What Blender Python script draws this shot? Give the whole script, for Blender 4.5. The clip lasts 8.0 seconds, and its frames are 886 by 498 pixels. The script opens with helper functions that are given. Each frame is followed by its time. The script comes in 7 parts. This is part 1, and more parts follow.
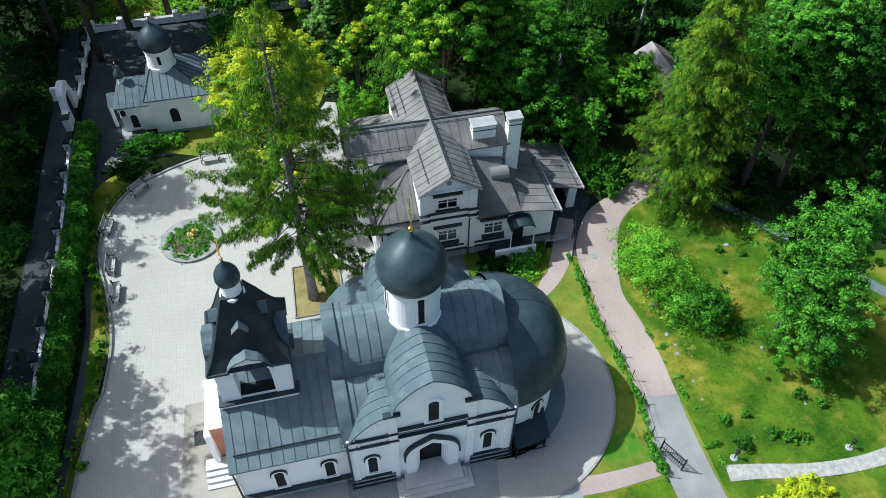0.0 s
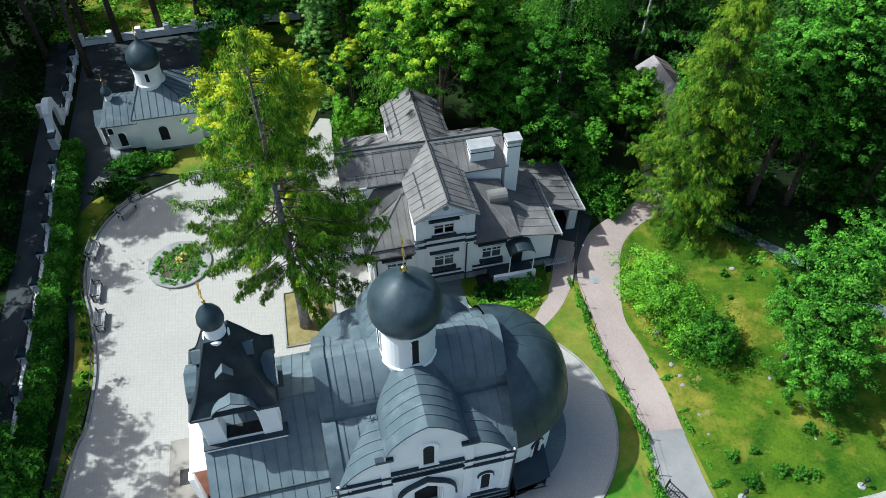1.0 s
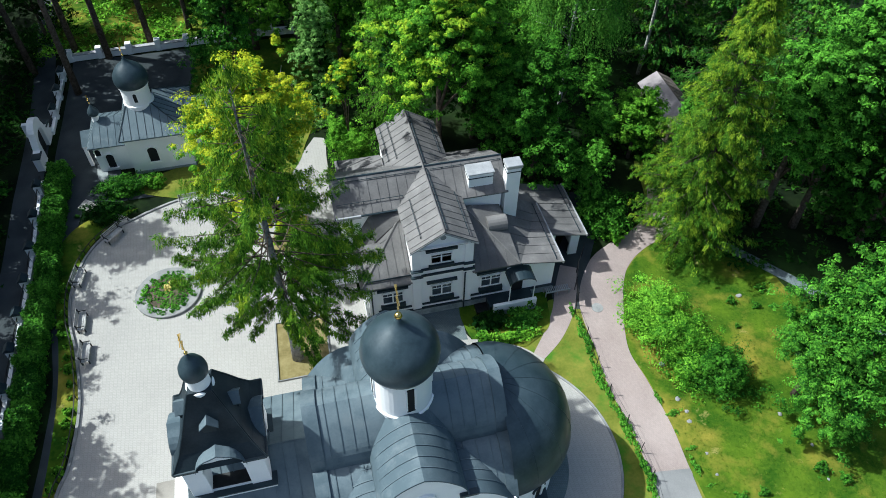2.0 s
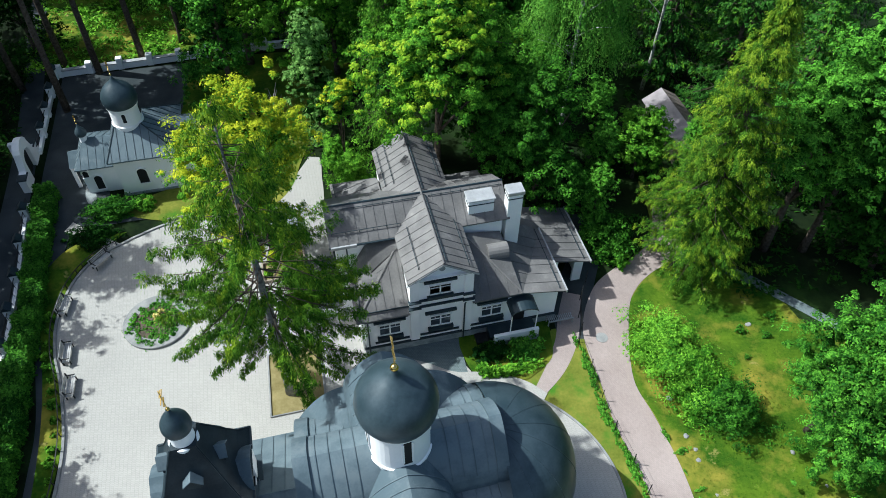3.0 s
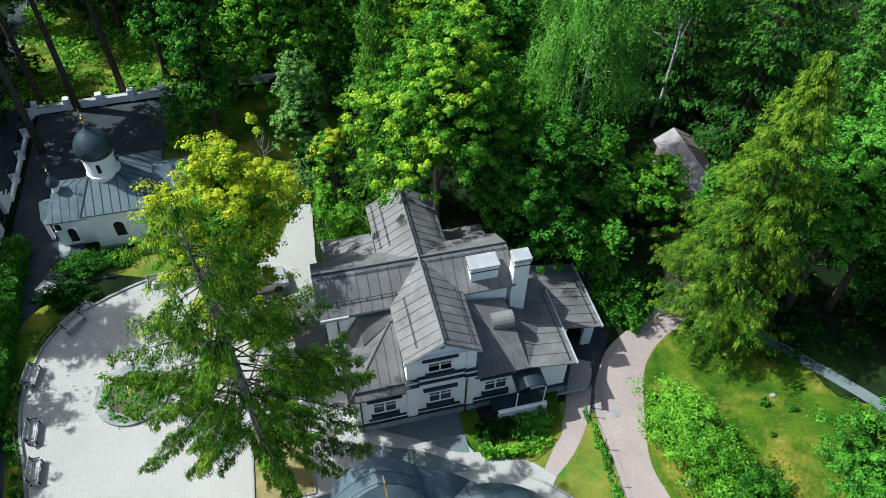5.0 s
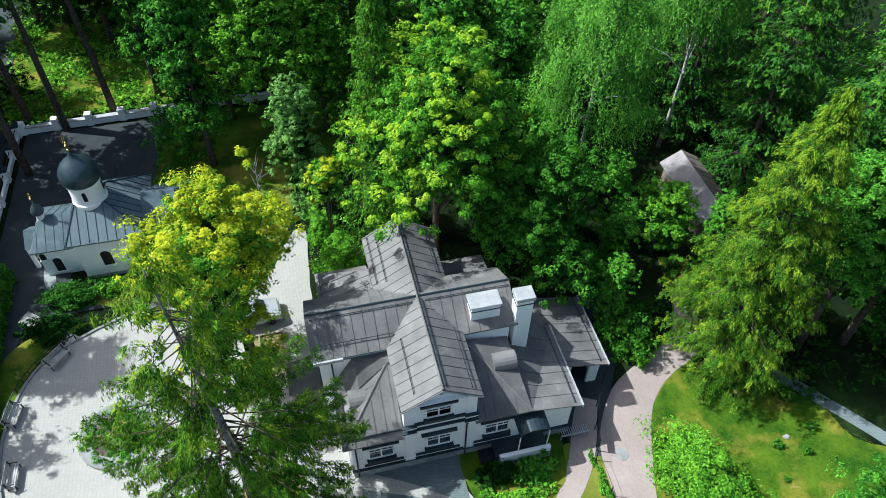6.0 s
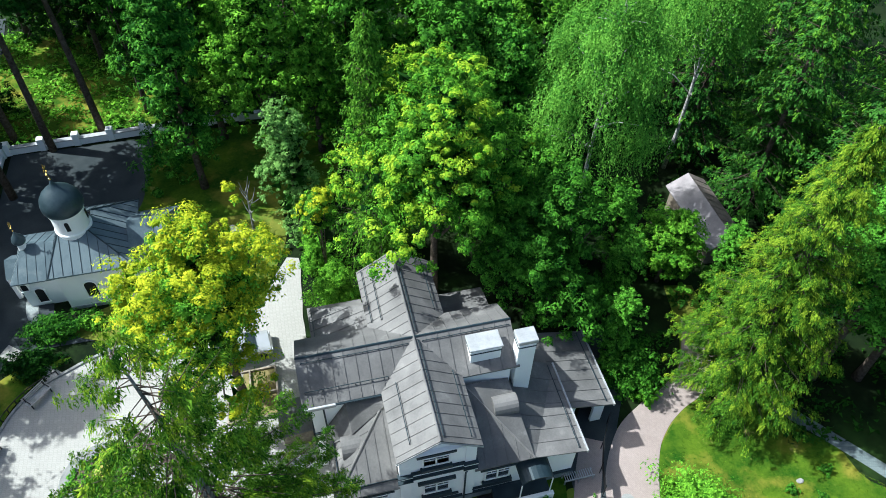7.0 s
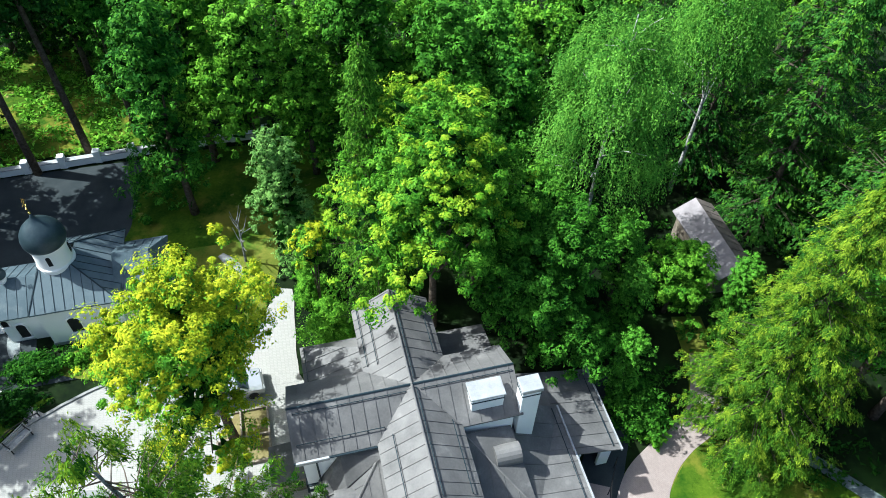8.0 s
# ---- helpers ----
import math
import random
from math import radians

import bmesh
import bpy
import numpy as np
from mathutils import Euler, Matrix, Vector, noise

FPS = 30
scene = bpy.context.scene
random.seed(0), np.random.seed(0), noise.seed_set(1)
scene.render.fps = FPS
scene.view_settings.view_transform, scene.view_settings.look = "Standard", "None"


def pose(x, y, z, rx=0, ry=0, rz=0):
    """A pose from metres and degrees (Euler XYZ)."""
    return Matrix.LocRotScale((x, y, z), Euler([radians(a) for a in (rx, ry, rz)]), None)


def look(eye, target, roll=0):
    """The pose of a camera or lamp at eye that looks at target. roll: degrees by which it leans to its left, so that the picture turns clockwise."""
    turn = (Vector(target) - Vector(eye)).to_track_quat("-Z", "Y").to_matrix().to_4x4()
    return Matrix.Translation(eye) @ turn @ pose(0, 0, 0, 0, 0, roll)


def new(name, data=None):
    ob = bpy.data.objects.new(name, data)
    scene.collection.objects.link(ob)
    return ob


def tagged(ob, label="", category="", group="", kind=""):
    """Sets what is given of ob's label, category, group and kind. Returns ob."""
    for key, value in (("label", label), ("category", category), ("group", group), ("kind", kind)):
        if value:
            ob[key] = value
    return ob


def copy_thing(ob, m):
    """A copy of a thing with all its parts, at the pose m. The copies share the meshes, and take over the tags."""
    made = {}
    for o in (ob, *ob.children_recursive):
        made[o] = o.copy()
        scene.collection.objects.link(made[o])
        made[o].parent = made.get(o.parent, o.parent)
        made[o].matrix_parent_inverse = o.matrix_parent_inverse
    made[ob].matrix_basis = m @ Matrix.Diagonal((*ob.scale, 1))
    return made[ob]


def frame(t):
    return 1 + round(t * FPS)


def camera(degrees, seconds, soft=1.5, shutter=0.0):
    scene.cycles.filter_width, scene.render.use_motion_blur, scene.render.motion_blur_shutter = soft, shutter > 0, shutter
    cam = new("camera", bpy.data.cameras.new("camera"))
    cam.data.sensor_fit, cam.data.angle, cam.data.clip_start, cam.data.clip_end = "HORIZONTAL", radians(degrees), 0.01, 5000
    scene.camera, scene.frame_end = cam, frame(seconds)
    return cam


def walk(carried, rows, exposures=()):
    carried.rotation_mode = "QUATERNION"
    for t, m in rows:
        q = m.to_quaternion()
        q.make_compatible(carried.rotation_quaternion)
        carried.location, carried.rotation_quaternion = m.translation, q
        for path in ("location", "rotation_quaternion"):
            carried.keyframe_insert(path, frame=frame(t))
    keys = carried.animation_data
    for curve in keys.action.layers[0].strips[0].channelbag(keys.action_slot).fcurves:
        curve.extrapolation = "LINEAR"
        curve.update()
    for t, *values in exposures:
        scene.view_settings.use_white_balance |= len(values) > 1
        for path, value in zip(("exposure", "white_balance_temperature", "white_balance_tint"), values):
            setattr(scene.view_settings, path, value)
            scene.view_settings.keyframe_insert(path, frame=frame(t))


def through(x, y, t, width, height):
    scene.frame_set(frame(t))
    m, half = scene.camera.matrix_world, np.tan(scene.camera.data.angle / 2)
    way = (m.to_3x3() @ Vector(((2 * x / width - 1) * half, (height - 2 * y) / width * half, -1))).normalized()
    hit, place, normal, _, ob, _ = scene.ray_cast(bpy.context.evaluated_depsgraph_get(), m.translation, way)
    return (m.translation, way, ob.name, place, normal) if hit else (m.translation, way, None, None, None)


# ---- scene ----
cam = camera(64.0, 8.0, soft=0.9)
PATH = [
    (0, (0.012, -0.606, 41.182), (0.337, 0.69, 39.693), 0.9),
    (0.5, (0.383, 0.558, 41.153), (0.71, 1.854, 39.666), 0.9),
    (1, (0.789, 1.749, 41.096), (1.116, 3.046, 39.609), 0.9),
    (1.5, (1.155, 3.015, 41.092), (1.484, 4.312, 39.606), 0.9),
    (3, (2.099, 6.777, 40.997), (2.433, 8.077, 39.514), 1.0),
    (3.5, (2.431, 8.127, 40.955), (2.766, 9.427, 39.472), 1.1),
    (4, (2.748, 9.531, 40.934), (3.086, 10.831, 39.452), 1.1),
    (4.5, (3.009, 10.92, 40.913), (3.35, 12.222, 39.433), 1.2),
    (6, (4.106, 15.125, 40.903), (4.445, 16.43, 39.426), 1.2),
    (6.5, (4.499, 16.514, 40.874), (4.838, 17.82, 39.398), 1.3),
    (7, (4.883, 17.936, 40.848), (5.223, 19.241, 39.372), 1.3),
    (7.5, (5.196, 19.369, 40.843), (5.54, 20.675, 39.367), 1.3),
    (8, (5.534, 20.92, 40.908), (5.879, 22.222, 39.429), 1.4),
]
walk(cam, [(t, look(eye, target, roll)) for t, eye, target, roll in PATH],
     exposures=[(0, 0.46, 5700, 3), (4.5, 0.46, 5680, 3), (8, 0.92, 5660, 2)])

# ---- daylight ----
SUN_FROM = Vector((-0.747, 0.324, 1.0)).normalized()
world = bpy.data.worlds.new("sky")
scene.world = world
world.use_nodes = True
wn = world.node_tree.nodes
sky = wn.new("ShaderNodeTexSky")
sky.sky_type = "NISHITA"
sky.sun_disc = False
sky.sun_elevation = math.asin(SUN_FROM.z)
sky.sun_rotation = math.atan2(SUN_FROM.x, SUN_FROM.y)
sky.ozone_density, sky.dust_density = 0.6, 4.0
wn["Background"].inputs["Strength"].default_value = 0.115
world.node_tree.links.new(sky.outputs["Color"], wn["Background"].inputs["Color"])
sun = new("sun", bpy.data.lights.new("sun", "SUN"))
sun.data.energy, sun.data.angle, sun.data.color = 5.0, radians(0.5), (1.0, 0.955, 0.87)
sun.matrix_world = look(SUN_FROM * 200, (0, 0, 0))


# ---- materials ----
def mat(name, low, high, scale=3.0, fine=40.0, rough=0.8, metal=0.0, bump=0.15, island=0.0, each=0.0, local=False, spec=0.4, through=0.0, stretch=None):
    """Two colours mixed by noise at two sizes, with a fine relief; island and each vary the tone by leaf and by object."""
    m = bpy.data.materials.new(name)
    m.use_nodes = True
    t = m.node_tree
    n, k = t.nodes, t.links
    b = n["Principled BSDF"]
    if local:
        src = n.new("ShaderNodeTexCoord").outputs["Object"]
    else:
        src = n.new("ShaderNodeNewGeometry").outputs["Position"]
    if stretch:
        mp = n.new("ShaderNodeMapping")
        mp.inputs["Scale"].default_value = stretch
        k.new(src, mp.inputs["Vector"])
        src = mp.outputs["Vector"]
    big, small = n.new("ShaderNodeTexNoise"), n.new("ShaderNodeTexNoise")
    big.inputs["Scale"].default_value, small.inputs["Scale"].default_value = 1.0 / scale, fine
    big.inputs["Detail"].default_value, small.inputs["Detail"].default_value = 5, 3
    k.new(src, big.inputs["Vector"])
    k.new(src, small.inputs["Vector"])
    add = n.new("ShaderNodeMath")
    add.operation = "MULTIPLY_ADD"
    add.inputs[1].default_value, add.inputs[2].default_value = 0.35, -0.17
    k.new(small.outputs["Fac"], add.inputs[0])
    fac = n.new("ShaderNodeMath")
    k.new(big.outputs["Fac"], fac.inputs[0])
    k.new(add.outputs[0], fac.inputs[1])
    last = fac.outputs[0]
    for amount, node, out in ((island, "ShaderNodeNewGeometry", "Random Per Island"), (each, "ShaderNodeObjectInfo", "Random")):
        if amount:
            g = n.new(node)
            ma = n.new("ShaderNodeMath")
            ma.operation = "MULTIPLY_ADD"
            ma.inputs[1].default_value = amount
            k.new(g.outputs[out], ma.inputs[0])
            sub = n.new("ShaderNodeMath")
            sub.operation = "SUBTRACT"
            sub.inputs[1].default_value = amount * 0.5
            k.new(last, sub.inputs[0])
            k.new(sub.outputs[0], ma.inputs[2])
            last = ma.outputs[0]
    ramp = n.new("ShaderNodeValToRGB")
    ramp.color_ramp.elements[0].position, ramp.color_ramp.elements[1].position = 0.3, 0.7
    ramp.color_ramp.elements[0].color, ramp.color_ramp.elements[1].color = (*low, 1), (*high, 1)
    k.new(last, ramp.inputs["Fac"])
    k.new(ramp.outputs["Color"], b.inputs["Base Color"])
    b.inputs["Roughness"].default_value, b.inputs["Metallic"].default_value = rough, metal
    b.inputs["Specular IOR Level"].default_value = spec
    if bump:
        bp = n.new("ShaderNodeBump")
        bp.inputs["Strength"].default_value, bp.inputs["Distance"].default_value = bump, 0.03
        k.new(last, bp.inputs["Height"])
        k.new(bp.outputs["Normal"], b.inputs["Normal"])
    if through:
        tr = n.new("ShaderNodeBsdfTranslucent")
        k.new(ramp.outputs["Color"], tr.inputs["Color"])
        mx = n.new("ShaderNodeMixShader")
        mx.inputs["Fac"].default_value = through
        k.new(b.outputs["BSDF"], mx.inputs[1])
        k.new(tr.outputs["BSDF"], mx.inputs[2])
        k.new(mx.outputs["Shader"], n["Material Output"].inputs["Surface"])
    return m


def paved(name, low, high, joint, wide, tall, gap=0.012, turn=0.0, rough=0.85, bump=0.4):
    """Small paving blocks in courses, with sunken joints and a tone that changes block by block."""
    m = mat(name, low, high, scale=4.0, fine=6.0, rough=rough, bump=0)
    t = m.node_tree
    n, k = t.nodes, t.links
    b = n["Principled BSDF"]
    mp = n.new("ShaderNodeMapping")
    mp.inputs["Rotation"].default_value = (0, 0, radians(turn))
    k.new(n.new("ShaderNodeNewGeometry").outputs["Position"], mp.inputs["Vector"])
    br = n.new("ShaderNodeTexBrick")
    br.inputs["Scale"].default_value = 1.0
    br.inputs["Brick Width"].default_value, br.inputs["Row Height"].default_value = wide, tall
    br.inputs["Mortar Size"].default_value, br.inputs["Mortar Smooth"].default_value = gap, 0.3
    br.inputs["Color1"].default_value = br.inputs["Color2"].default_value = (1, 1, 1, 1)
    br.inputs["Color1"].default_value = (0.93, 0.93, 0.93, 1)
    br.inputs["Mortar"].default_value = (*joint, 1)
    k.new(mp.outputs["Vector"], br.inputs["Vector"])
    old = b.inputs["Base Color"].links[0].from_socket
    mx = n.new("ShaderNodeMix")
    mx.data_type, mx.blend_type = "RGBA", "MULTIPLY"
    mx.inputs["Factor"].default_value = 1.0
    k.new(old, mx.inputs["A"])
    k.new(br.outputs["Color"], mx.inputs["B"])
    k.new(mx.outputs["Result"], b.inputs["Base Color"])
    bp = n.new("ShaderNodeBump")
    bp.inputs["Strength"].default_value, bp.inputs["Distance"].default_value = bump, 0.02
    bp.invert = True
    k.new(br.outputs["Fac"], bp.inputs["Height"])
    k.new(bp.outputs["Normal"], b.inputs["Normal"])
    return m


def glass(name, tint=(0.03, 0.04, 0.05)):
    m = mat(name, tint, tuple(c * 1.8 for c in tint), scale=0.8, fine=3.0, rough=0.08, bump=0.02, spec=0.8)
    return m


WHITE = mat("white_plaster", (0.8, 0.81, 0.81), (0.9, 0.9, 0.89), scale=2.2, fine=18, rough=0.85, bump=0.12)
WHITE_TRIM = mat("white_trim", (0.82, 0.82, 0.82), (0.89, 0.89, 0.88), scale=1.5, fine=30, rough=0.7, bump=0.06)
CAPPING = mat("dark_flashing", (0.01, 0.022, 0.03), (0.026, 0.044, 0.055), scale=1.0, fine=20, rough=0.5, metal=0.2, bump=0.05)
ROOF_BLUE = mat("blue_grey_sheet_metal", (0.078, 0.108, 0.126), (0.126, 0.162, 0.182), scale=0.8, fine=9, rough=0.5, metal=0.0, bump=0.2, each=0.4, spec=0.06)
DOME = mat("dark_dome_metal", (0.01968, 0.03608, 0.04592), (0.04592, 0.06888, 0.082), scale=0.9, fine=7, rough=0.4, metal=0.1, bump=0.12, spec=0.35)
DARK_ROOF = mat("dark_tent_metal", (0.01, 0.018, 0.024), (0.028, 0.04, 0.048), scale=1.2, fine=10, rough=0.5, metal=0.0, bump=0.1, spec=0.15)
ROOF_GREY = mat("warm_grey_sheet_metal", (0.1082, 0.106, 0.1053), (0.1696, 0.1646, 0.1617), scale=1.2, fine=8, rough=0.5, metal=0.0, bump=0.14, each=0.3, spec=0.08)
GOLD = mat("gilded_metal", (0.55, 0.38, 0.10), (0.75, 0.55, 0.20), scale=0.3, fine=30, rough=0.25, metal=1.0, bump=0.03)
GLASS = glass("window_glass")
DARK_VOID = mat("dark_opening", (0.006, 0.007, 0.008), (0.014, 0.015, 0.016), rough=0.9, bump=0)
STONE = mat("grey_plinth_stone", (0.16, 0.19, 0.2), (0.33, 0.36, 0.36), scale=0.5, fine=7, rough=0.9, bump=0.5)
STEP_STONE = mat("pale_step_stone", (0.3444, 0.3444, 0.3362), (0.4756, 0.4674, 0.451), scale=1.2, fine=12, rough=0.8, bump=0.15)
TERRACOTTA = mat("terracotta_paint", (0.34, 0.14, 0.09), (0.46, 0.21, 0.13), scale=0.9, fine=14, rough=0.85, bump=0.15)
CHIMNEY_CAP = mat("zinc_cap", (0.33, 0.34, 0.35), (0.46, 0.47, 0.48), scale=0.6, fine=12, rough=0.5, metal=0.4)
IRON = mat("black_iron", (0.010, 0.011, 0.012), (0.028, 0.030, 0.032), scale=0.4, fine=30, rough=0.55, metal=0.5)
PALE_WOOD = mat("pale_weathered_slats", (0.3, 0.3, 0.29), (0.46, 0.455, 0.44), scale=0.3, fine=22, rough=0.8, bump=0.2)
WOOD = mat("weathered_wood", (0.16, 0.13, 0.10), (0.33, 0.28, 0.22), scale=0.3, fine=22, rough=0.8, bump=0.25)
BARK = mat("brown_bark", (0.045, 0.034, 0.026), (0.13, 0.105, 0.085), scale=0.25, fine=9, rough=0.95, bump=0.8, local=True, spec=0.1)
BARK_GREY = mat("grey_bark", (0.10, 0.10, 0.10), (0.27, 0.27, 0.26), scale=0.25, fine=9, rough=0.95, bump=0.7, local=True, spec=0.1)
BIRCH = mat("birch_bark", (0.10, 0.10, 0.10), (0.70, 0.69, 0.66), scale=0.22, fine=5, rough=0.8, bump=0.3, local=True)
LEAF = mat("green_leaf", (0.02016, 0.09166, 0.009166), (0.1375, 0.3758, 0.033), scale=1.1, fine=3, rough=0.55, bump=0, island=0.4, each=0.25, local=True, through=0.2, spec=0.04)
LEAF_LIME = mat("light_green_leaf", (0.044, 0.1584, 0.01056), (0.2112, 0.4664, 0.0352), scale=1.1, fine=3, rough=0.55, bump=0, island=0.4, each=0.2, local=True, through=0.24, spec=0.04)
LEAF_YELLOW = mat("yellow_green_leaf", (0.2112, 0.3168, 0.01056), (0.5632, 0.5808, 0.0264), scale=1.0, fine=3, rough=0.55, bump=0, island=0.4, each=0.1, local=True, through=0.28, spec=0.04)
# Deep green lowered to near black, holding crown and woodland shade in the colour.
LEAF_DARK = mat("deep_green_shade_leaf", (0.0044, 0.02464, 0.00352), (0.02816, 0.0968, 0.0088), scale=1.1, fine=3, rough=0.55, bump=0, island=0.4, each=0.3, local=True, through=0.15, spec=0.04)
LEAF_PALE = mat("silvery_green_leaf", (0.088, 0.22, 0.044), (0.264, 0.4664, 0.1144), scale=0.8, fine=3, rough=0.55, bump=0, island=0.4, local=True, through=0.28, spec=0.04)
NEEDLE = mat("spruce_needle", (0.02904, 0.1065, 0.00968), (0.1452, 0.3291, 0.0271), scale=0.9, fine=3, rough=0.55, bump=0, island=0.4, each=0.15, local=True, through=0.25, spec=0.04)
NEEDLE_GOLD = mat("sunny_spruce_needle", (0.02244, 0.0867, 0.00816), (0.1632, 0.3264, 0.02448), scale=0.9, fine=3, rough=0.55, bump=0, island=0.4, each=0.1, local=True, through=0.22, spec=0.04)
NEEDLE_DARK = mat("dark_spruce_needle", (0.01144, 0.0572, 0.009152), (0.06292, 0.1888, 0.02517), scale=0.9, fine=3, rough=0.55, bump=0, island=0.4, each=0.2, local=True, through=0.18, spec=0.04)
LEAF_BIRCH = mat("birch_leaf", (0.044, 0.1584, 0.0176), (0.176, 0.4048, 0.0484), scale=1.4, fine=3, rough=0.55, bump=0, island=0.4, each=0.1, local=True, through=0.3, spec=0.04)
NEEDLE_OLIVE = mat("olive_spruce_needle", (0.018, 0.072, 0.007), (0.12, 0.25, 0.018), scale=0.9, fine=3, rough=0.55, bump=0, island=0.4, local=True, through=0.2, spec=0.04)
NEEDLE_TIP = mat("golden_needle_tip", (0.08, 0.18, 0.01), (0.28, 0.4, 0.026), scale=0.9, fine=3, rough=0.55, bump=0, island=0.4, local=True, through=0.26, spec=0.04)
LEAF_MID = mat("mid_green_leaf", (0.01003, 0.05183, 0.005016), (0.0836, 0.2508, 0.0209), scale=1.1, fine=3, rough=0.55, bump=0, island=0.4, each=0.25, local=True, through=0.2, spec=0.04)
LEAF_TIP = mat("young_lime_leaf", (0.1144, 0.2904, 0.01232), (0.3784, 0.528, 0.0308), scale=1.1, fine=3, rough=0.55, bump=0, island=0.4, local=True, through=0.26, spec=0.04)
ROOF_MAUVE = mat("mauve_grey_sheet", (0.20, 0.18, 0.19), (0.30, 0.27, 0.28), scale=0.9, fine=12, rough=0.7, bump=0.1)
GRASS = mat("lawn_grass", (0.0153, 0.0606, 0.0043), (0.0837, 0.1427, 0.0100), scale=1.8, fine=5, rough=0.9, bump=0.6, spec=0.06)
GRASS_DRY = mat("dry_lawn", (0.082, 0.1148, 0.01312), (0.1886, 0.1927, 0.0328), scale=1.6, fine=6, rough=0.95, bump=0.5, spec=0.1)
BLADE = mat("grass_blade", (0.0209, 0.0785, 0.0043), (0.0906, 0.1605, 0.0107), scale=1.8, fine=4, rough=0.7, bump=0, island=0.3, through=0.2, spec=0.05)


def patches(m, colour, scale, lo, hi):
    """Noise patches of a second colour over a material."""
    n, k = m.node_tree.nodes, m.node_tree.links
    b = n["Principled BSDF"]
    no = n.new("ShaderNodeTexNoise")
    no.inputs["Scale"].default_value, no.inputs["Detail"].default_value = 1 / scale, 6
    no.inputs["Roughness"].default_value = 0.65
    k.new(n.new("ShaderNodeNewGeometry").outputs["Position"], no.inputs["Vector"])
    ra = n.new("ShaderNodeMapRange")
    ra.inputs["From Min"].default_value, ra.inputs["From Max"].default_value = lo, hi
    k.new(no.outputs["Fac"], ra.inputs["Value"])
    mx = n.new("ShaderNodeMix")
    mx.data_type = "RGBA"
    mx.inputs["B"].default_value = (*colour, 1)
    k.new(ra.outputs["Result"], mx.inputs["Factor"])
    k.new(b.inputs["Base Color"].links[0].from_socket, mx.inputs["A"])
    k.new(mx.outputs["Result"], b.inputs["Base Color"])


# Near-black floor: the shade under the trees is part of the colour.
FOREST = mat("shade_toned_forest_floor", (0.003, 0.008, 0.003), (0.012, 0.022, 0.006), scale=3.0, fine=3, rough=0.95, bump=0.6, spec=0.1)
patches(GRASS, (0.22, 0.2, 0.03), 4.0, 0.5, 0.68)
patches(GRASS, (0.3, 0.25, 0.09), 1.6, 0.64, 0.74)
patches(BLADE, (0.22, 0.21, 0.03), 4.0, 0.5, 0.68)
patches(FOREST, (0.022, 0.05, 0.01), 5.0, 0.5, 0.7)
patches(GRASS_DRY, (0.05, 0.15, 0.012), 3.0, 0.5, 0.66)
# Lighter noise patches over both roof metals.
patches(ROOF_BLUE, (0.15, 0.178, 0.19), 1.6, 0.56, 0.8)
patches(ROOF_GREY, (0.24, 0.232, 0.225), 1.2, 0.58, 0.8)
EARTH = mat("bare_earth", (0.060, 0.050, 0.038), (0.140, 0.115, 0.085), scale=1.0, fine=8, rough=0.95, bump=0.6, spec=0.1)
ASPHALT = mat("dark_asphalt", (0.024, 0.032, 0.036), (0.055, 0.064, 0.068), scale=2.5, fine=22, rough=0.95, bump=0.2, spec=0.15)
PAVER = paved("pale_paving", (0.335, 0.326, 0.303), (0.368, 0.358, 0.333), (0.7, 0.7, 0.7), 0.12, 0.24, gap=0.007, turn=90)
SETT = paved("grey_stone_setts", (0.192, 0.22, 0.22), (0.296, 0.32, 0.316), (0.68, 0.68, 0.68), 0.22, 0.11, gap=0.008, turn=20)
COBBLE = paved("dark_cobbles", (0.088, 0.12, 0.124), (0.168, 0.208, 0.212), (0.6, 0.6, 0.6), 0.12, 0.11, gap=0.01, turn=12)
BRICK_PATH = paved("pink_brick_path", (0.264, 0.212, 0.196), (0.352, 0.292, 0.268), (0.78, 0.78, 0.78), 0.2, 0.1, gap=0.006, turn=70)
GRAVEL = mat("pale_gravel", (0.2132, 0.2091, 0.1968), (0.3608, 0.3526, 0.328), scale=0.25, fine=9, rough=0.95, bump=0.6)
KERB = mat("grey_kerb_stone", (0.164, 0.1722, 0.1722), (0.2788, 0.2788, 0.2706), scale=0.7, fine=14, rough=0.9, bump=0.3)
CAR_PAINT = mat("silver_car_paint", (0.48, 0.49, 0.50), (0.56, 0.57, 0.58), scale=2, fine=60, rough=0.25, metal=0.5, bump=0)
RUBBER = mat("black_rubber", (0.010, 0.010, 0.010), (0.025, 0.025, 0.025), rough=0.9, bump=0.1)
FLOWER = mat("yellow_flower", (0.45, 0.36, 0.05), (0.70, 0.62, 0.22), scale=0.3, fine=9, rough=0.7, bump=0, island=0.5)
CONCRETE = mat("grey_path_concrete", (0.164, 0.1681, 0.1681), (0.2378, 0.2378, 0.2337), scale=1.6, fine=14, rough=0.9, bump=0.2)
BEIGE = mat("beige_slabs", (0.205, 0.1927, 0.1681), (0.2788, 0.2624, 0.2337), scale=1.4, fine=12, rough=0.9, bump=0.2)
BED_GRASS = mat("worn_brown_grass", (0.15, 0.125, 0.05), (0.25, 0.215, 0.1), scale=0.8, fine=7, rough=0.95, bump=0.5, spec=0.06)
SLATE = mat("brown_shed_roof", (0.090, 0.075, 0.068), (0.190, 0.160, 0.145), scale=0.8, fine=10, rough=0.85, bump=0.3)


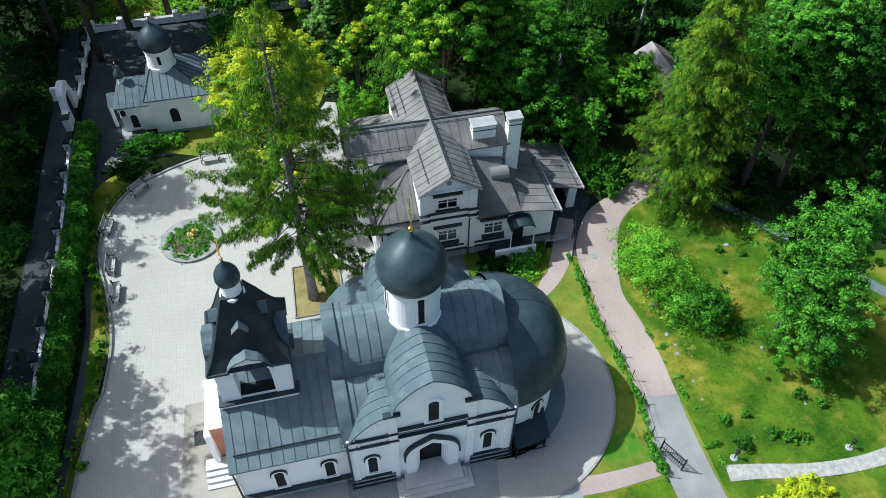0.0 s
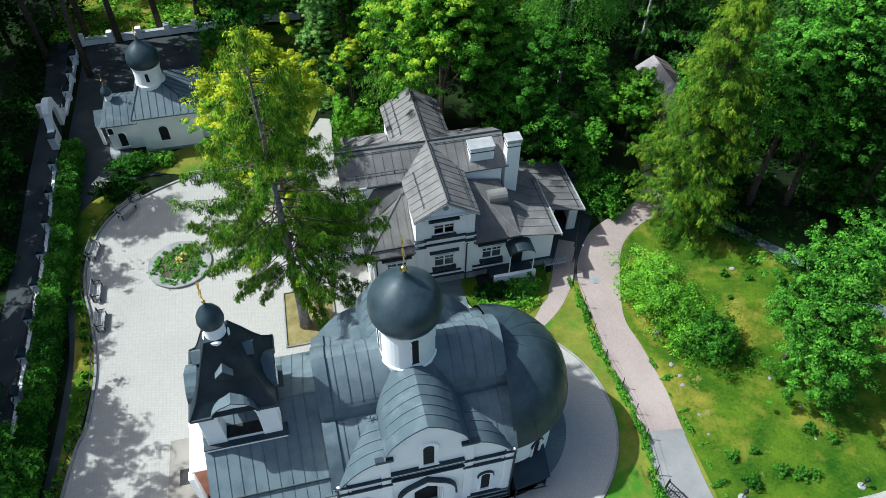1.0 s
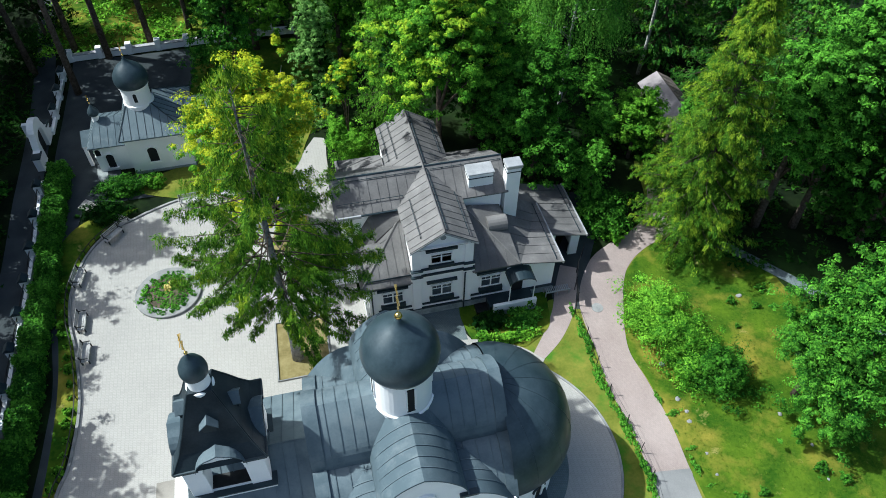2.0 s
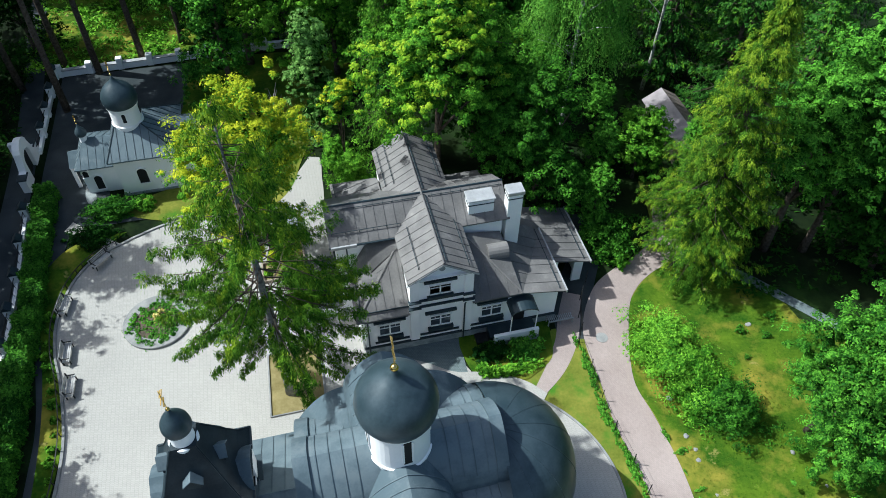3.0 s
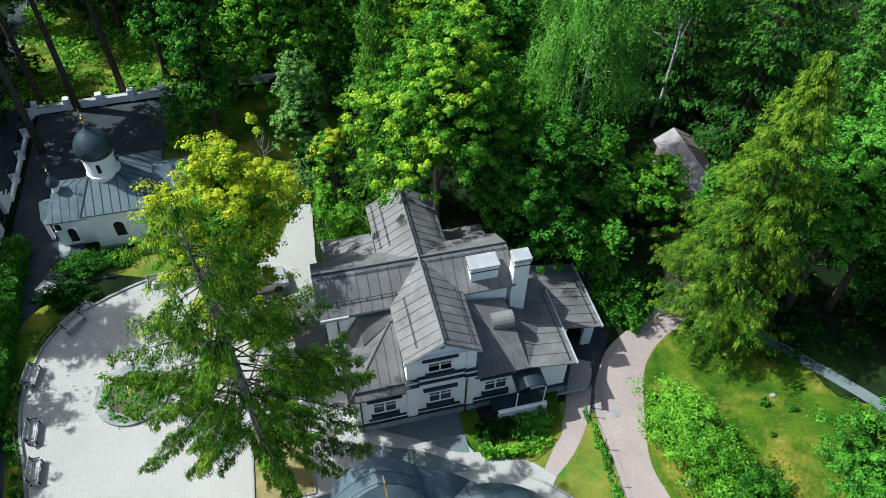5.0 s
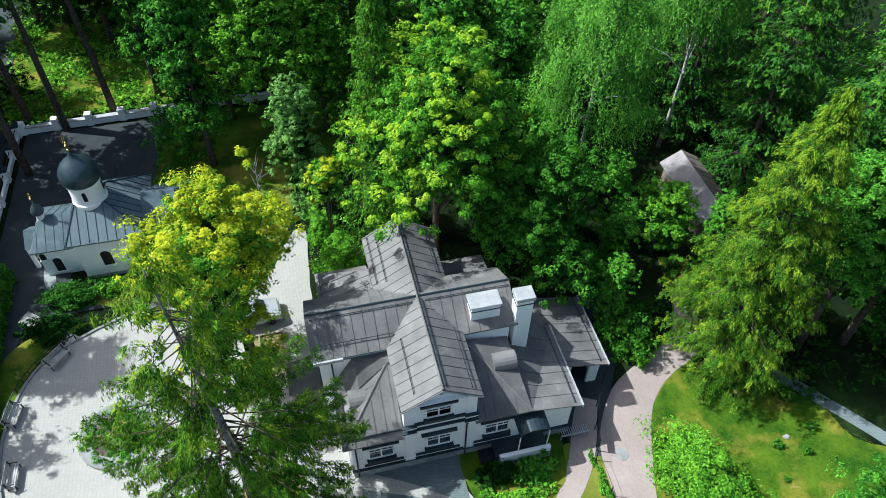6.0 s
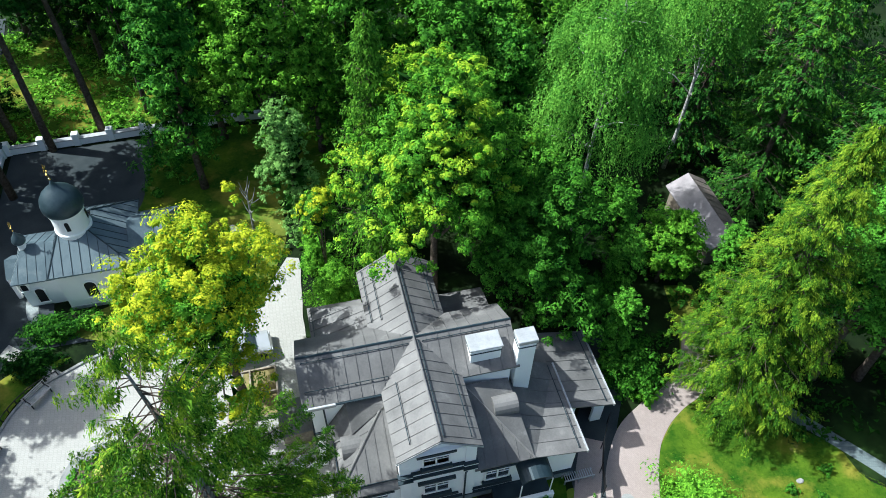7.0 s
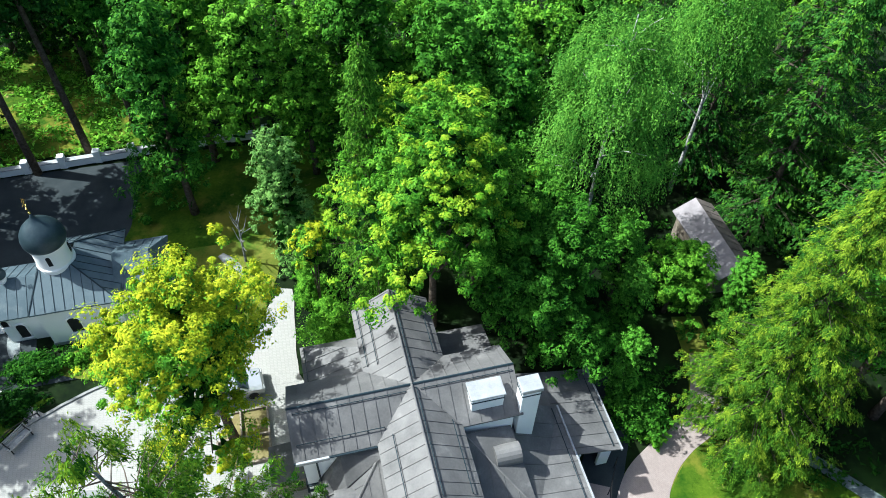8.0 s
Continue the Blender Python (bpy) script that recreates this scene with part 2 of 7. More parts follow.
# ---- building helpers ----
def placed(ob):
    m = ob.matrix_parent_inverse @ ob.matrix_basis if ob.parent else ob.matrix_basis.copy()
    return placed(ob.parent) @ m if ob.parent else m


def part(name, bm, material, parent=None, label="", smooth=False):
    """Links a bmesh as one mesh, under a thing or a part where one is given."""
    me = bpy.data.meshes.new(name)
    bmesh.ops.recalc_face_normals(bm, faces=bm.faces)
    bm.to_mesh(me)
    bm.free()
    if smooth:
        for p in me.polygons:
            p.use_smooth = True
    me.materials.append(material)
    ob = new(name, me)
    if parent:
        ob.parent = parent
        ob.matrix_parent_inverse = placed(parent).inverted()
    if label:
        ob["label"] = label
    return ob


def raw(name, verts, faces, material, parent=None, label="", smooth=False):
    me = bpy.data.meshes.new(name)
    me.from_pydata(verts, [], faces)
    me.materials.append(material)
    if smooth:
        me.polygons.foreach_set("use_smooth", [True] * len(me.polygons))
    ob = new(name, me)
    if parent:
        ob.parent = parent
        ob.matrix_parent_inverse = placed(parent).inverted()
    if label:
        ob["label"] = label
    return ob


def thing(name, label, category, at=(0, 0, 0), group="", kind=""):
    ob = new(name)
    ob.empty_display_size = 0.3
    ob.matrix_basis = pose(*at)
    return tagged(ob, label, category, group, kind)


def B():
    return bmesh.new()


def box(bm, x0, x1, y0, y1, z0, z1, m=None):
    v = [bm.verts.new(Vector(c) if m is None else m @ Vector(c)) for c in
         ((x0, y0, z0), (x1, y0, z0), (x1, y1, z0), (x0, y1, z0), (x0, y0, z1), (x1, y0, z1), (x1, y1, z1), (x0, y1, z1))]
    for f in ((0, 3, 2, 1), (4, 5, 6, 7), (0, 1, 5, 4), (1, 2, 6, 5), (2, 3, 7, 6), (3, 0, 4, 7)):
        bm.faces.new([v[i] for i in f])
    return bm


def boxed(*a, bevel=0.0, m=None):
    bm = box(B(), *a, m=m)
    if bevel:
        bmesh.ops.bevel(bm, geom=bm.edges[:], offset=bevel, segments=1, affect="EDGES")
    return bm


def prism(bm, points, way):
    """A closed body: the polygon and its copy moved by way."""
    way = Vector(way)
    a = [bm.verts.new(Vector(p)) for p in points]
    b = [bm.verts.new(Vector(p) + way) for p in points]
    bm.faces.new(a)
    bm.faces.new(b[::-1])
    for i in range(len(a)):
        j = (i + 1) % len(a)
        bm.faces.new((a[i], a[j], b[j], b[i]))
    return bm


def lathe(bm, profile, cx=0, cy=0, seg=28, a0=0.0, a1=2 * math.pi):
    whole = abs(a1 - a0 - 2 * math.pi) < 1e-6
    count = seg if whole else seg + 1
    rings = []
    for r, z in profile:
        rings.append([bm.verts.new((cx + r * math.cos(a0 + (a1 - a0) * i / seg), cy + r * math.sin(a0 + (a1 - a0) * i / seg), z)) for i in range(count)])
    for p, q in zip(rings, rings[1:]):
        for i in range(seg):
            j = (i + 1) % count
            bm.faces.new((p[i], p[j], q[j], q[i]))
    if whole:
        bm.faces.new(rings[0][::-1])
        bm.faces.new(rings[-1])
    return bm


def tube(bm, path, radii, n=6):
    """A tapered tube along a path."""
    rings = []
    for i, p in enumerate(path):
        p = Vector(p)
        d = (Vector(path[min(i + 1, len(path) - 1)]) - Vector(path[max(i - 1, 0)])).normalized()
        a = d.orthogonal().normalized()
        b = d.cross(a)
        r = radii[i] if isinstance(radii, (list, tuple)) else radii
        rings.append([bm.verts.new(p + r * (a * math.cos(2 * math.pi * k / n) + b * math.sin(2 * math.pi * k / n))) for k in range(n)])
    for p, q in zip(rings, rings[1:]):
        off = min(range(n), key=lambda s: sum((p[k].co - q[(k + s) % n].co).length for k in range(n)))
        for k in range(n):
            bm.faces.new((p[k], p[(k + 1) % n], q[(k + 1 + off) % n], q[(k + off) % n]))
    bm.faces.new(rings[0][::-1])
    bm.faces.new(rings[-1])
    return bm


def step(a, b, v):
    t = min(1.0, max(0.0, (v - a) / (b - a)))
    return t * t * (3 - 2 * t)


def high(x, y):
    """The height of the ground."""
    return (0.6 * step(29, 18, y) + 0.8 * step(44, 54, y) * step(14, -4, x)
            - 0.5 * step(40, 56, y) * step(18, 36, x) - 0.5 * step(21, 28, x) * step(26, 36, y))


def smoothed(points, steps=6):
    """Catmull-Rom through points of any size."""
    pts = [np.array(p, float) for p in points]
    pts = [2 * pts[0] - pts[1]] + pts + [2 * pts[-1] - pts[-2]]
    out = []
    for i in range(1, len(pts) - 2):
        p0, p1, p2, p3 = pts[i - 1:i + 3]
        for s in range(steps):
            t = s / steps
            out.append(0.5 * (2 * p1 + (p2 - p0) * t + (2 * p0 - 5 * p1 + 4 * p2 - p3) * t * t + (3 * p1 - p0 - 3 * p2 + p3) * t ** 3))
    return out + [pts[-2]]


def laid(name, rows, material, lift, label, category="paving", kind="structure"):
    """A surface laid on the ground: rows of y, west edge, east edge."""
    rows = smoothed(rows, 6)
    verts, faces, ny = [], [], len(rows)
    nx = max(2, int(max(r[2] - r[1] for r in rows) / 0.9))
    for y, x0, x1 in rows:
        for i in range(nx + 1):
            x = x0 + (x1 - x0) * i / nx
            verts.append((x, y, high(x, y) + lift))
    w = nx + 1
    for j in range(ny - 1):
        for i in range(nx):
            faces.append((j * w + i, j * w + i + 1, (j + 1) * w + i + 1, (j + 1) * w + i))
    return tagged(raw(name, verts, faces, material), label, category, kind=kind)


def ribbon(name, line, material, lift, label, category="path", steps=8, across=4):
    """A path along a line of x, y, width."""
    pts = smoothed(line, steps)
    verts, faces = [], []
    for i, (x, y, w) in enumerate(pts):
        d = pts[min(i + 1, len(pts) - 1)][:2] - pts[max(i - 1, 0)][:2]
        d = d / np.linalg.norm(d)
        for k in range(across + 1):
            s = (k / across - 0.5) * w
            px, py = x - d[1] * s, y + d[0] * s
            verts.append((px, py, high(px, py) + lift))
    w = across + 1
    for i in range(len(pts) - 1):
        for k in range(across):
            faces.append((i * w + k, i * w + k + 1, (i + 1) * w + k + 1, (i + 1) * w + k))
    return tagged(raw(name, verts, faces, material), label, category, kind="structure")


def rail(bm, line, half, low, top, closed=False):
    """A wall or kerb of even section along a line of x, y, standing on the ground."""
    pts = [np.array(p[:2], float) for p in line]
    ring = []
    for i, p in enumerate(pts):
        a = pts[i - 1] if i or closed else p
        b = pts[(i + 1) % len(pts)] if i < len(pts) - 1 or closed else p
        d = (b - a) / max(1e-6, np.linalg.norm(b - a))
        nrm = np.array((-d[1], d[0])) * half
        z = high(*p)
        q, r = p + nrm, p - nrm
        ring.append([bm.verts.new(c) for c in ((*q, z + low), (*q, z + top), (*r, z + top), (*r, z + low))])
    for i in range(len(ring) - (0 if closed else 1)):
        a, b = ring[i], ring[(i + 1) % len(ring)]
        for k in range(4):
            bm.faces.new((a[k], a[(k + 1) % 4], b[(k + 1) % 4], b[k]))
    if not closed:
        bm.faces.new(ring[0])
        bm.faces.new(ring[-1][::-1])
    return bm


def slab(name, poly, material, parent, thick=0.10, label=""):
    """A roof face of some thickness."""
    return part(name, prism(B(), poly, (0, 0, -thick)), material, parent, label)


def seams(poly, way, gap, parent, material, high_=0.04, wide=0.025, shift=0.5):
    """Standing seams that run along way (x, y) over a flat roof face."""
    p = [Vector(q) for q in poly]
    nrm = (p[1] - p[0]).cross(p[2] - p[0]).normalized()
    if nrm.z < 0:
        nrm = -nrm
    d = Vector((way[0], way[1])).normalized()
    side = Vector((-d.y, d.x))
    flat = [(Vector((q.x, q.y)).dot(side), Vector((q.x, q.y)).dot(d)) for q in p]
    lo, hi = min(f[0] for f in flat), max(f[0] for f in flat)
    s = lo + gap * shift
    while s < hi - 0.05:
        cuts = []
        for (a, u), (b, v) in zip(flat, flat[1:] + flat[:1]):
            if (a - s) * (b - s) < 0:
                cuts.append(u + (v - u) * (s - a) / (b - a))
        if len(cuts) >= 2 and max(cuts) - min(cuts) > 0.25:
            ends = []
            for c in (min(cuts) + 0.03, max(cuts) - 0.03):
                q = side * s + d * c
                ends.append(Vector((q.x, q.y, p[0].z - (nrm.x * (q.x - p[0].x) + nrm.y * (q.y - p[0].y)) / nrm.z)))
            bm = B()
            w = Vector((side.x, side.y, 0)) * wide * 0.5
            up = Vector((0, 0, high_))
            prism(bm, [ends[0] - w, ends[0] + w, ends[0] + w + up, ends[0] - w + up], ends[1] - ends[0])
            part("seam", bm, material, parent)
        s += gap


def arch_points(cx, z0, z1, half, n=10, keel=0.0):
    """The outline of an arched opening in x and z, from the left foot over the top."""
    pts = [(cx - half, z0), (cx - half, z1)]
    for i in range(1, n):
        a = math.pi * (1 - i / n)
        pts.append((cx + half * math.cos(a), z1 + half * math.sin(a) + keel * max(0, 1 - abs(math.cos(a)) * 3)))
    return pts + [(cx + half, z1), (cx + half, z0)]


def arched_window(parent, m, wide, z0, z1, deep=0.08, surround=0.16, glassy=None, trim=None):
    """A round-headed window set before a wall at the pose m (x along the wall, -y outwards)."""
    h_ = wide / 2
    bm = prism(B(), [m @ Vector((x, 0.0, z)) for x, z in arch_points(0, z0, z1, h_)], m.to_3x3() @ Vector((0, -0.02, 0)))
    win = part("window", bm, glassy or DARK_VOID, parent)
    outer, inner = arch_points(0, z0, z1, h_ + surround), arch_points(0, z0, z1, h_)
    bm = B()
    fr = [[bm.verts.new(m @ Vector((x, y, z))) for x, z in line] for line in (outer, inner) for y in (-deep, 0.02)]
    for a, b in ((0, 2), (2, 3), (1, 0)):
        for i in range(len(outer) - 1):
            bm.faces.new((fr[a][i], fr[a][i + 1], fr[b][i + 1], fr[b][i]))
    part("surround", bm, WHITE_TRIM, win, "white moulded surround")
    bm = B()
    o2, i2 = arch_points(0, z1 - 0.1, z1, h_ + surround + 0.06), arch_points(0, z1 - 0.1, z1, h_ + surround)
    fr = [[bm.verts.new(m @ Vector((x, y, z))) for x, z in line] for line in (o2, i2) for y in (-deep - 0.04, 0.02)]
    for a, b in ((0, 2), (2, 3), (1, 0)):
        for i in range(len(o2) - 1):
            bm.faces.new((fr[a][i], fr[a][i + 1], fr[b][i + 1], fr[b][i]))
    part("hood", bm, trim or CAPPING, win, "dark metal hood moulding")
    bm = box(B(), -h_ - surround - 0.05, h_ + surround + 0.05, -deep - 0.05, 0.02, z0 - 0.1, z0, m=m)
    part("sill", bm, WHITE_TRIM, win)
    return win


# ---- ground ----
def ground_sheet():
    """One sheet, fine near the buildings and coarse out to the horizon."""
    near = [-30 + 1.0 * i for i in range(91)]
    xs = [-900, -400, -180, -90, -50, -38] + near + [68, 80, 110, 200, 420, 900]
    ys = [-900, -400, -150, -60, -20, 0] + [6 + 1.0 * i for i in range(89)] + [104, 130, 200, 420, 900]
    verts = [(x, y, high(x, y)) for y in ys for x in xs]
    w = len(xs)
    faces = [(j * w + i, j * w + i + 1, (j + 1) * w + i + 1, (j + 1) * w + i) for j in range(len(ys) - 1) for i in range(w - 1)]
    return tagged(raw("ground", verts, faces, FOREST), "forest floor of leaf litter and low green growth, tree shade in its colour", "ground", kind="structure")


ground_sheet()

# the pale courtyard west of the church, with the drive to the north
YARD_WEST = [(10, -17.0), (21.6, -16.6), (26.1, -16.15), (28.1, -15.65), (32.2, -15.45), (36.4, -16.05), (39.4, -16.75), (42.4, -16.9), (45.4, -16.2), (47.5, -14.6), (48.9, -11.9)]
laid("courtyard", [(-30, -17, -1), (-10, -17, -1), (10, -17, -1), (21.6, -16.6, 3), (26.1, -16.15, 8), (28.1, -15.65, 10), (32.2, -15.45, 10.2), (36.4, -16.05, 4.2), (39.4, -16.75, 3.5), (42.4, -16.9, 3.0), (45.4, -16.2, 3.4), (47.5, -14.6, 3.2), (48.9, -11.9, 2.4), (49.8, -9.0, 2.4)],
     PAVER, 0.03, "pale sunlit block paving of the church courtyard", "paving")
ribbon("drive", [(0.9, 47.5, 4.2), (1.0, 49.5, 4.1), (1.65, 51.4, 3.1), (2.2, 53.0, 2.1), (2.6, 54.2, 1.5), (2.85, 55.2, 0.9)], PAVER, 0.045, "pale paved drive leading past the white house", "drive")
kerb_line = [(p[1], p[0]) for p in smoothed(YARD_WEST, 8)] + [(x, y) for x, y in smoothed([(-11.9, 48.9), (-9.4, 49.75), (-6.5, 50.0), (-3.5, 49.9), (-0.6, 49.8)], 5)][1:]
tagged(part("kerb", rail(B(), kerb_line, 0.09, -0.1, 0.13), KERB), "dark grey stone kerb edging the courtyard", "kerb", kind="structure")

# the round terrace about the apse
def ring(name, cx, cy, r0, r1, a0, a1, material, lift, label, seg=48, across=4):
    verts, faces = [], []
    for i in range(seg + 1):
        a = radians(a0 + (a1 - a0) * i / seg)
        for k in range(across + 1):
            r = r0 + (r1 - r0) * k / across
            x, y = cx + r * math.cos(a), cy + r * math.sin(a)
            verts.append((x, y, high(x, y) + lift))
    w = across + 1
    for i in range(seg):
        for k in range(across):
            faces.append((i * w + k, i * w + k + 1, (i + 1) * w + k + 1, (i + 1) * w + k))
    return tagged(raw(name, verts, faces, material), label, "paving", kind="structure")


ring("terrace", 8.9, 22.2, 5.05, 8.15, -100, 105, PAVER, 0.06, "curved pale paved terrace round the church apse")
ring("terrace_apron", 8.9, 22.2, 3.9, 5.05, -100, 100, COBBLE, 0.05, "dark cobbled drip strip along the apse wall", across=2)
arc = [(8.9 + 8.22 * math.cos(radians(a)), 22.2 + 8.22 * math.sin(radians(a))) for a in range(-95, 62, 4)]
tagged(part("terrace_kerb", rail(B(), arc, 0.07, -0.1, 0.12), KERB), "thin stone kerb round the terrace", "kerb", kind="structure")
laid("forecourt", [(-30, -1.5, 10.2), (-8, -1.5, 10.2), (8, -1.5, 10.8), (13.5, -1, 12.3), (15.0, -1, 12.0), (17.8, -1.0, 10.6)], SETT, 0.05, "grey stone setts before the church's south door")
laid("cobbled_court", [(27.6, 3.6, 10.4), (30.5, 4.0, 10.3), (34.3, 4.3, 10.4)], COBBLE, 0.05, "dark cobbles between the church and the white house")
laid("porch_paving", [(10, -10.5, -6.9), (19.4, -10.5, -6.9), (25.6, -10.45, -6.9)], BEIGE, 0.045, "smooth beige slabs beside the church porch")
ribbon("lit_walk", [(3.2, 34.6, 0.9), (5.2, 33.6, 1.0), (7.4, 32.6, 0.7), (9.3, 31.4, 0.6), (11.0, 30.6, 1.3), (13.2, 29.4, 1.6), (14.6, 28.2, 1.2)], PAVER, 0.075, "pale curved paved walk")

# paths
ribbon("path_verge", [(19.4, -30, 3.4), (19.3, 4, 3.4), (19.2, 14, 3.5), (19.35, 17, 3.4), (19.6, 19.6, 3.1), (19.75, 22.2, 3.2), (19.65, 25.4, 3.4), (19.8, 28.4, 2.8), (20.55, 32.2, 3.6), (22.2, 35.1, 3.2), (25.9, 37.8, 2.2), (28.5, 39.3, 2.6), (30.0, 42.2, 2.4), (31.0, 47, 2.2)], GRASS_DRY, 0.024, "worn grass verge along the brick path", "verge")
ribbon("brick_path", [(19.55, 18.6, 2.5), (19.6, 19.6, 2.5), (19.8, 22.2, 2.6), (19.75, 25.4, 2.7), (19.85, 28.4, 2.3), (20.6, 32.2, 3.2), (22.2, 35.2, 2.9), (24.0, 36.8, 2.3), (25.9, 37.85, 1.9), (28.5, 39.4, 2.3), (30.0, 42.2, 2.0), (30.5, 43.6, 1.8)],
       BRICK_PATH, 0.05, "pinkish brick footpath curving past the lawn", steps=10)
ribbon("grey_path", [(19.3, -30, 2.9), (19.2, 4, 2.9), (19.15, 14, 2.8), (19.3, 17, 2.7), (19.55, 19.1, 2.5)], CONCRETE, 0.056, "smooth grey concrete stretch of the footpath", steps=6)
ribbon("brick_link", [(14.6, 28.9, 0.8), (16.2, 30.4, 1.3), (17.6, 32.2, 1.5), (18.6, 34.2, 1.6), (19.6, 36.2, 1.4)], BRICK_PATH, 0.045, "short brick path between terrace and drive")
ribbon("asphalt_court", [(18.3, 32.4, 2.2), (18.9, 34.2, 2.8), (20.2, 37, 2.6), (22.4, 40.5, 2.2), (23.2, 44, 2.0)], ASPHALT, 0.035, "dark asphalt strip beside the white house")
ribbon("south_link", [(11.5, 14.6, 1.2), (14.0, 14.4, 1.1), (17.4, 14.5, 1.0), (19.6, 14.4, 1.2)], BRICK_PATH, 0.04, "pink brick link path to the iron gate")
ribbon("gravel_walk", [(21.35, 13.25, 1.05), (23.4, 12.9, 0.95), (26.5, 12.25, 0.9), (29.5, 12.0, 0.9), (32.5, 12.2, 0.95), (38, 13.2, 1.0), (46, 15.5, 1.0)], GRAVEL, 0.064, "pale winding gravel walk along the lawn")
# The dark cobble colour here stands in for tree shade on the walk.
ribbon("woodland_walk", [(29.6, 38.6, 1.2), (31.2, 37.0, 1.0), (33.3, 35.0, 0.95), (36.5, 30.2, 0.95), (38.2, 27.0, 1.0), (39.8, 23.6, 1.1), (44, 16, 1.1)], COBBLE, 0.045, "narrow grey walk under the trees, darkened for their shade")
ribbon("alley", [(-21.4, -30, 2.3), (-21.4, 5, 2.3), (-21.2, 20, 2.3), (-21.2, 40, 2.2), (-21.2, 60, 2.0), (-22.6, 78, 1.9), (-24.5, 96, 1.9)], ASPHALT, 0.05, "dark asphalt alley outside the fence", across=3)
ribbon("inner_walk", [(-17.6, 14, 0.7), (-17.4, 22, 0.7), (-17.0, 30, 0.7), (-16.95, 34, 0.7), (-17.7, 40, 0.7), (-17.8, 46, 0.8), (-17.2, 51, 1.2), (-17.3, 58, 2.2), (-17.2, 66, 2.2)], ASPHALT, 0.04, "dark narrow asphalt walk behind the hedge", across=3)
laid("chapel_court", [(50.6, -17.5, -8.6), (52.2, -18.6, -13.0), (56, -19.4, -13.6), (62, -19.4, -9), (66, -19.4, -8), (72, -19.4, -7.5)], ASPHALT, 0.05, "dark worn asphalt court round the chapel")
ribbon("chapel_walk", [(-16.8, 51.0, 1.0), (-14.6, 49.4, 0.8), (-13.2, 48.2, 0.9)], GRAVEL, 0.06, "short grey walk to the chapel")
ribbon("lit_apron", [(-15.4, 55.4, 0.9), (-15.3, 53.9, 0.8), (-14.8, 52.6, 0.6)], SETT, 0.075, "small pale paved apron at the chapel corner")
ribbon("north_walk", [(-1.6, 59.4, 0.5), (-0.9, 58.4, 0.9), (-0.5, 57.2, 1.0), (-0.9, 56.0, 0.6)], KERB, 0.07, "curved pale walk to the chapel yard")

# lawns
laid("lawn", [(-30, 20.9, 60), (-12, 20.9, 60), (4, 20.8, 60), (12, 20.7, 60), (15.5, 20.85, 60), (20, 20.9, 60), (25, 21.2, 58), (28.4, 20.95, 37.5), (32.4, 22.1, 34.6), (34.6, 23.5, 32.6), (36.2, 25.2, 30.6), (37.4, 27.0, 28.4)], GRASS, 0.03, "bright green mown lawn with dry yellow patches", "lawn")
laid("verge_ground", [(4, 8, 22.2), (14, 9, 22.0), (20, 12, 21.9), (28, 11, 21.8), (31, 14, 21.8), (33.5, 17, 21.8)], GRASS_DRY, 0.012, "worn grass round the terrace and paths", "verge")
laid("terrace_lawn", [(15.2, 14.6, 18.2), (18, 16.8, 18.4), (22, 17.2, 18.3), (26, 16.5, 18.3), (28.6, 15.3, 18.4), (30.4, 16.8, 18.6), (32.2, 18.2, 18.9)], GRASS_DRY, 0.032, "pale dry grass wedge between terrace and path", "lawn")
laid("south_lawn", [(-30, 9.5, 19.3), (-12, 9.5, 19.3), (2, 10, 19.3), (10, 11.5, 19.3), (13.8, 12.2, 19.2)], GRASS, 0.03, "green grass south of the terrace", "lawn")
laid("chapel_lawn", [(49.95, -9.2, -1), (51.2, -12.2, 0.2), (52.6, -11.6, 1.0), (54.2, -8.0, 1.5), (57.5, -4.5, 2.6), (60.5, -4.0, 2.6)], GRASS_DRY, 0.06, "yellow-green grass before the chapel", "lawn")
laid("hedge_strip", [(10, -17.3, -16.95), (21, -17.25, -16.65), (26, -17.0, -16.2), (32, -16.9, -15.55), (36.4, -17.2, -16.15), (41, -17.9, -16.95), (45.6, -18.6, -16.3), (48.2, -17.4, -14.4), (49.6, -15.4, -12.4)], GRASS, 0.045, "shaded grass strip outside the courtyard kerb", "lawn")
laid("shade_lawn", [(60, -9.2, 6), (63, -9.0, 7), (67, -8.2, 8), (72.2, -7.8, 8)], GRASS, 0.04, "shaded green grass behind the chapel", "lawn")
laid("meadow", [(74, -21.5, -4), (80, -22, -2), (92, -23, 0)], GRASS, 0.05, "sunny rough grass beyond the boundary wall", "lawn")
laid("tree_bed", [(31.1, -2.75, 0.7), (33.5, -2.7, 0.75), (35.8, -2.6, 0.8)], BED_GRASS, 0.06, "square bed of worn brown grass round the spruce", "bed")
bed_edge = [(-2.8, 31.05), (-2.65, 35.85), (0.85, 35.85), (0.75, 31.05)]
tagged(part("bed_kerb", rail(B(), bed_edge, 0.06, -0.05, 0.15, closed=True), KERB), "thin stone edging of the tree bed", "kerb", kind="structure")
laid("shrub_bed", [(30.0, 11.8, 14.2), (31.2, 10.7, 16.2), (33.2, 10.3, 16.8), (34.3, 10.4, 17.0)], GRASS, 0.07, "shaded green bed before the white house", "bed")
laid("garden_plot", [(42.4, -2.4, 0.6), (44.2, -2.2, 0.7), (46.0, -1.3, 0.7)], BED_GRASS, 0.06, "small square garden plots with dry grass", "bed")

# ---- church ----
CX, CY, HALF = 4.15, 22.3, 4.75
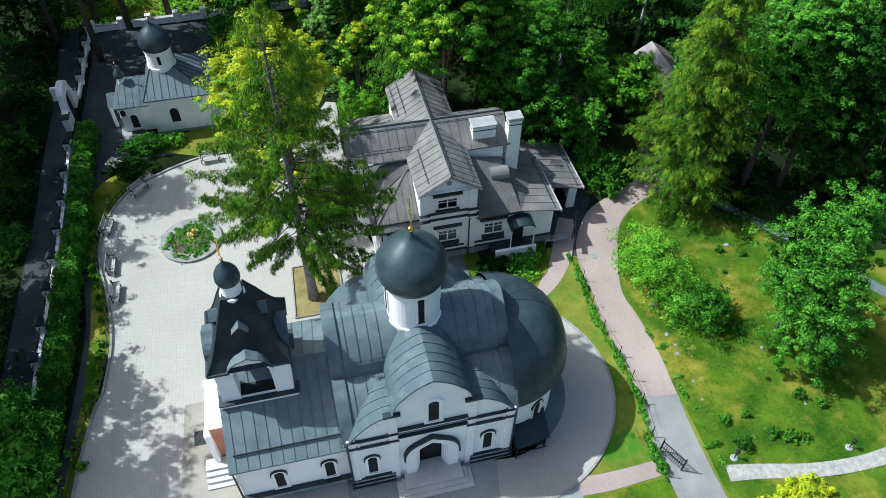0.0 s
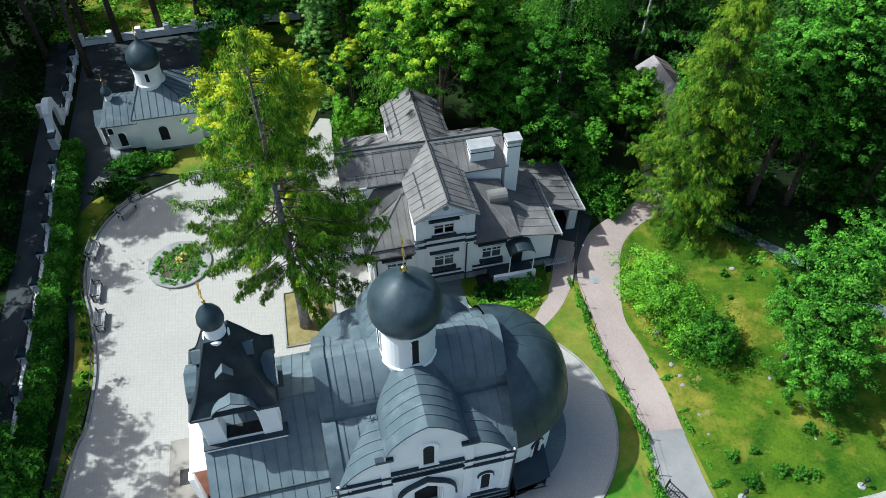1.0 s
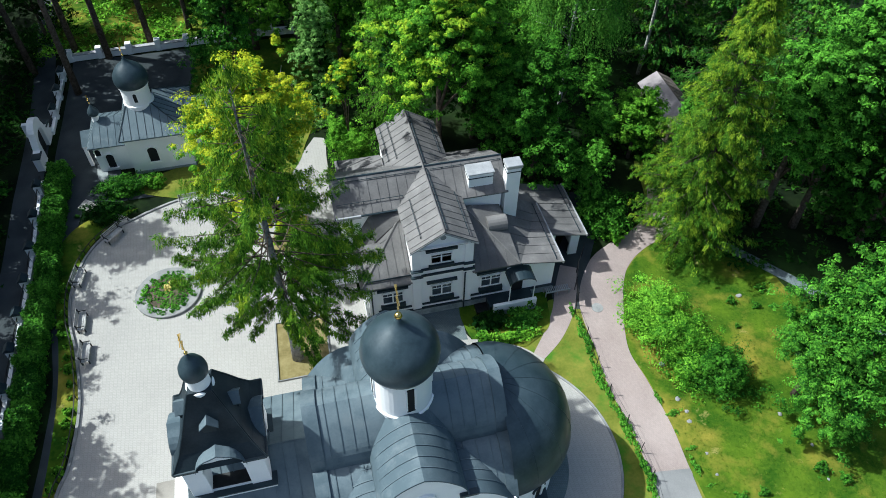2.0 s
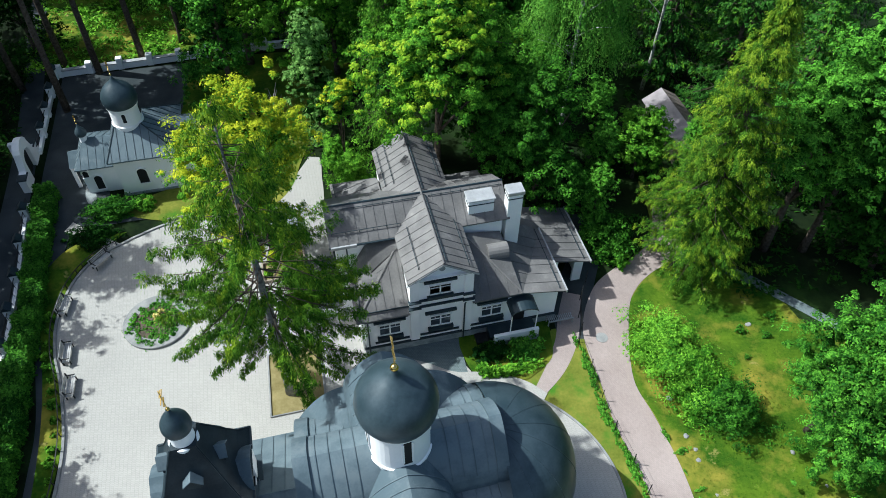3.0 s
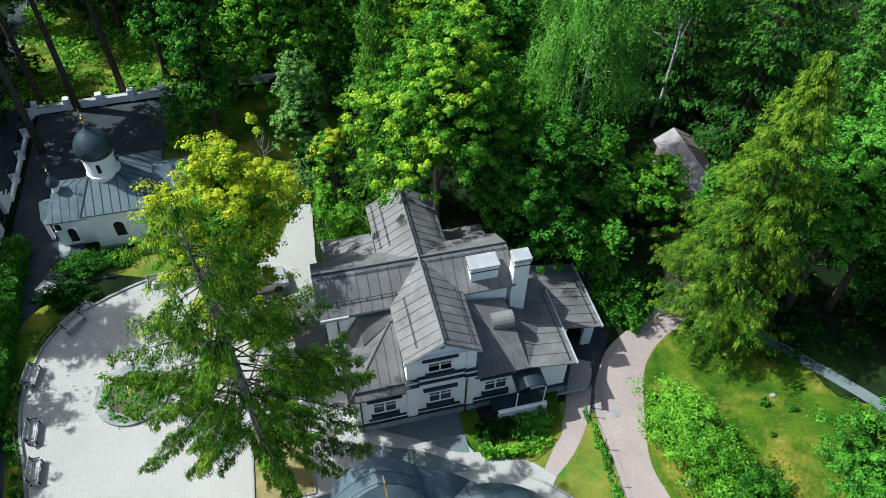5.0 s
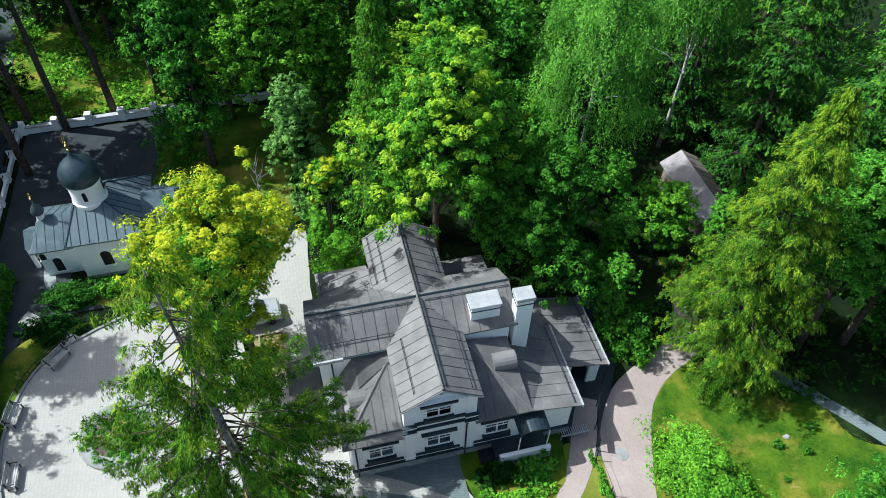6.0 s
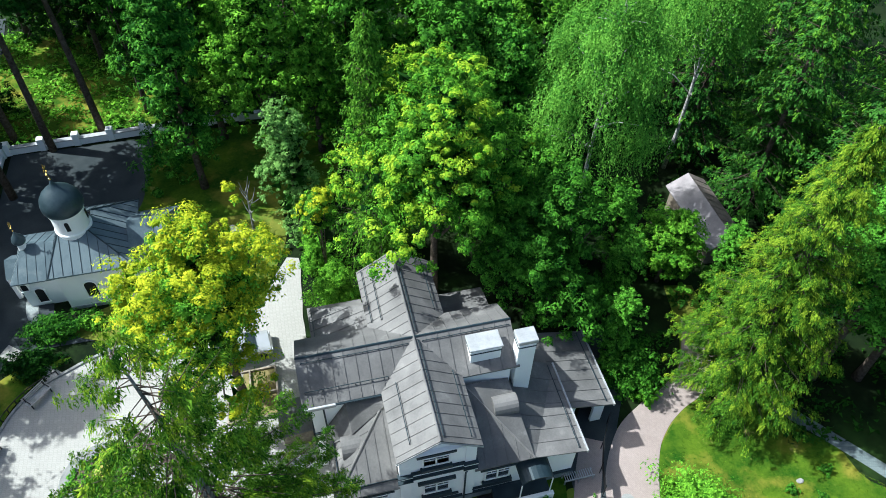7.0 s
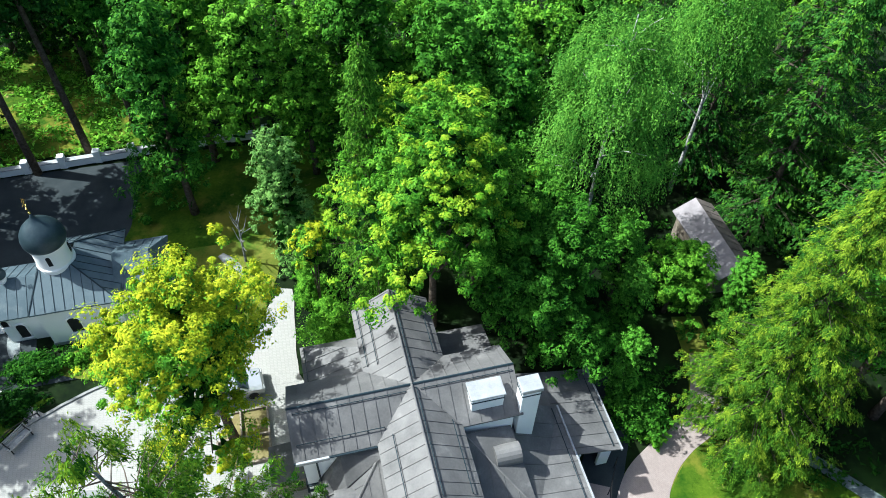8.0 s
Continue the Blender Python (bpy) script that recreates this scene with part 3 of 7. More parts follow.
SOUTH, NORTH, WEST, EAST = CY - HALF + 0.05, CY + HALF, CX - HALF, CX + HALF


def gable(d):
    """The height of the scalloped gable at a distance d from its axis."""
    d = abs(d)
    if d < 2.15:
        return 8.14 + 2.15 * math.sqrt(max(0, 1 - (d / 2.15) ** 2)) + 0.5 * max(0, 1 - d / 1.5)
    return 8.2 - 0.33 * (d - 2.15) ** 2


def scallop(n=60):
    ds = [-HALF + 2 * HALF * i / n for i in range(n + 1)] + [-2.149, 2.149]
    return sorted(ds)


church = thing("church", "white plastered church with blue-grey metal roofs and dark onion domes", "church", (CX, CY, 0.3))


def scallop_wall(name, along_x, at, inwards, opening=()):
    pts = [(d, gable(d) - 0.06) for d in scallop()]
    pts = [(-HALF, -0.4)] + pts + [(HALF, -0.4)] + list(opening)[::-1]
    if along_x:
        return part(name, prism(B(), [(CX + d, at, z) for d, z in pts], (0, inwards, 0)), WHITE, church)
    return part(name, prism(B(), [(at, CY + d, z) for d, z in pts], (inwards, 0, 0)), WHITE, church)


scallop_wall("wall", True, SOUTH, 0.7, arch_points(-0.05, -0.4, 3.3, 0.92, 12, keel=0.15))
scallop_wall("wall", True, NORTH, -0.7)
scallop_wall("wall", False, WEST, 0.7)
scallop_wall("wall", False, EAST, -0.7)


def vault(name, along_y, over=0.12, rise=0.0, span=None):
    """The metal shell over one of the two crossing roofs."""
    bm = B()
    ds = scallop(72)
    a, b = span or (-HALF - over, HALF + over)
    rows = []
    for s in (a, b):
        for off in (0.0, -0.12):
            rows.append([bm.verts.new((CX + d, CY + s, gable(d) + off + rise) if along_y else (CX + s, CY + d, gable(d) + off + rise)) for d in ds])
    for p, q in ((0, 2), (1, 3), (0, 1), (2, 3)):
        for i in range(len(ds) - 1):
            bm.faces.new((rows[p][i], rows[p][i + 1], rows[q][i + 1], rows[q][i]))
    return part(name, bm, ROOF_BLUE, church)


vault("vault_roof", True)
vault("vault_roof", False)
vault("raised_rim", False, rise=0.14, span=(-HALF - 0.2, -HALF + 0.5))
vault("raised_rim", False, rise=0.14, span=(HALF - 0.45, HALF + 0.15))


def arc_seam(along_y, s, d0, d1, n=16):
    bm = B()
    line = [d0 + (d1 - d0) * i / n for i in range(n + 1)]
    rows = []
    for side in (-0.02, 0.02):
        for up in (-0.03, 0.05):
            rows.append([bm.verts.new((CX + d, CY + s + side, gable(d) + up) if along_y else (CX + s + side, CY + d, gable(d) + up)) for d in line])
    for p, q in ((0, 1), (1, 3), (3, 2)):
        for i in range(n):
            bm.faces.new((rows[p][i], rows[p][i + 1], rows[q][i + 1], rows[q][i]))
    part("seam", bm, ROOF_BLUE, church)


for s in (-4.2, -3.65, -3.1, -2.5, -1.9):
    arc_seam(True, s, -2.14, 2.14)
    arc_seam(True, -s, -2.14, 2.14)
    arc_seam(True, s, -4.7, -2.16)
    arc_seam(True, s, 2.16, 4.7)
for s in (-3.9, -3.3, -2.7, -2.1, 2.1, 2.7, 3.3, 3.9):
    arc_seam(False, s, -2.14, 2.14)
for s in (-3.9, -3.2, -2.5, 2.5, 3.2, 3.9):
    arc_seam(False, s, -4.7, -2.16)
    arc_seam(False, s, 2.16, 4.7)

# drum and main dome
part("drum", lathe(B(), [(1.5, 9.2), (1.5, 10.45), (1.45, 10.55), (1.43, 13.0), (1.52, 13.05), (1.55, 13.3), (1.45, 13.4)], CX, CY, 40), WHITE, church, "white round drum", smooth=False)
part("drum_collar", lathe(B(), [(1.55, 10.42), (1.55, 10.52), (1.47, 10.58), (1.47, 10.46)], CX, CY, 40), WHITE_TRIM, church)
dome = part("dome", lathe(B(), [(1.50, 13.28), (1.66, 13.40), (1.80, 13.75), (1.85, 14.15), (1.80, 14.55), (1.62, 14.98), (1.32, 15.35), (0.95, 15.65), (0.58, 15.90), (0.30, 16.10), (0.14, 16.32), (0.10, 16.55)], CX, CY, 40), DOME, church, "dark grey metal onion dome", smooth=True)
def cross(parent, x, y, z, tall, r):
    part("gilded_ball", lathe(B(), [(0.02, z - r), (r * 0.7, z - r * 0.7), (r, z), (r * 0.7, z + r * 0.7), (0.02, z + r)], x, y, 14), GOLD, parent, smooth=True)
    c = part("cross", boxed(x - 0.017, x + 0.017, y - 0.017, y + 0.017, z + r * 0.8, z + tall), GOLD, parent, "gilded cross")
    w = tall * 0.27
    part("cross_bar", boxed(x - 0.018, x + 0.018, y - w, y + w, z + tall * 0.66, z + tall * 0.66 + 0.045), GOLD, c)
    part("cross_bar", boxed(x - 0.018, x + 0.018, y - w * 0.5, y + w * 0.5, z + tall * 0.83, z + tall * 0.83 + 0.04), GOLD, c)
    part("cross_bar", boxed(-0.03, 0.03, -w * 0.55, w * 0.55, -0.03, 0.03, m=Matrix.Translation((x, y, z + tall * 0.42)) @ Matrix.Rotation(radians(25), 4, "X")), GOLD, c)


cross(dome, CX, CY, 16.68, 2.1, 0.19)
for i in range(4):
    a = radians(-84 + 90 * i)
    m = Matrix.Translation((CX, CY, 0)) @ Matrix.Rotation(a + math.pi / 2, 4, "Z") @ Matrix.Translation((0, -1.425, 0))
    win = part("drum_window", prism(B(), [m @ Vector((x, 0.0, z)) for x, z in arch_points(0, 10.95, 12.75, 0.2, 6)], m.to_3x3() @ Vector((0, -0.03, 0))), DARK_VOID, church)
    for sx in (-0.22, 0.22):
        part("jamb", boxed(sx - 0.05, sx + 0.05, -0.05, 0.03, 11.1, 12.8, m=m), WHITE_TRIM, win)

# south front: door, windows, cornice bands, pilasters
FRONT = Matrix.Translation((0, SOUTH, 0))
for x in (WEST + 0.25, 1.95, 6.35, EAST - 0.25):
    part("pilaster", boxed(x - 0.25, x + 0.25, SOUTH - 0.12, SOUTH + 0.02, 0.2, 6.2 if abs(x - CX) > 3 else 8.0, bevel=0.015), WHITE_TRIM, church)
for x0, x1, z in ((WEST - 0.05, WEST + 0.55, 5.35), (WEST + 0.5, 1.72, 5.2), (1.68, 2.25, 5.35), (2.2, 6.1, 5.62), (6.05, 6.62, 5.35), (6.58, EAST - 0.5, 5.2), (EAST - 0.55, EAST + 0.05, 5.35)):
    for dz in (0.0, 0.75):
        deep = 0.18 if z > 5.3 else 0.13
        part("cornice", boxed(x0, x1, SOUTH - deep, SOUTH + 0.02, z + dz - 0.14, z + dz), WHITE_TRIM, church)
        part("cornice_flashing", boxed(x0 - 0.01, x1 + 0.01, SOUTH - deep - 0.04, SOUTH + 0.02, z + dz, z + dz + 0.09), CAPPING, church)
for x in (1.95, 6.35):
    part("springer_slab", boxed(x - 0.46, x + 0.46, SOUTH - 0.2, SOUTH + 0.12, 7.98, 8.2, bevel=0.02), CAPPING, church)
for x in (0.66, 7.42):
    arched_window(church, FRONT @ Matrix.Translation((x, -0.01, 0)), 0.52, 1.95, 3.62)
arched_window(church, FRONT @ Matrix.Translation((CX + 0.05, -0.01, 0)), 0.58, 6.6, 8.35, surround=0.2, trim=WHITE_TRIM)
# keel-arched portal
outer = arch_points(CX - 0.05, 0.4, 3.1, 1.55, 14, keel=0.25)
inner = arch_points(CX - 0.05, 0.4, 3.3, 0.92, 12, keel=0.15)
portal = part("portal", prism(B(), [(x, SOUTH - 0.22, z) for x, z in outer + inner[::-1]], (0, 0.215, 0)), WHITE_TRIM, church, "white keel-arched portal")
for s in (-1, 1):
    for k in range(3):
        x = CX - 0.05 + s * (0.86 - 0.07 * k)
        part("jamb_rib", boxed(x - 0.05, x + 0.05, SOUTH - 0.1 + 0.16 * k, SOUTH + 0.06 + 0.16 * k, 0.4, 3.3), WHITE_TRIM, portal)
part("door", boxed(CX - 1.0, CX + 0.9, SOUTH + 0.46, SOUTH + 0.52, 0.4, 4.3), DARK_VOID, portal, "dark double door")
bm = B()
o2, i2 = arch_points(CX - 0.05, 2.75, 3.1, 1.66, 14, keel=0.30), arch_points(CX - 0.05, 2.75, 3.1, 1.56, 14, keel=0.25)
fr = [[bm.verts.new((x, y, z)) for x, z in line] for line in (o2, i2) for y in (SOUTH - 0.29, SOUTH + 0.02)]
for a, b in ((0, 2), (2, 3), (1, 0)):
    for i in range(len(o2) - 1):
        bm.faces.new((fr[a][i], fr[a][i + 1], fr[b][i + 1], fr[b][i]))
part("portal_hood", bm, CAPPING, portal, "dark keel-shaped hood")
for x0, x1 in ((WEST - 0.1, 1.9), (6.4, EAST + 0.1)):
    for k in range(4):
        part("plinth_ledge", boxed(x0, x1, SOUTH - 0.38 + 0.08 * k, SOUTH + 0.02, 0.2 + 0.32 * k, 0.47 + 0.32 * k, bevel=0.01), STONE, church)
        part("plinth_flashing", boxed(x0, x1, SOUTH - 0.41 + 0.08 * k, SOUTH + 0.02, 0.47 + 0.32 * k, 0.51 + 0.32 * k), CAPPING, church)
stairs = thing("door_steps", "broad pale stone steps before the church's south door", "steps", (CX, SOUTH - 1.2, 0.6))
for k in range(3):
    o = 0.27 * k
    part("stone_step", boxed(CX - 1.75 - o, CX + 1.65 + o, SOUTH - 1.15 - o, SOUTH + (0.44 if k == 0 else -0.42), 0.2, 1.12 - 0.17 * k, bevel=0.012), STEP_STONE, stairs)
for x in (WEST + 0.02, EAST - 0.02):
    part("downpipe", tube(B(), [(x, SOUTH - 0.2, 6.0), (x, SOUTH - 0.2, 0.6)], 0.06, 8), CAPPING, church)

# apse: wall, conch and eave
part("apse_wall", lathe(B(), [(4.02, -0.4), (4.02, 5.5)], EAST, CY, 36, -math.pi / 2, math.pi / 2), WHITE, church)
conch = [(4.46, 5.42), (4.5, 5.55)] + [(4.44 * math.cos(radians(a)), 5.6 + 4.1 * math.sin(radians(a))) for a in (4, 12, 20, 28, 36, 44, 52, 60, 68, 75, 82, 87)]
apse = part("apse_roof", lathe(B(), conch, EAST, CY, 44, -math.pi / 2, math.pi / 2), DOME, church, "smooth dark half-dome over the apse", smooth=True)
part("apse_soffit", lathe(B(), [(3.98, 5.44), (4.46, 5.41)], EAST, CY, 36, -math.pi / 2, math.pi / 2), WHITE_TRIM, church)
for a in (-72, -48, -24, 0, 24, 48, 72):
    ar = radians(a)
    pts = [(EAST + r * math.cos(ar), CY + r * math.sin(ar), z) for r, z in conch[2:]]
    part("seam", tube(B(), pts, 0.022, 4), DOME, apse)
for a in (-62, -20, 20, 62):
    m = Matrix.Translation((EAST, CY, 0)) @ Matrix.Rotation(radians(a) + math.pi / 2, 4, "Z") @ Matrix.Translation((0, -4.0, 0))
    arched_window(church, m, 0.5, 2.3, 3.6)
part("apse_cornice", lathe(B(), [(4.03, 4.9), (4.17, 4.95), (4.17, 5.05), (4.03, 5.08)], EAST, CY, 36, -math.pi / 2, math.pi / 2), CAPPING, church)

# narthex
NW_, NE_, NS, NN = -6.75, WEST, 18.0, 26.5
part("narthex_wall", prism(B(), [(NW_, NS, -0.4), (NW_, NN, -0.4), (NW_, NN, 5.2), (NW_, CY, 7.85), (NW_, NS, 5.2)], (0.4, 0, 0)), WHITE, church)
part("narthex_wall", boxed(NW_ + 0.4, NE_, NS, NS + 0.5, -0.4, 5.25), WHITE, church)
part("narthex_wall", boxed(NW_ + 0.4, NE_, NN - 0.5, NN, -0.4, 5.25), WHITE, church)
for poly in ([(NW_ - 0.15, NS - 0.35, 5.12), (NE_, NS - 0.35, 5.12), (NE_, CY, 7.95), (NW_ - 0.15, CY, 7.95)],
             [(NW_ - 0.15, CY, 7.95), (NE_, CY, 7.95), (NE_, NN + 0.3, 5.25), (NW_ - 0.15, NN + 0.3, 5.25)]):
    slab("narthex_roof", poly, ROOF_BLUE, church, 0.12)
    seams(poly, (0, 1), 0.62, church, ROOF_BLUE)
part("narthex_ridge", tube(B(), [(NW_ - 0.15, CY, 7.97), (NE_, CY, 7.97)], 0.05, 6), ROOF_BLUE, church)
part("snow_guard", boxed(NW_ + 0.2, NE_ - 0.2, NS + 0.35, NS + 0.39, 5.62, 5.78), CAPPING, church)
for y0, z0 in ((NS - 0.2, 5.2), (NN + 0.2, 5.3)):
    part("white_gutter", prism(B(), [(NE_ - 0.2, y0, z0 + 0.06), (NE_ - 0.06, y0, z0 + 0.06), (NE_ - 0.06, y0, z0 + 0.16), (NE_ - 0.2, y0, z0 + 0.16)], (0, CY - y0, 7.97 - z0)), CHIMNEY_CAP, church, "pale metal gutter along the wall")
part("narthex_cornice", boxed(NW_ - 0.1, NE_, NS - 0.22, NS + 0.02, 4.82, 5.0), WHITE_TRIM, church)
part("narthex_flashing", boxed(NW_ - 0.12, NE_, NS - 0.3, NS + 0.02, 1.45, 1.55), CAPPING, church)
for k in range(3):
    part("plinth_ledge", boxed(NW_ - 0.2, NE_ - 0.3, NS - 0.32 + 0.09 * k, NS + 0.02, 0.1 + 0.34 * k, 0.42 + 0.34 * k, bevel=0.01), STONE, church)
NFRONT = Matrix.Translation((0, NS, 0))
for x in (-4.55, -1.75):
    arched_window(church, NFRONT @ Matrix.Translation((x, -0.01, 0)), 0.52, 1.85, 3.38)
part("downpipe", tube(B(), [(NW_ - 0.1, NS - 0.25, 5.1), (NW_ - 0.05, NS - 0.15, 4.6), (NW_ - 0.05, NS - 0.15, 0.6)], 0.06, 8), CAPPING, church)

# west porch
part("porch_wall", boxed(-8.15, NW_ + 0.02, 21.0, 24.2, -0.2, 4.4, bevel=0.02), TERRACOTTA, church, "terracotta painted porch wall")
part("porch_coping", boxed(-8.25, NW_, 20.95, 24.25, 4.4, 4.52, bevel=0.02), WHITE_TRIM, church)
for y in (20.85, 24.15):
    part("porch_pier", boxed(-8.35, -8.05, y - 0.25, y + 0.25, -0.2, 4.35, bevel=0.02), WHITE_TRIM, church)
part("porch_door", prism(B(), [(-8.17, 22.6 + x, z) for x, z in arch_points(0, 0.9, 2.6, 0.7)], (0.02, 0, 0)), DARK_VOID, church)
west_steps = thing("porch_steps", "white stone porch steps beside the terracotta wall", "steps", (-8.3, 20.4, 0.4))
for k in range(5):
    part("stone_step", boxed(-8.95, -7.3, 18.9 + 0.32 * k, 20.9, 0.1, 0.55 + 0.17 * k, bevel=0.012), STEP_STONE, west_steps)
tagged(part("floor_grate", boxed(-9.8, -8.95, 22.0, 23.4, high(-9.4, 22.7) - 0.02, high(-9.4, 22.7) + 0.07, bevel=0.01), IRON), "black metal floor grate set in the paving", "grate")

# bell tower
TX, TY, TH = -4.72, 22.65, 1.88
for sx in (-1, 1):
    for sy in (-1, 1):
        part("tower_pier", boxed(TX + sx * TH - (0.95 if sx > 0 else 0), TX + sx * TH + (0 if sx > 0 else 0.95), TY + sy * TH - (0.95 if sy > 0 else 0), TY + sy * TH + (0 if sy > 0 else 0.95), 5.0, 10.2, bevel=0.02), WHITE, church)
# Dark sheet over the white floor paints the shade inside the belfry.
part("belfry_shade_sheet", boxed(TX - TH + 0.1, TX + TH - 0.1, TY - TH + 0.1, TY + TH - 0.1, 7.45, 7.5), IRON, church, "dark sheet standing in for the belfry's inner shade")
part("tower_floor", boxed(TX - TH + 0.05, TX + TH - 0.05, TY - TH + 0.05, TY + TH - 0.05, 5.0, 7.45), WHITE, church)
part("tower_cornice", boxed(TX - TH - 0.22, TX + TH + 0.22, TY - TH - 0.22, TY + TH + 0.22, 6.95, 7.2, bevel=0.02), WHITE_TRIM, church)
part("tower_flashing", boxed(TX - TH - 0.27, TX + TH + 0.27, TY - TH - 0.27, TY + TH + 0.27, 7.2, 7.3), CAPPING, church)
bell = part("bell", lathe(B(), [(0.5, 8.2), (0.44, 8.4), (0.3, 8.8), (0.22, 9.05), (0.05, 9.15)], TX, TY, 18), IRON, church, "dark bronze bell", smooth=True)
part("bell_beam", boxed(TX - TH + 0.2, TX + TH - 0.2, TY - 0.08, TY + 0.08, 9.15, 9.35), WOOD, church)
for i in range(4):
    m = Matrix.Translation((TX, TY, 0)) @ Matrix.Rotation(math.pi / 2 * i, 4, "Z") @ Matrix.Translation((0, -TH, 0))
    outer, inner = arch_points(0, 9.3, 9.95, 1.05, 12), arch_points(0, 9.3, 9.55, 0.93, 12)
    bm = B()
    outer = [(-1.05, 9.3), (-1.05, 10.0)] + outer[2:-2] + [(1.05, 10.0), (1.05, 9.3)]
    fr = [[bm.verts.new(m @ Vector((x, y, z))) for x, z in line] for line in (outer, inner) for y in (-0.08, 0.45)]
    for a, b in ((0, 2), (2, 3), (1, 0), (3, 1)):
        for k in range(len(outer) - 1):
            bm.faces.new((fr[a][k], fr[a][k + 1], fr[b][k + 1], fr[b][k]))
    part("arch_gable", bm, WHITE, church)
    # barrel hood over the arch, running back into the tent
    bm = B()
    line = [(1.16 * math.cos(math.pi * (1 - k / 12)), 9.98 + 1.14 * math.sin(math.pi * (1 - k / 12)) + (0.12 if k == 6 else 0)) for k in range(13)]
    fr = [[bm.verts.new(m @ Vector((x, y, z + dz))) for x, z in line] for y, dz in ((-0.28, 0), (1.5, 0), (-0.28, -0.09))]
    for a, b in ((0, 1), (0, 2)):
        for k in range(12):
            bm.faces.new((fr[a][k], fr[a][k + 1], fr[b][k + 1], fr[b][k]))
    part("barrel_hood", bm, ROOF_BLUE, church)
    for sx in (-1, 1):
        part("eave", boxed(sx * 1.55 - 0.55, sx * 1.55 + 0.55, -0.28, 0.3, 10.1, 10.28, m=m, bevel=0.02), CAPPING, church)
    # roof dormer
    dm = m @ Matrix.Translation((0, 0.72, 0))
    dormer = part("dormer", prism(B(), [dm @ Vector(p) for p in ((-0.3, -0.15, 12.0), (0.3, -0.15, 12.0), (0.3, -0.15, 12.5), (0, -0.15, 12.85), (-0.3, -0.15, 12.5))], m.to_3x3() @ Vector((0, 0.75, 0))), DARK_ROOF, church)
    bm = B()
    for sx in (-1, 1):
        prism(bm, [dm @ Vector(p) for p in ((0, -0.28, 12.92), (sx * 0.42, -0.28, 12.45), (sx * 0.42, -0.28, 12.39), (0, -0.28, 12.86))], m.to_3x3() @ Vector((0, 0.95, 0)))
    part("dormer_roof", bm, ROOF_BLUE, dormer)
tent = []
for r, z in ((2.12, 10.2), (1.95, 10.45), (1.62, 11.0), (1.28, 11.9), (0.95, 12.9), (0.66, 13.7), (0.52, 14.1)):
    tent.append((r, z))
bm = B()
rings = [[bm.verts.new((TX + sx * r, TY + sy * r, z)) for sx, sy in ((-1, -1), (1, -1), (1, 1), (-1, 1))] for r, z in tent]
for p, q in zip(rings, rings[1:]):
    for k in range(4):
        bm.faces.new((p[k], p[(k + 1) % 4], q[(k + 1) % 4], q[k]))
bm.faces.new(rings[0][::-1])
bm.faces.new(rings[-1])
tent_roof = part("tent_roof", bm, DARK_ROOF, church, "dark steep tent roof")
for sx, sy in ((-1, -1), (1, -1), (1, 1), (-1, 1)):
    part("hip_seam", tube(B(), [(TX + sx * r, TY + sy * r, z + 0.02) for r, z in tent], 0.045, 5), DARK_ROOF, tent_roof)
part("cupola_drum", lathe(B(), [(0.62, 13.7), (0.62, 14.0), (0.5, 14.1), (0.48, 14.75), (0.54, 14.85)], TX, TY, 24), WHITE, church, "small white drum")
cupola = part("cupola", lathe(B(), [(0.5, 14.8), (0.58, 14.9), (0.62, 15.12), (0.58, 15.42), (0.44, 15.72), (0.25, 15.95), (0.1, 16.12), (0.05, 16.3)], TX, TY, 28), DOME, church, "small dark onion cupola", smooth=True)
cross(cupola, TX, TY, 16.38, 1.3, 0.09)

# cellar entrance beside the apse
cellar = thing("cellar_entrance", "black metal canopy over a cellar stair beside the apse", "canopy", (10.3, 18.9, high(10.3, 18.9)))
part("canopy_roof", prism(B(), [(9.1, 16.9, 2.25), (11.3, 17.3, 2.05), (11.5, 19.2, 2.35), (9.1, 18.9, 2.75)], (0, 0, -0.1)), CAPPING, cellar)
for x, y in ((9.2, 17.05), (11.15, 17.45), (11.3, 18.9)):
    part("post", tube(B(), [(x, y, 0.3), (x, y, 2.1)], 0.05, 6), IRON, cellar)
part("canopy_wall", boxed(9.15, 11.2, 17.55, 17.65, 0.3, 1.95), IRON, cellar)
part("canopy_wall", boxed(11.1, 11.2, 17.65, 18.9, 0.3, 2.0), IRON, cellar)
part("canopy_rail", boxed(9.3, 11.1, 17.1, 17.15, 1.2, 1.27), IRON, cellar)

# ---- white house ----
house = thing("white_house", "white plastered two-storey house with warm grey seamed metal roofs", "house", (10, 39, 0))
HX = 9.16


def gable_roof(ridge0, ridge1, half, drop, z, along_y, axis, name="roof"):
    """Two roof faces about a ridge at height z."""
    for s in (-1, 1):
        if along_y:
            poly = [(axis, ridge0, z), (axis, ridge1, z), (axis + s * half, ridge1, z - drop), (axis + s * half, ridge0, z - drop)]
            way = (1, 0)
        else:
            poly = [(ridge0, axis, z), (ridge1, axis, z), (ridge1, axis + s * half, z - drop), (ridge0, axis + s * half, z - drop)]
            way = (0, 1)
        slab(name, poly, ROOF_GREY, house, 0.11)
        seams(poly, way, 0.66, house, ROOF_GREY)
    if along_y:
        part("ridge_cap", tube(B(), [(axis, ridge0, z + 0.01), (axis, ridge1, z + 0.01)], 0.06, 6), ROOF_GREY, house)
    else:
        part("ridge_cap", tube(B(), [(ridge0, axis, z + 0.01), (ridge1, axis, z + 0.01)], 0.06, 6), CAPPING, house)


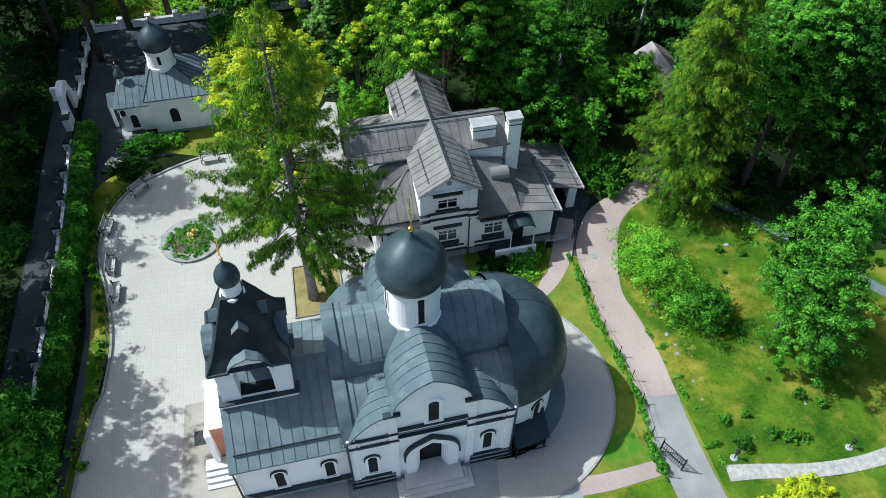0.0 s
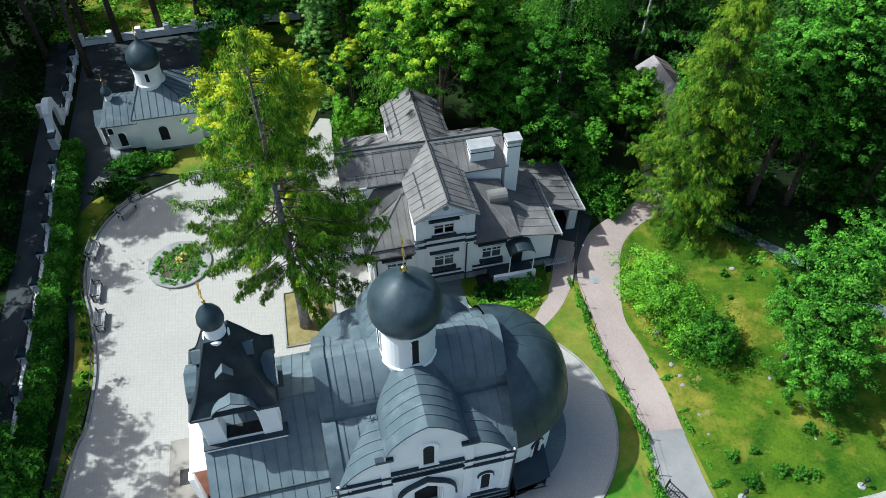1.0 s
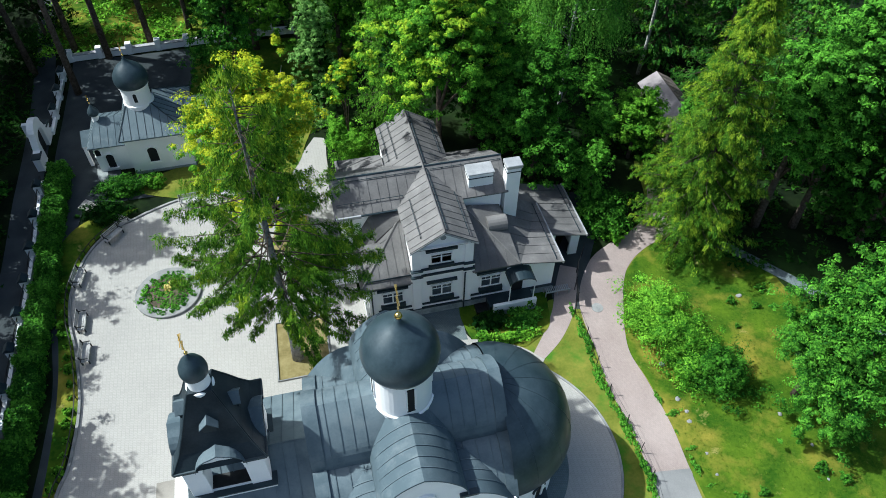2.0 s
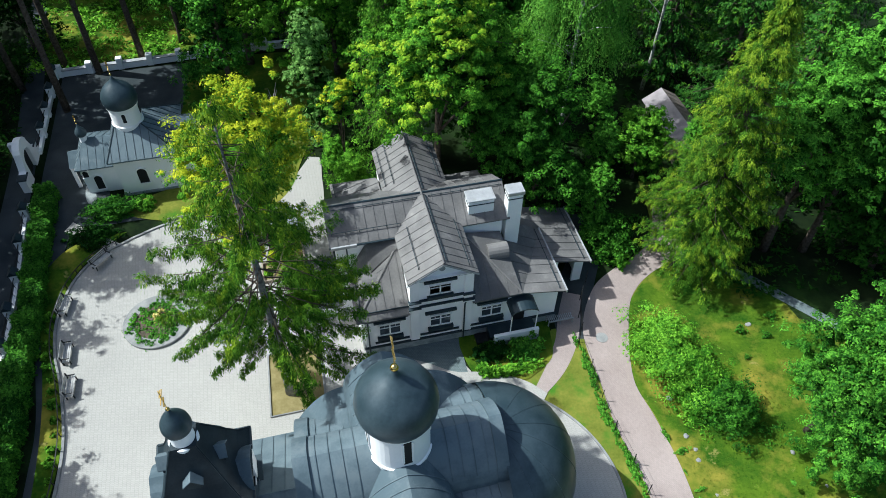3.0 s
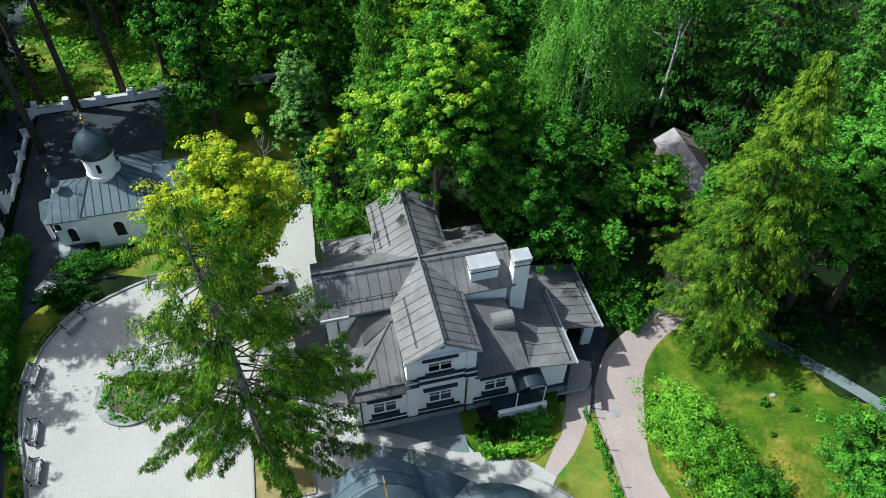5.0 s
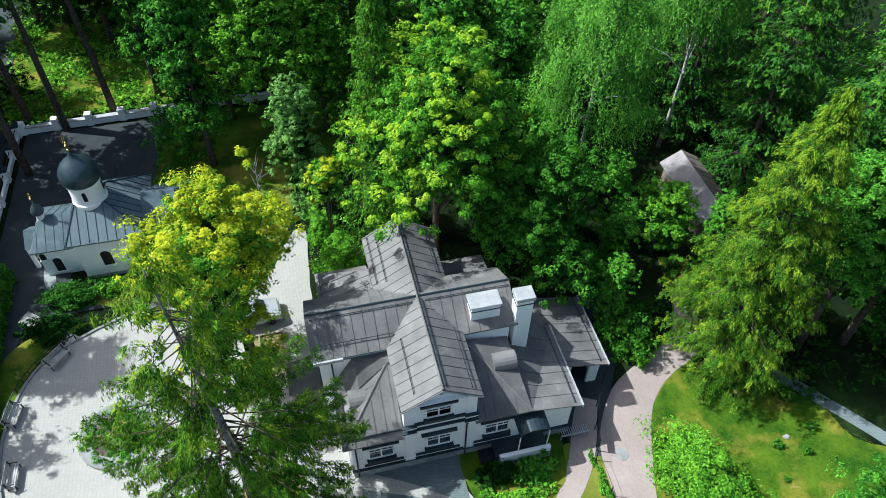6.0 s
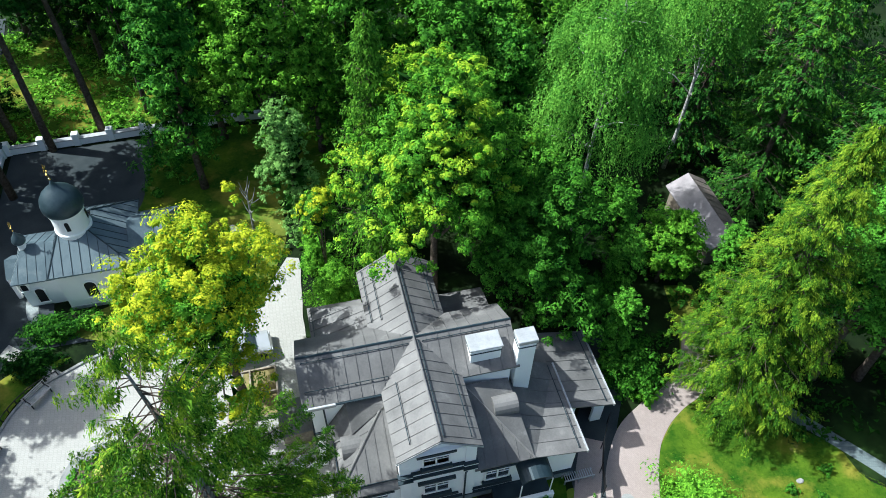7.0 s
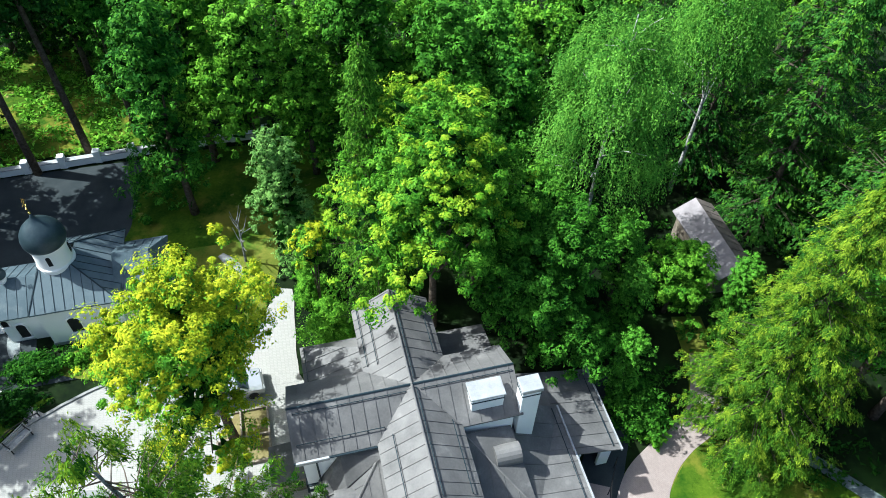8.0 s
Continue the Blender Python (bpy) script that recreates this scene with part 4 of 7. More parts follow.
gable_roof(33.95, 46.95, 2.28, 1.44, 8.66, True, HX)
gable_roof(2.62, 14.75, 2.28, 1.44, 8.64, False, 40.4)
# walls of the upper storey
part("upper_wall", prism(B(), [(7.08, 34.36, 3.6), (11.24, 34.36, 3.6), (11.24, 34.36, 7.2), (HX, 34.36, 8.5), (7.08, 34.36, 7.2)], (0, 0.35, 0)), WHITE, house)
part("upper_wall", prism(B(), [(7.08, 46.5, 0), (11.24, 46.5, 0), (11.24, 46.5, 7.2), (HX, 46.5, 8.5), (7.08, 46.5, 7.2)], (0, -0.3, 0)), WHITE, house)
part("upper_wall", prism(B(), [(3.0, 38.32, 0), (3.0, 42.48, 0), (3.0, 42.48, 7.2), (3.0, 40.4, 8.5), (3.0, 38.32, 7.2)], (0.3, 0, 0)), WHITE, house)
part("upper_wall", prism(B(), [(14.3, 38.32, 2), (14.3, 42.48, 2), (14.3, 42.48, 7.2), (14.3, 40.4, 8.5), (14.3, 38.32, 7.2)], (-0.3, 0, 0)), WHITE, house)
for a in ((7.08, 7.38, 34.71, 46.2, 3, 7.2), (10.94, 11.24, 34.71, 46.2, 3, 7.2), (3.3, 14.0, 38.32, 38.6, 0, 7.2), (3.3, 14.0, 42.2, 42.48, 0, 7.2)):
    part("upper_wall", boxed(*a), WHITE, house)
# ground floor
part("lower_wall", boxed(4.0, 14.6, 34.4, 34.75, -0.2, 4.0), WHITE, house)
part("lower_wall", prism(B(), [(14.6, 34.4, -0.2), (17.4, 34.4, -0.2), (17.4, 34.4, 3.46), (14.6, 34.4, 4.0)], (0, 0.35, 0)), WHITE, house)
part("lower_wall", boxed(3.8, 4.15, 34.75, 38.6, -0.2, 4.2), WHITE, house)
part("lower_wall", boxed(17.05, 17.4, 34.75, 39.9, -0.2, 3.5), WHITE, house)
part("lower_wall", boxed(14.3, 17.4, 39.6, 39.9, -0.2, 3.5), WHITE, house)
part("plinth", boxed(3.9, 17.5, 34.3, 34.42, -0.2, 0.75, bevel=0.02), STONE, house, "grey stone plinth")
part("plinth", boxed(3.9, 4.02, 34.4, 38.3, -0.2, 0.75, bevel=0.02), STONE, house, "grey stone plinth")
part("plinth_flashing", boxed(3.85, 17.5, 34.24, 34.42, 0.75, 0.83), CAPPING, house)
# south-west hipped skirt roof
SWZ = 4.12
p_sw, p_hip = (3.5, 34.05, SWZ), (6.95, 37.95, 6.6)
south_face = [(3.5, 34.05, SWZ), (7.0, 34.05, SWZ), (7.05, 37.95, 6.62), p_hip]
west_face = [(3.5, 38.3, SWZ), (3.5, 34.05, SWZ), p_hip, (6.95, 38.3, 6.62)]
for poly, way in ((south_face, (0, 1)), (west_face, (1, 0))):
    slab("skirt_roof", poly, ROOF_GREY, house, 0.11)
    seams(poly, way, 0.62, house, ROOF_GREY)
part("hip_cap", tube(B(), [(3.5, 34.05, SWZ + 0.02), (6.95, 37.95, 6.64)], 0.06, 6), ROOF_GREY, house)
part("snow_guard", boxed(3.9, 7.0, 34.42, 34.46, 4.42, 4.55), CAPPING, house)
part("snow_guard", boxed(3.88, 3.92, 34.6, 38.2, 4.42, 4.55), CAPPING, house)
# valley between the skirt roof and the west wing
for poly in ([(3.55, 38.3, 4.35), (4.9, 38.3, 6.75), (5.0, 37.1, 5.32), (3.55, 37.3, 4.24)], [(4.9, 38.3, 6.75), (7.05, 38.3, 7.1), (7.05, 37.7, 6.72), (5.0, 37.1, 5.32)]):
    slab("valley_roof", poly, ROOF_GREY, house, 0.08)
# dark string courses and eaves gutter of the west wing
for z in (3.35, 4.0):
    part("string_course", boxed(2.9, 3.8, 38.2, 38.318, z, z + 0.13), CAPPING, house)
    part("string_course", boxed(2.88, 2.996, 38.2, 42.5, z, z + 0.13), CAPPING, house)
part("gutter", tube(B(), [(2.6, 38.08, 7.12), (7.0, 38.08, 7.12)], 0.07, 8), CAPPING, house)
part("downpipe", tube(B(), [(3.7, 38.2, 4.3), (3.7, 38.2, 6.9), (3.7, 38.06, 7.1)], 0.05, 8), CAPPING, house)
# south-east skirt roofs
se_south = [(11.2, 34.05, SWZ), (14.65, 34.05, SWZ), (11.45, 38.0, 6.62), (11.2, 38.0, 6.62)]
slab("skirt_roof", se_south, ROOF_GREY, house, 0.11)
seams(se_south, (0, 1), 0.62, house, ROOF_GREY)
for poly in ([(14.65, 34.05, SWZ), (17.85, 34.05, 3.5), (17.85, 40.0, 3.5)], [(14.65, 34.05, SWZ), (17.85, 40.0, 3.5), (14.2, 40.0, 5.55)], [(14.65, 34.05, SWZ), (14.2, 40.0, 5.55), (14.2, 38.3, 5.9), (11.45, 38.0, 6.62)]):
    slab("lean_to_roof", poly, ROOF_GREY, house, 0.09)
for y in (34.9, 35.7, 36.5, 37.3, 38.1, 38.9):
    f = (y - 34.05) / 5.95
    part("seam", tube(B(), [(17.83, y, 3.52), (14.65 + 3.2 * f, y, SWZ + 0.02 - 0.62 * f), (14.65 - 0.45 * f, y, SWZ + 0.02 + 1.43 * f)], 0.025, 4), ROOF_GREY, house)
part("hip_cap", tube(B(), [(14.65, 34.05, SWZ + 0.02), (11.45, 38.0, 6.64)], 0.06, 6), ROOF_GREY, house)
part("verge_board", boxed(17.8, 17.9, 34.0, 40.05, 3.36, 3.62), CHIMNEY_CAP, house)
# eyebrow roof vents
for x0, x1, y0, y1, z, along in ((4.3, 5.9, 36.0, 37.3, 4.75, True), (12.9, 14.3, 36.3, 37.5, 5.35, True)):
    bm = B()
    n = 10
    rows = []
    for x in (x0, x1):
        rows.append([bm.verts.new((x, (y0 + y1) / 2 + (y1 - y0) / 2 * math.cos(math.pi * k / n), z + 0.75 * math.sin(math.pi * k / n))) for k in range(n + 1)])
    for k in range(n):
        bm.faces.new((rows[0][k], rows[0][k + 1], rows[1][k + 1], rows[1][k]))
    bm.faces.new(rows[0])
    bm.faces.new(rows[1])
    part("eyebrow_vent", bm, ROOF_GREY, house, "rounded metal roof vent")
# north-west porch, north-east back wing, east annex
nwp = [(3.5, 42.4, 4.8), (3.5, 46.75, 4.8), (6.95, 45.2, 6.0), (6.95, 42.4, 6.0)]
slab("porch_roof", nwp, ROOF_GREY, house, 0.1)
seams(nwp, (1, 0), 0.7, house, ROOF_GREY)
slab("porch_roof", [(3.5, 46.75, 4.8), (6.95, 46.75, 4.8), (6.95, 45.2, 6.0)], ROOF_GREY, house, 0.1)
part("porch_wall", boxed(3.8, 7.1, 42.4, 46.4, -0.2, 4.75), WHITE, house)
ne = [(11.2, 42.4, 5.2), (14.9, 42.4, 5.2), (14.9, 46.2, 4.5), (11.2, 46.2, 4.5)]
slab("back_roof", ne, ROOF_GREY, house, 0.1)
part("back_wall", boxed(11.2, 14.6, 42.4, 45.9, -0.3, 4.5), WHITE, house)
ax = [(17.6, 37.05, 3.2), (20.95, 37.05, 2.4), (20.95, 42.7, 2.4), (17.6, 42.7, 3.2)]
slab("annex_roof", ax, ROOF_GREY, house, 0.1)
seams(ax, (1, 0), 0.75, house, ROOF_GREY)
slab("annex_roof", [(14.2, 39.95, 4.1), (17.6, 39.95, 3.2), (17.6, 42.7, 3.2), (14.2, 42.7, 4.1)], ROOF_GREY, house, 0.1)
part("annex_wall", boxed(17.4, 18.6, 37.4, 37.6, -0.3, 2.85), WHITE, house)
part("annex_wall", boxed(19.9, 20.6, 37.4, 37.6, -0.3, 2.4), WHITE, house)
part("annex_wall", boxed(20.4, 20.6, 37.6, 42.4, -0.5, 2.4), WHITE, house)
part("annex_back", boxed(17.4, 20.4, 39.4, 39.6, -0.5, 2.5), DARK_VOID, house)
part("verge_board", boxed(20.92, 21.02, 37.0, 42.75, 2.28, 2.5), CHIMNEY_CAP, house)


def stack(name, x0, x1, y0, y1, z0, z1, capz, label):
    c = part(name, boxed(x0, x1, y0, y1, z0, z1, bevel=0.02), WHITE, house, label)
    part("chimney_cap", boxed(x0 - 0.08, x1 + 0.08, y0 - 0.08, y1 + 0.08, z1, z1 + capz, bevel=0.03), CHIMNEY_CAP, c, "pale zinc cap")
    part("chimney_collar", boxed(x0 - 0.03, x1 + 0.03, y0 - 0.03, y1 + 0.03, z1 - 0.35, z1 - 0.28), CAPPING, c)


stack("chimney", 14.55, 15.55, 38.2, 39.0, 3.8, 9.15, 0.3, "tall white plastered chimney")
stack("wide_chimney", 12.0, 13.75, 38.7, 39.7, 7.0, 8.65, 0.12, "wide white chimney block")
# snow guards and roof rails
def roof_rail(points, up=0.16, bars=0):
    g = part("snow_rail", tube(B(), [(x, y, z + up) for x, y, z in points], 0.025, 5), CAPPING, house)
    a, b_ = Vector(points[0]), Vector(points[-1])
    n = max(2, int((b_ - a).length / 0.8))
    for k in range(n + 1):
        p = a.lerp(b_, k / n)
        part("rail_bracket", boxed(p.x - 0.02, p.x + 0.02, p.y - 0.02, p.y + 0.02, p.z - 0.02, p.z + up), CAPPING, g)


def slope_z(d):
    return 8.66 - 0.6316 * d


roof_rail([(HX - 1.45, 34.6, slope_z(1.45)), (HX - 1.45, 38.2, slope_z(1.45))])
roof_rail([(HX + 1.75, 34.4, slope_z(1.75)), (HX + 1.75, 38.4, slope_z(1.75))])
roof_rail([(HX + 0.22, 34.2, slope_z(0.22)), (HX + 0.22, 40.2, slope_z(0.22))], up=0.07)
roof_rail([(HX - 1.45, 42.6, slope_z(1.45)), (HX - 1.45, 46.7, slope_z(1.45))])
roof_rail([(HX - 2.0, 42.8, slope_z(2.0)), (HX - 2.0, 46.7, slope_z(2.0))])
roof_rail([(HX + 1.75, 42.8, slope_z(1.75)), (HX + 1.75, 46.6, slope_z(1.75))])
roof_rail([(HX + 0.22, 40.8, slope_z(0.22)), (HX + 0.22, 46.8, slope_z(0.22))], up=0.07)
roof_rail([(2.9, 40.1, slope_z(0.3)), (8.8, 40.1, slope_z(0.3))], up=0.07)
roof_rail([(9.6, 40.1, slope_z(0.3)), (14.6, 40.1, slope_z(0.3))], up=0.07)
roof_rail([(2.9, 38.75, slope_z(1.66)), (7.4, 38.75, slope_z(1.66))])
roof_rail([(17.4, 34.3, 3.6), (17.4, 39.8, 3.72)], up=0.1)
roof_rail([(20.5, 37.3, 2.5), (20.5, 42.5, 2.5)], up=0.1)
roof_rail([(3.75, 42.8, 4.9), (3.75, 46.5, 4.9)])
part("eave_return", boxed(2.7, 4.4, 38.0, 38.35, 6.95, 7.2, bevel=0.02), CHIMNEY_CAP, house)
# gable trim
for s in (-1, 1):
    part("barge_board", prism(B(), [(HX, 33.92, 8.58), (HX + s * 2.3, 33.92, 7.13), (HX + s * 2.3, 33.92, 7.0), (HX, 33.92, 8.45)], (0, 0.06, 0)), CHIMNEY_CAP, house)
part("gable_cornice", boxed(7.0, 11.3, 34.18, 34.38, 6.98, 7.08), CAPPING, house)
part("gable_cornice", boxed(6.95, 11.35, 34.12, 34.38, 7.08, 7.14), WHITE_TRIM, house)
part("oculus", lathe(B(), [(0.02, 0), (0.2, 0), (0.2, 0.04), (0.02, 0.04)], 0, 0, 16), STONE, house).matrix_basis = pose(HX, 34.36, 7.75, 90, 0, 0)
for x0, x1, d in ((6.95, 7.75, 0.26), (7.75, 10.55, 0.16), (10.55, 11.35, 0.26)):
    for z in (4.95, 4.35):
        part("string_course", boxed(x0, x1, 34.38 - d, 34.38, z - 0.16, z), WHITE_TRIM, house)
        part("course_flashing", boxed(x0 - 0.01, x1 + 0.01, 34.38 - d - 0.04, 34.38, z, z + 0.08), CAPPING, house)
for x in (7.35, 10.95):
    part("pilaster", boxed(x - 0.3, x + 0.3, 34.28, 34.38, 0.8, 6.9, bevel=0.01), WHITE_TRIM, house)
for x0, x1 in ((4.0, 6.9), (11.4, 14.6), (14.6, 14.9)):
    part("eave_flashing", boxed(x0, x1, 34.2, 34.38, 3.72, 3.86), CAPPING, house)


def house_window(x, z0, z1, wide=1.5):
    y = 34.38
    w = part("window", boxed(x - wide / 2, x + wide / 2, y - 0.02, y + 0.02, z0, z1), GLASS, house, "dark double window with white frame")
    for cx in (x - wide / 2 + 0.03, x, x + wide / 2 - 0.03):
        part("window_frame", boxed(cx - 0.045, cx + 0.045, y - 0.08, y, z0, z1), WHITE_TRIM, w)
    for cz in (z0 + 0.03, z1 - 0.03):
        part("window_frame", boxed(x - wide / 2, x + wide / 2, y - 0.08, y, cz - 0.045, cz + 0.045), WHITE_TRIM, w)
    for cx in (x - wide / 4, x + wide / 4):
        part("glazing_bar", boxed(cx - 0.01, cx + 0.01, y - 0.06, y, z0 + (z1 - z0) * 0.66, z1), WHITE_TRIM, w)
    for cz in (z0 + (z1 - z0) * 0.66,):
        part("glazing_bar", boxed(x - wide / 2, x + wide / 2, y - 0.06, y, cz - 0.02, cz + 0.02), WHITE_TRIM, w)
    part("sill", boxed(x - wide / 2 - 0.12, x + wide / 2 + 0.12, y - 0.24, y, z0 - 0.36, z0 - 0.06, bevel=0.01), CAPPING, w, "dark metal sill")
    part("lintel", boxed(x - wide / 2 - 0.32, x + wide / 2 + 0.32, y - 0.2, y, z1 + 0.32, z1 + 0.52, bevel=0.01), CAPPING, w, "dark metal lintel moulding")


house_window(9.05, 5.35, 6.3)
house_window(9.1, 1.95, 3.1)
house_window(5.65, 1.95, 3.1)
house_window(12.65, 1.95, 3.1)
for x0, x1 in ((4.6, 6.95), (7.7, 10.4), (11.2, 13.6)):
    part("base_band", boxed(x0, x1, 34.26, 34.38, 1.2, 1.3), CAPPING, house)
for x, z in ((10.72, 4.2), (4.2, 4.0)):
    part("downpipe", tube(B(), [(x, 34.1, z), (x, 34.24, z - 0.3), (x, 34.24, 0.15)], 0.055, 8), CAPPING, house)
# entrance canopy and cellar steps
part("door", boxed(14.2, 15.1, 34.33, 34.37, 0.9, 3.0), DARK_VOID, house)
bm = B()
n = 10
rows = [[bm.verts.new((14.65 + 0.95 * math.cos(math.pi * k / n), y, 3.05 + 0.5 * math.sin(math.pi * k / n) + dz)) for k in range(n + 1)] for y, dz in ((33.1, 0), (34.4, 0), (33.1, -0.1), (34.4, -0.1))]
for a, b in ((0, 1), (2, 3), (0, 2)):
    for k in range(n):
        bm.faces.new((rows[a][k], rows[a][k + 1], rows[b][k + 1], rows[b][k]))
part("entrance_canopy", bm, CAPPING, house, "dark curved metal entrance canopy")
for x in (13.75, 15.55):
    part("canopy_post", tube(B(), [(x, 33.2, 0.9), (x, 33.2, 3.05)], 0.04, 6), WHITE_TRIM, house)
entry = thing("entrance_platform", "entrance platform with white parapet and dark landing", "porch", (14.2, 33.6, 0))
part("landing", boxed(12.4, 15.7, 33.25, 34.28, -0.1, 0.85, bevel=0.02), CAPPING, entry)
part("parapet", boxed(12.6, 15.8, 33.0, 33.25, -0.1, 1.15, bevel=0.02), WHITE, entry, "white rendered parapet")
part("parapet_wall", boxed(12.6, 15.8, 32.96, 33.0, -0.1, 0.55), STONE, entry)
part("cellar_hatch", boxed(11.5, 12.4, 33.35, 34.2, -0.1, 0.3, bevel=0.02), IRON, entry)

# ---- chapel ----
KX0, KX1, KY0, KY1, KG = -12.6, -7.7, 53.55, 59.6, 0.8
KX, KY = -11.0, 56.6
chapel = thing("chapel", "small white chapel with blue-grey hipped roof and dark onion dome", "chapel", (KX, KY, KG))
part("wall", boxed(KX0, KX1, KY0, KY1, 0.2, 4.55), WHITE, chapel)
KE, KT, KR = 4.5, 6.15, 1.0
low_ring = [(KX0 - 0.3, KY0 - 0.3, KE), (KX1 + 0.3, KY0 - 0.3, KE), (KX1 + 0.3, KY1 + 0.3, KE), (KX0 - 0.3, KY1 + 0.3, KE)]
top_ring = [(KX - KR, KY - KR, KT), (KX + KR, KY - KR, KT), (KX + KR, KY + KR, KT), (KX - KR, KY + KR, KT)]
for k in range(4):
    poly = [low_ring[k], low_ring[(k + 1) % 4], top_ring[(k + 1) % 4], top_ring[k]]
    slab("roof", poly, ROOF_BLUE, chapel, 0.12)
    seams(poly, (0, 1) if k % 2 == 0 else (1, 0), 0.6, chapel, CAPPING)
    part("hip_cap", tube(B(), [low_ring[k], top_ring[k]], 0.05, 6), CAPPING, chapel)
part("cornice", boxed(KX0 - 0.12, KX1 + 0.12, KY0 - 0.12, KY1 + 0.12, 4.15, 4.35, bevel=0.02), WHITE_TRIM, chapel)
DY = KY - 0.25
part("drum", lathe(B(), [(1.2, 5.4), (1.2, 6.15), (1.12, 6.25), (1.1, 7.5), (1.18, 7.6), (1.18, 7.75), (1.1, 7.85)], KX, DY, 36), WHITE, chapel, "white round drum")
kdome = part("dome", lathe(B(), [(1.15, 7.7), (1.25, 7.82), (1.33, 8.1), (1.32, 8.4), (1.22, 8.75), (1.0, 9.1), (0.72, 9.38), (0.44, 9.6), (0.22, 9.8), (0.1, 10.0), (0.06, 10.2)], KX, DY, 36), DOME, chapel, "dark onion dome", smooth=True)
cross(kdome, KX, DY, 10.28, 1.2, 0.1)
for i in range(4):
    m = Matrix.Translation((KX, DY, 0)) @ Matrix.Rotation(radians(-88 + 90 * i) + math.pi / 2, 4, "Z") @ Matrix.Translation((0, -1.10, 0))
    part("drum_window", prism(B(), [m @ Vector((x, 0.0, z)) for x, z in arch_points(0, 6.6, 7.25, 0.13, 6)], m.to_3x3() @ Vector((0, -0.03, 0))), DARK_VOID, chapel)
KF = Matrix.Translation((0, KY0, 0))
arched_window(chapel, KF @ Matrix.Translation((-10.75, -0.01, 0)), 0.75, 1.9, 3.0, surround=0.04, trim=WHITE_TRIM)
# west arm with its small cupola
part("wall", boxed(-15.4, KX0 + 0.02, 54.4, 58.6, 0.2, 3.65), WHITE, chapel)
for poly, way in (([(-15.7, 54.1, 3.55), (-12.5, 54.1, 3.55), (-12.5, 56.5, 4.8), (-14.8, 56.5, 4.8)], (0, 1)), ([(-15.7, 54.1, 3.55), (-14.8, 56.5, 4.8), (-15.7, 58.9, 3.55)], (1, 0)), ([(-15.7, 58.9, 3.55), (-12.5, 58.9, 3.55), (-12.5, 56.5, 4.8), (-14.8, 56.5, 4.8)], (0, 1))):
    slab("arm_roof", poly, ROOF_BLUE, chapel, 0.1)
    seams(poly, way, 0.6, chapel, ROOF_BLUE)
part("cupola_drum", lathe(B(), [(0.3, 4.5), (0.27, 5.0), (0.33, 5.1)], -14.8, 56.5, 18), WHITE, chapel)
kc = part("cupola", lathe(B(), [(0.3, 5.08), (0.42, 5.22), (0.44, 5.4), (0.36, 5.65), (0.18, 5.88), (0.06, 6.05), (0.04, 6.2)], -14.8, 56.5, 22), DOME, chapel, smooth=True)
cross(kc, -14.8, 56.5, 6.26, 0.8, 0.06)
arched_window(chapel, Matrix.Translation((-14.35, 54.39, 0)), 0.6, 1.2, 2.3, surround=0.04, trim=WHITE_TRIM)
arched_window(chapel, Matrix.Translation((-15.1, 54.39, 0)), 0.42, 2.55, 3.0, surround=0.04, trim=WHITE_TRIM)
# west doorway canopy
part("porch_roof", prism(B(), [(-16.4, 55.3, 2.9), (-16.4, 57.7, 2.9), (-16.4, 56.5, 3.7)], (1.1, 0, 0)), ROOF_BLUE, chapel)
for y in (55.45, 57.55):
    part("porch_post", boxed(-16.35, -16.1, y - 0.12, y + 0.12, 0.3, 2.9), WHITE_TRIM, chapel)
part("plinth", boxed(KX0 - 0.06, KX1 + 0.06, KY0 - 0.06, KY1 + 0.06, 0.1, 1.05, bevel=0.01), STONE, chapel)
# apse arm at the east end
part("wall", boxed(KX1 - 0.02, -4.9, 54.5, 58.7, 0.2, 4.2), WHITE, chapel)
for poly, way in (([(-7.8, 54.2, 4.1), (-4.6, 54.2, 4.1), (-5.5, 56.6, 5.4), (-7.8, 56.6, 5.6)], (0, 1)), ([(-7.8, 59.0, 4.1), (-4.6, 59.0, 4.1), (-5.5, 56.6, 5.4), (-7.8, 56.6, 5.6)], (0, 1)), ([(-4.6, 54.2, 4.1), (-4.6, 59.0, 4.1), (-5.5, 56.6, 5.4)], (1, 0))):
    slab("arm_roof", poly, ROOF_BLUE, chapel, 0.1)
    seams(poly, way, 0.6, chapel, ROOF_BLUE)
arched_window(chapel, Matrix.Translation((-6.6, 54.49, 0)), 0.45, 2.4, 3.0, surround=0.04, trim=WHITE_TRIM)

# ---- boundary fence along the alley ----
pillar = thing("fence_pillar", "white plastered fence pillar with a dark pitched cap", "fence pillar", group="alley fence pillars")
part("shaft", boxed(-0.27, 0.27, -0.27, 0.27, -0.1, 1.15, bevel=0.02), WHITE, pillar)
part("cap", prism(B(), [(-0.36, -0.36, 1.15), (0.36, -0.36, 1.15), (0.02, -0.36, 1.5), (-0.02, -0.36, 1.5)], (0, 0.72, 0)), CAPPING, pillar, "dark metal cap")
ys = [12.2, 15.3, 18.4, 21.5, 24.6, 27.7, 30.8, 33.8, 37.0, 40.1, 43.2, 46.4, 49.5, 52.7, 63.0, 66.0, 69.0, 72.0]
for i, y in enumerate(ys):
    m = pose(-20.0, y, high(-20, y))
    if i:
        copy_thing(pillar, m)
    else:
        pillar.matrix_basis = m
fence = thing("fence_wall", "low white fence wall with dark iron railing", "fence", (-20, 30, 0))
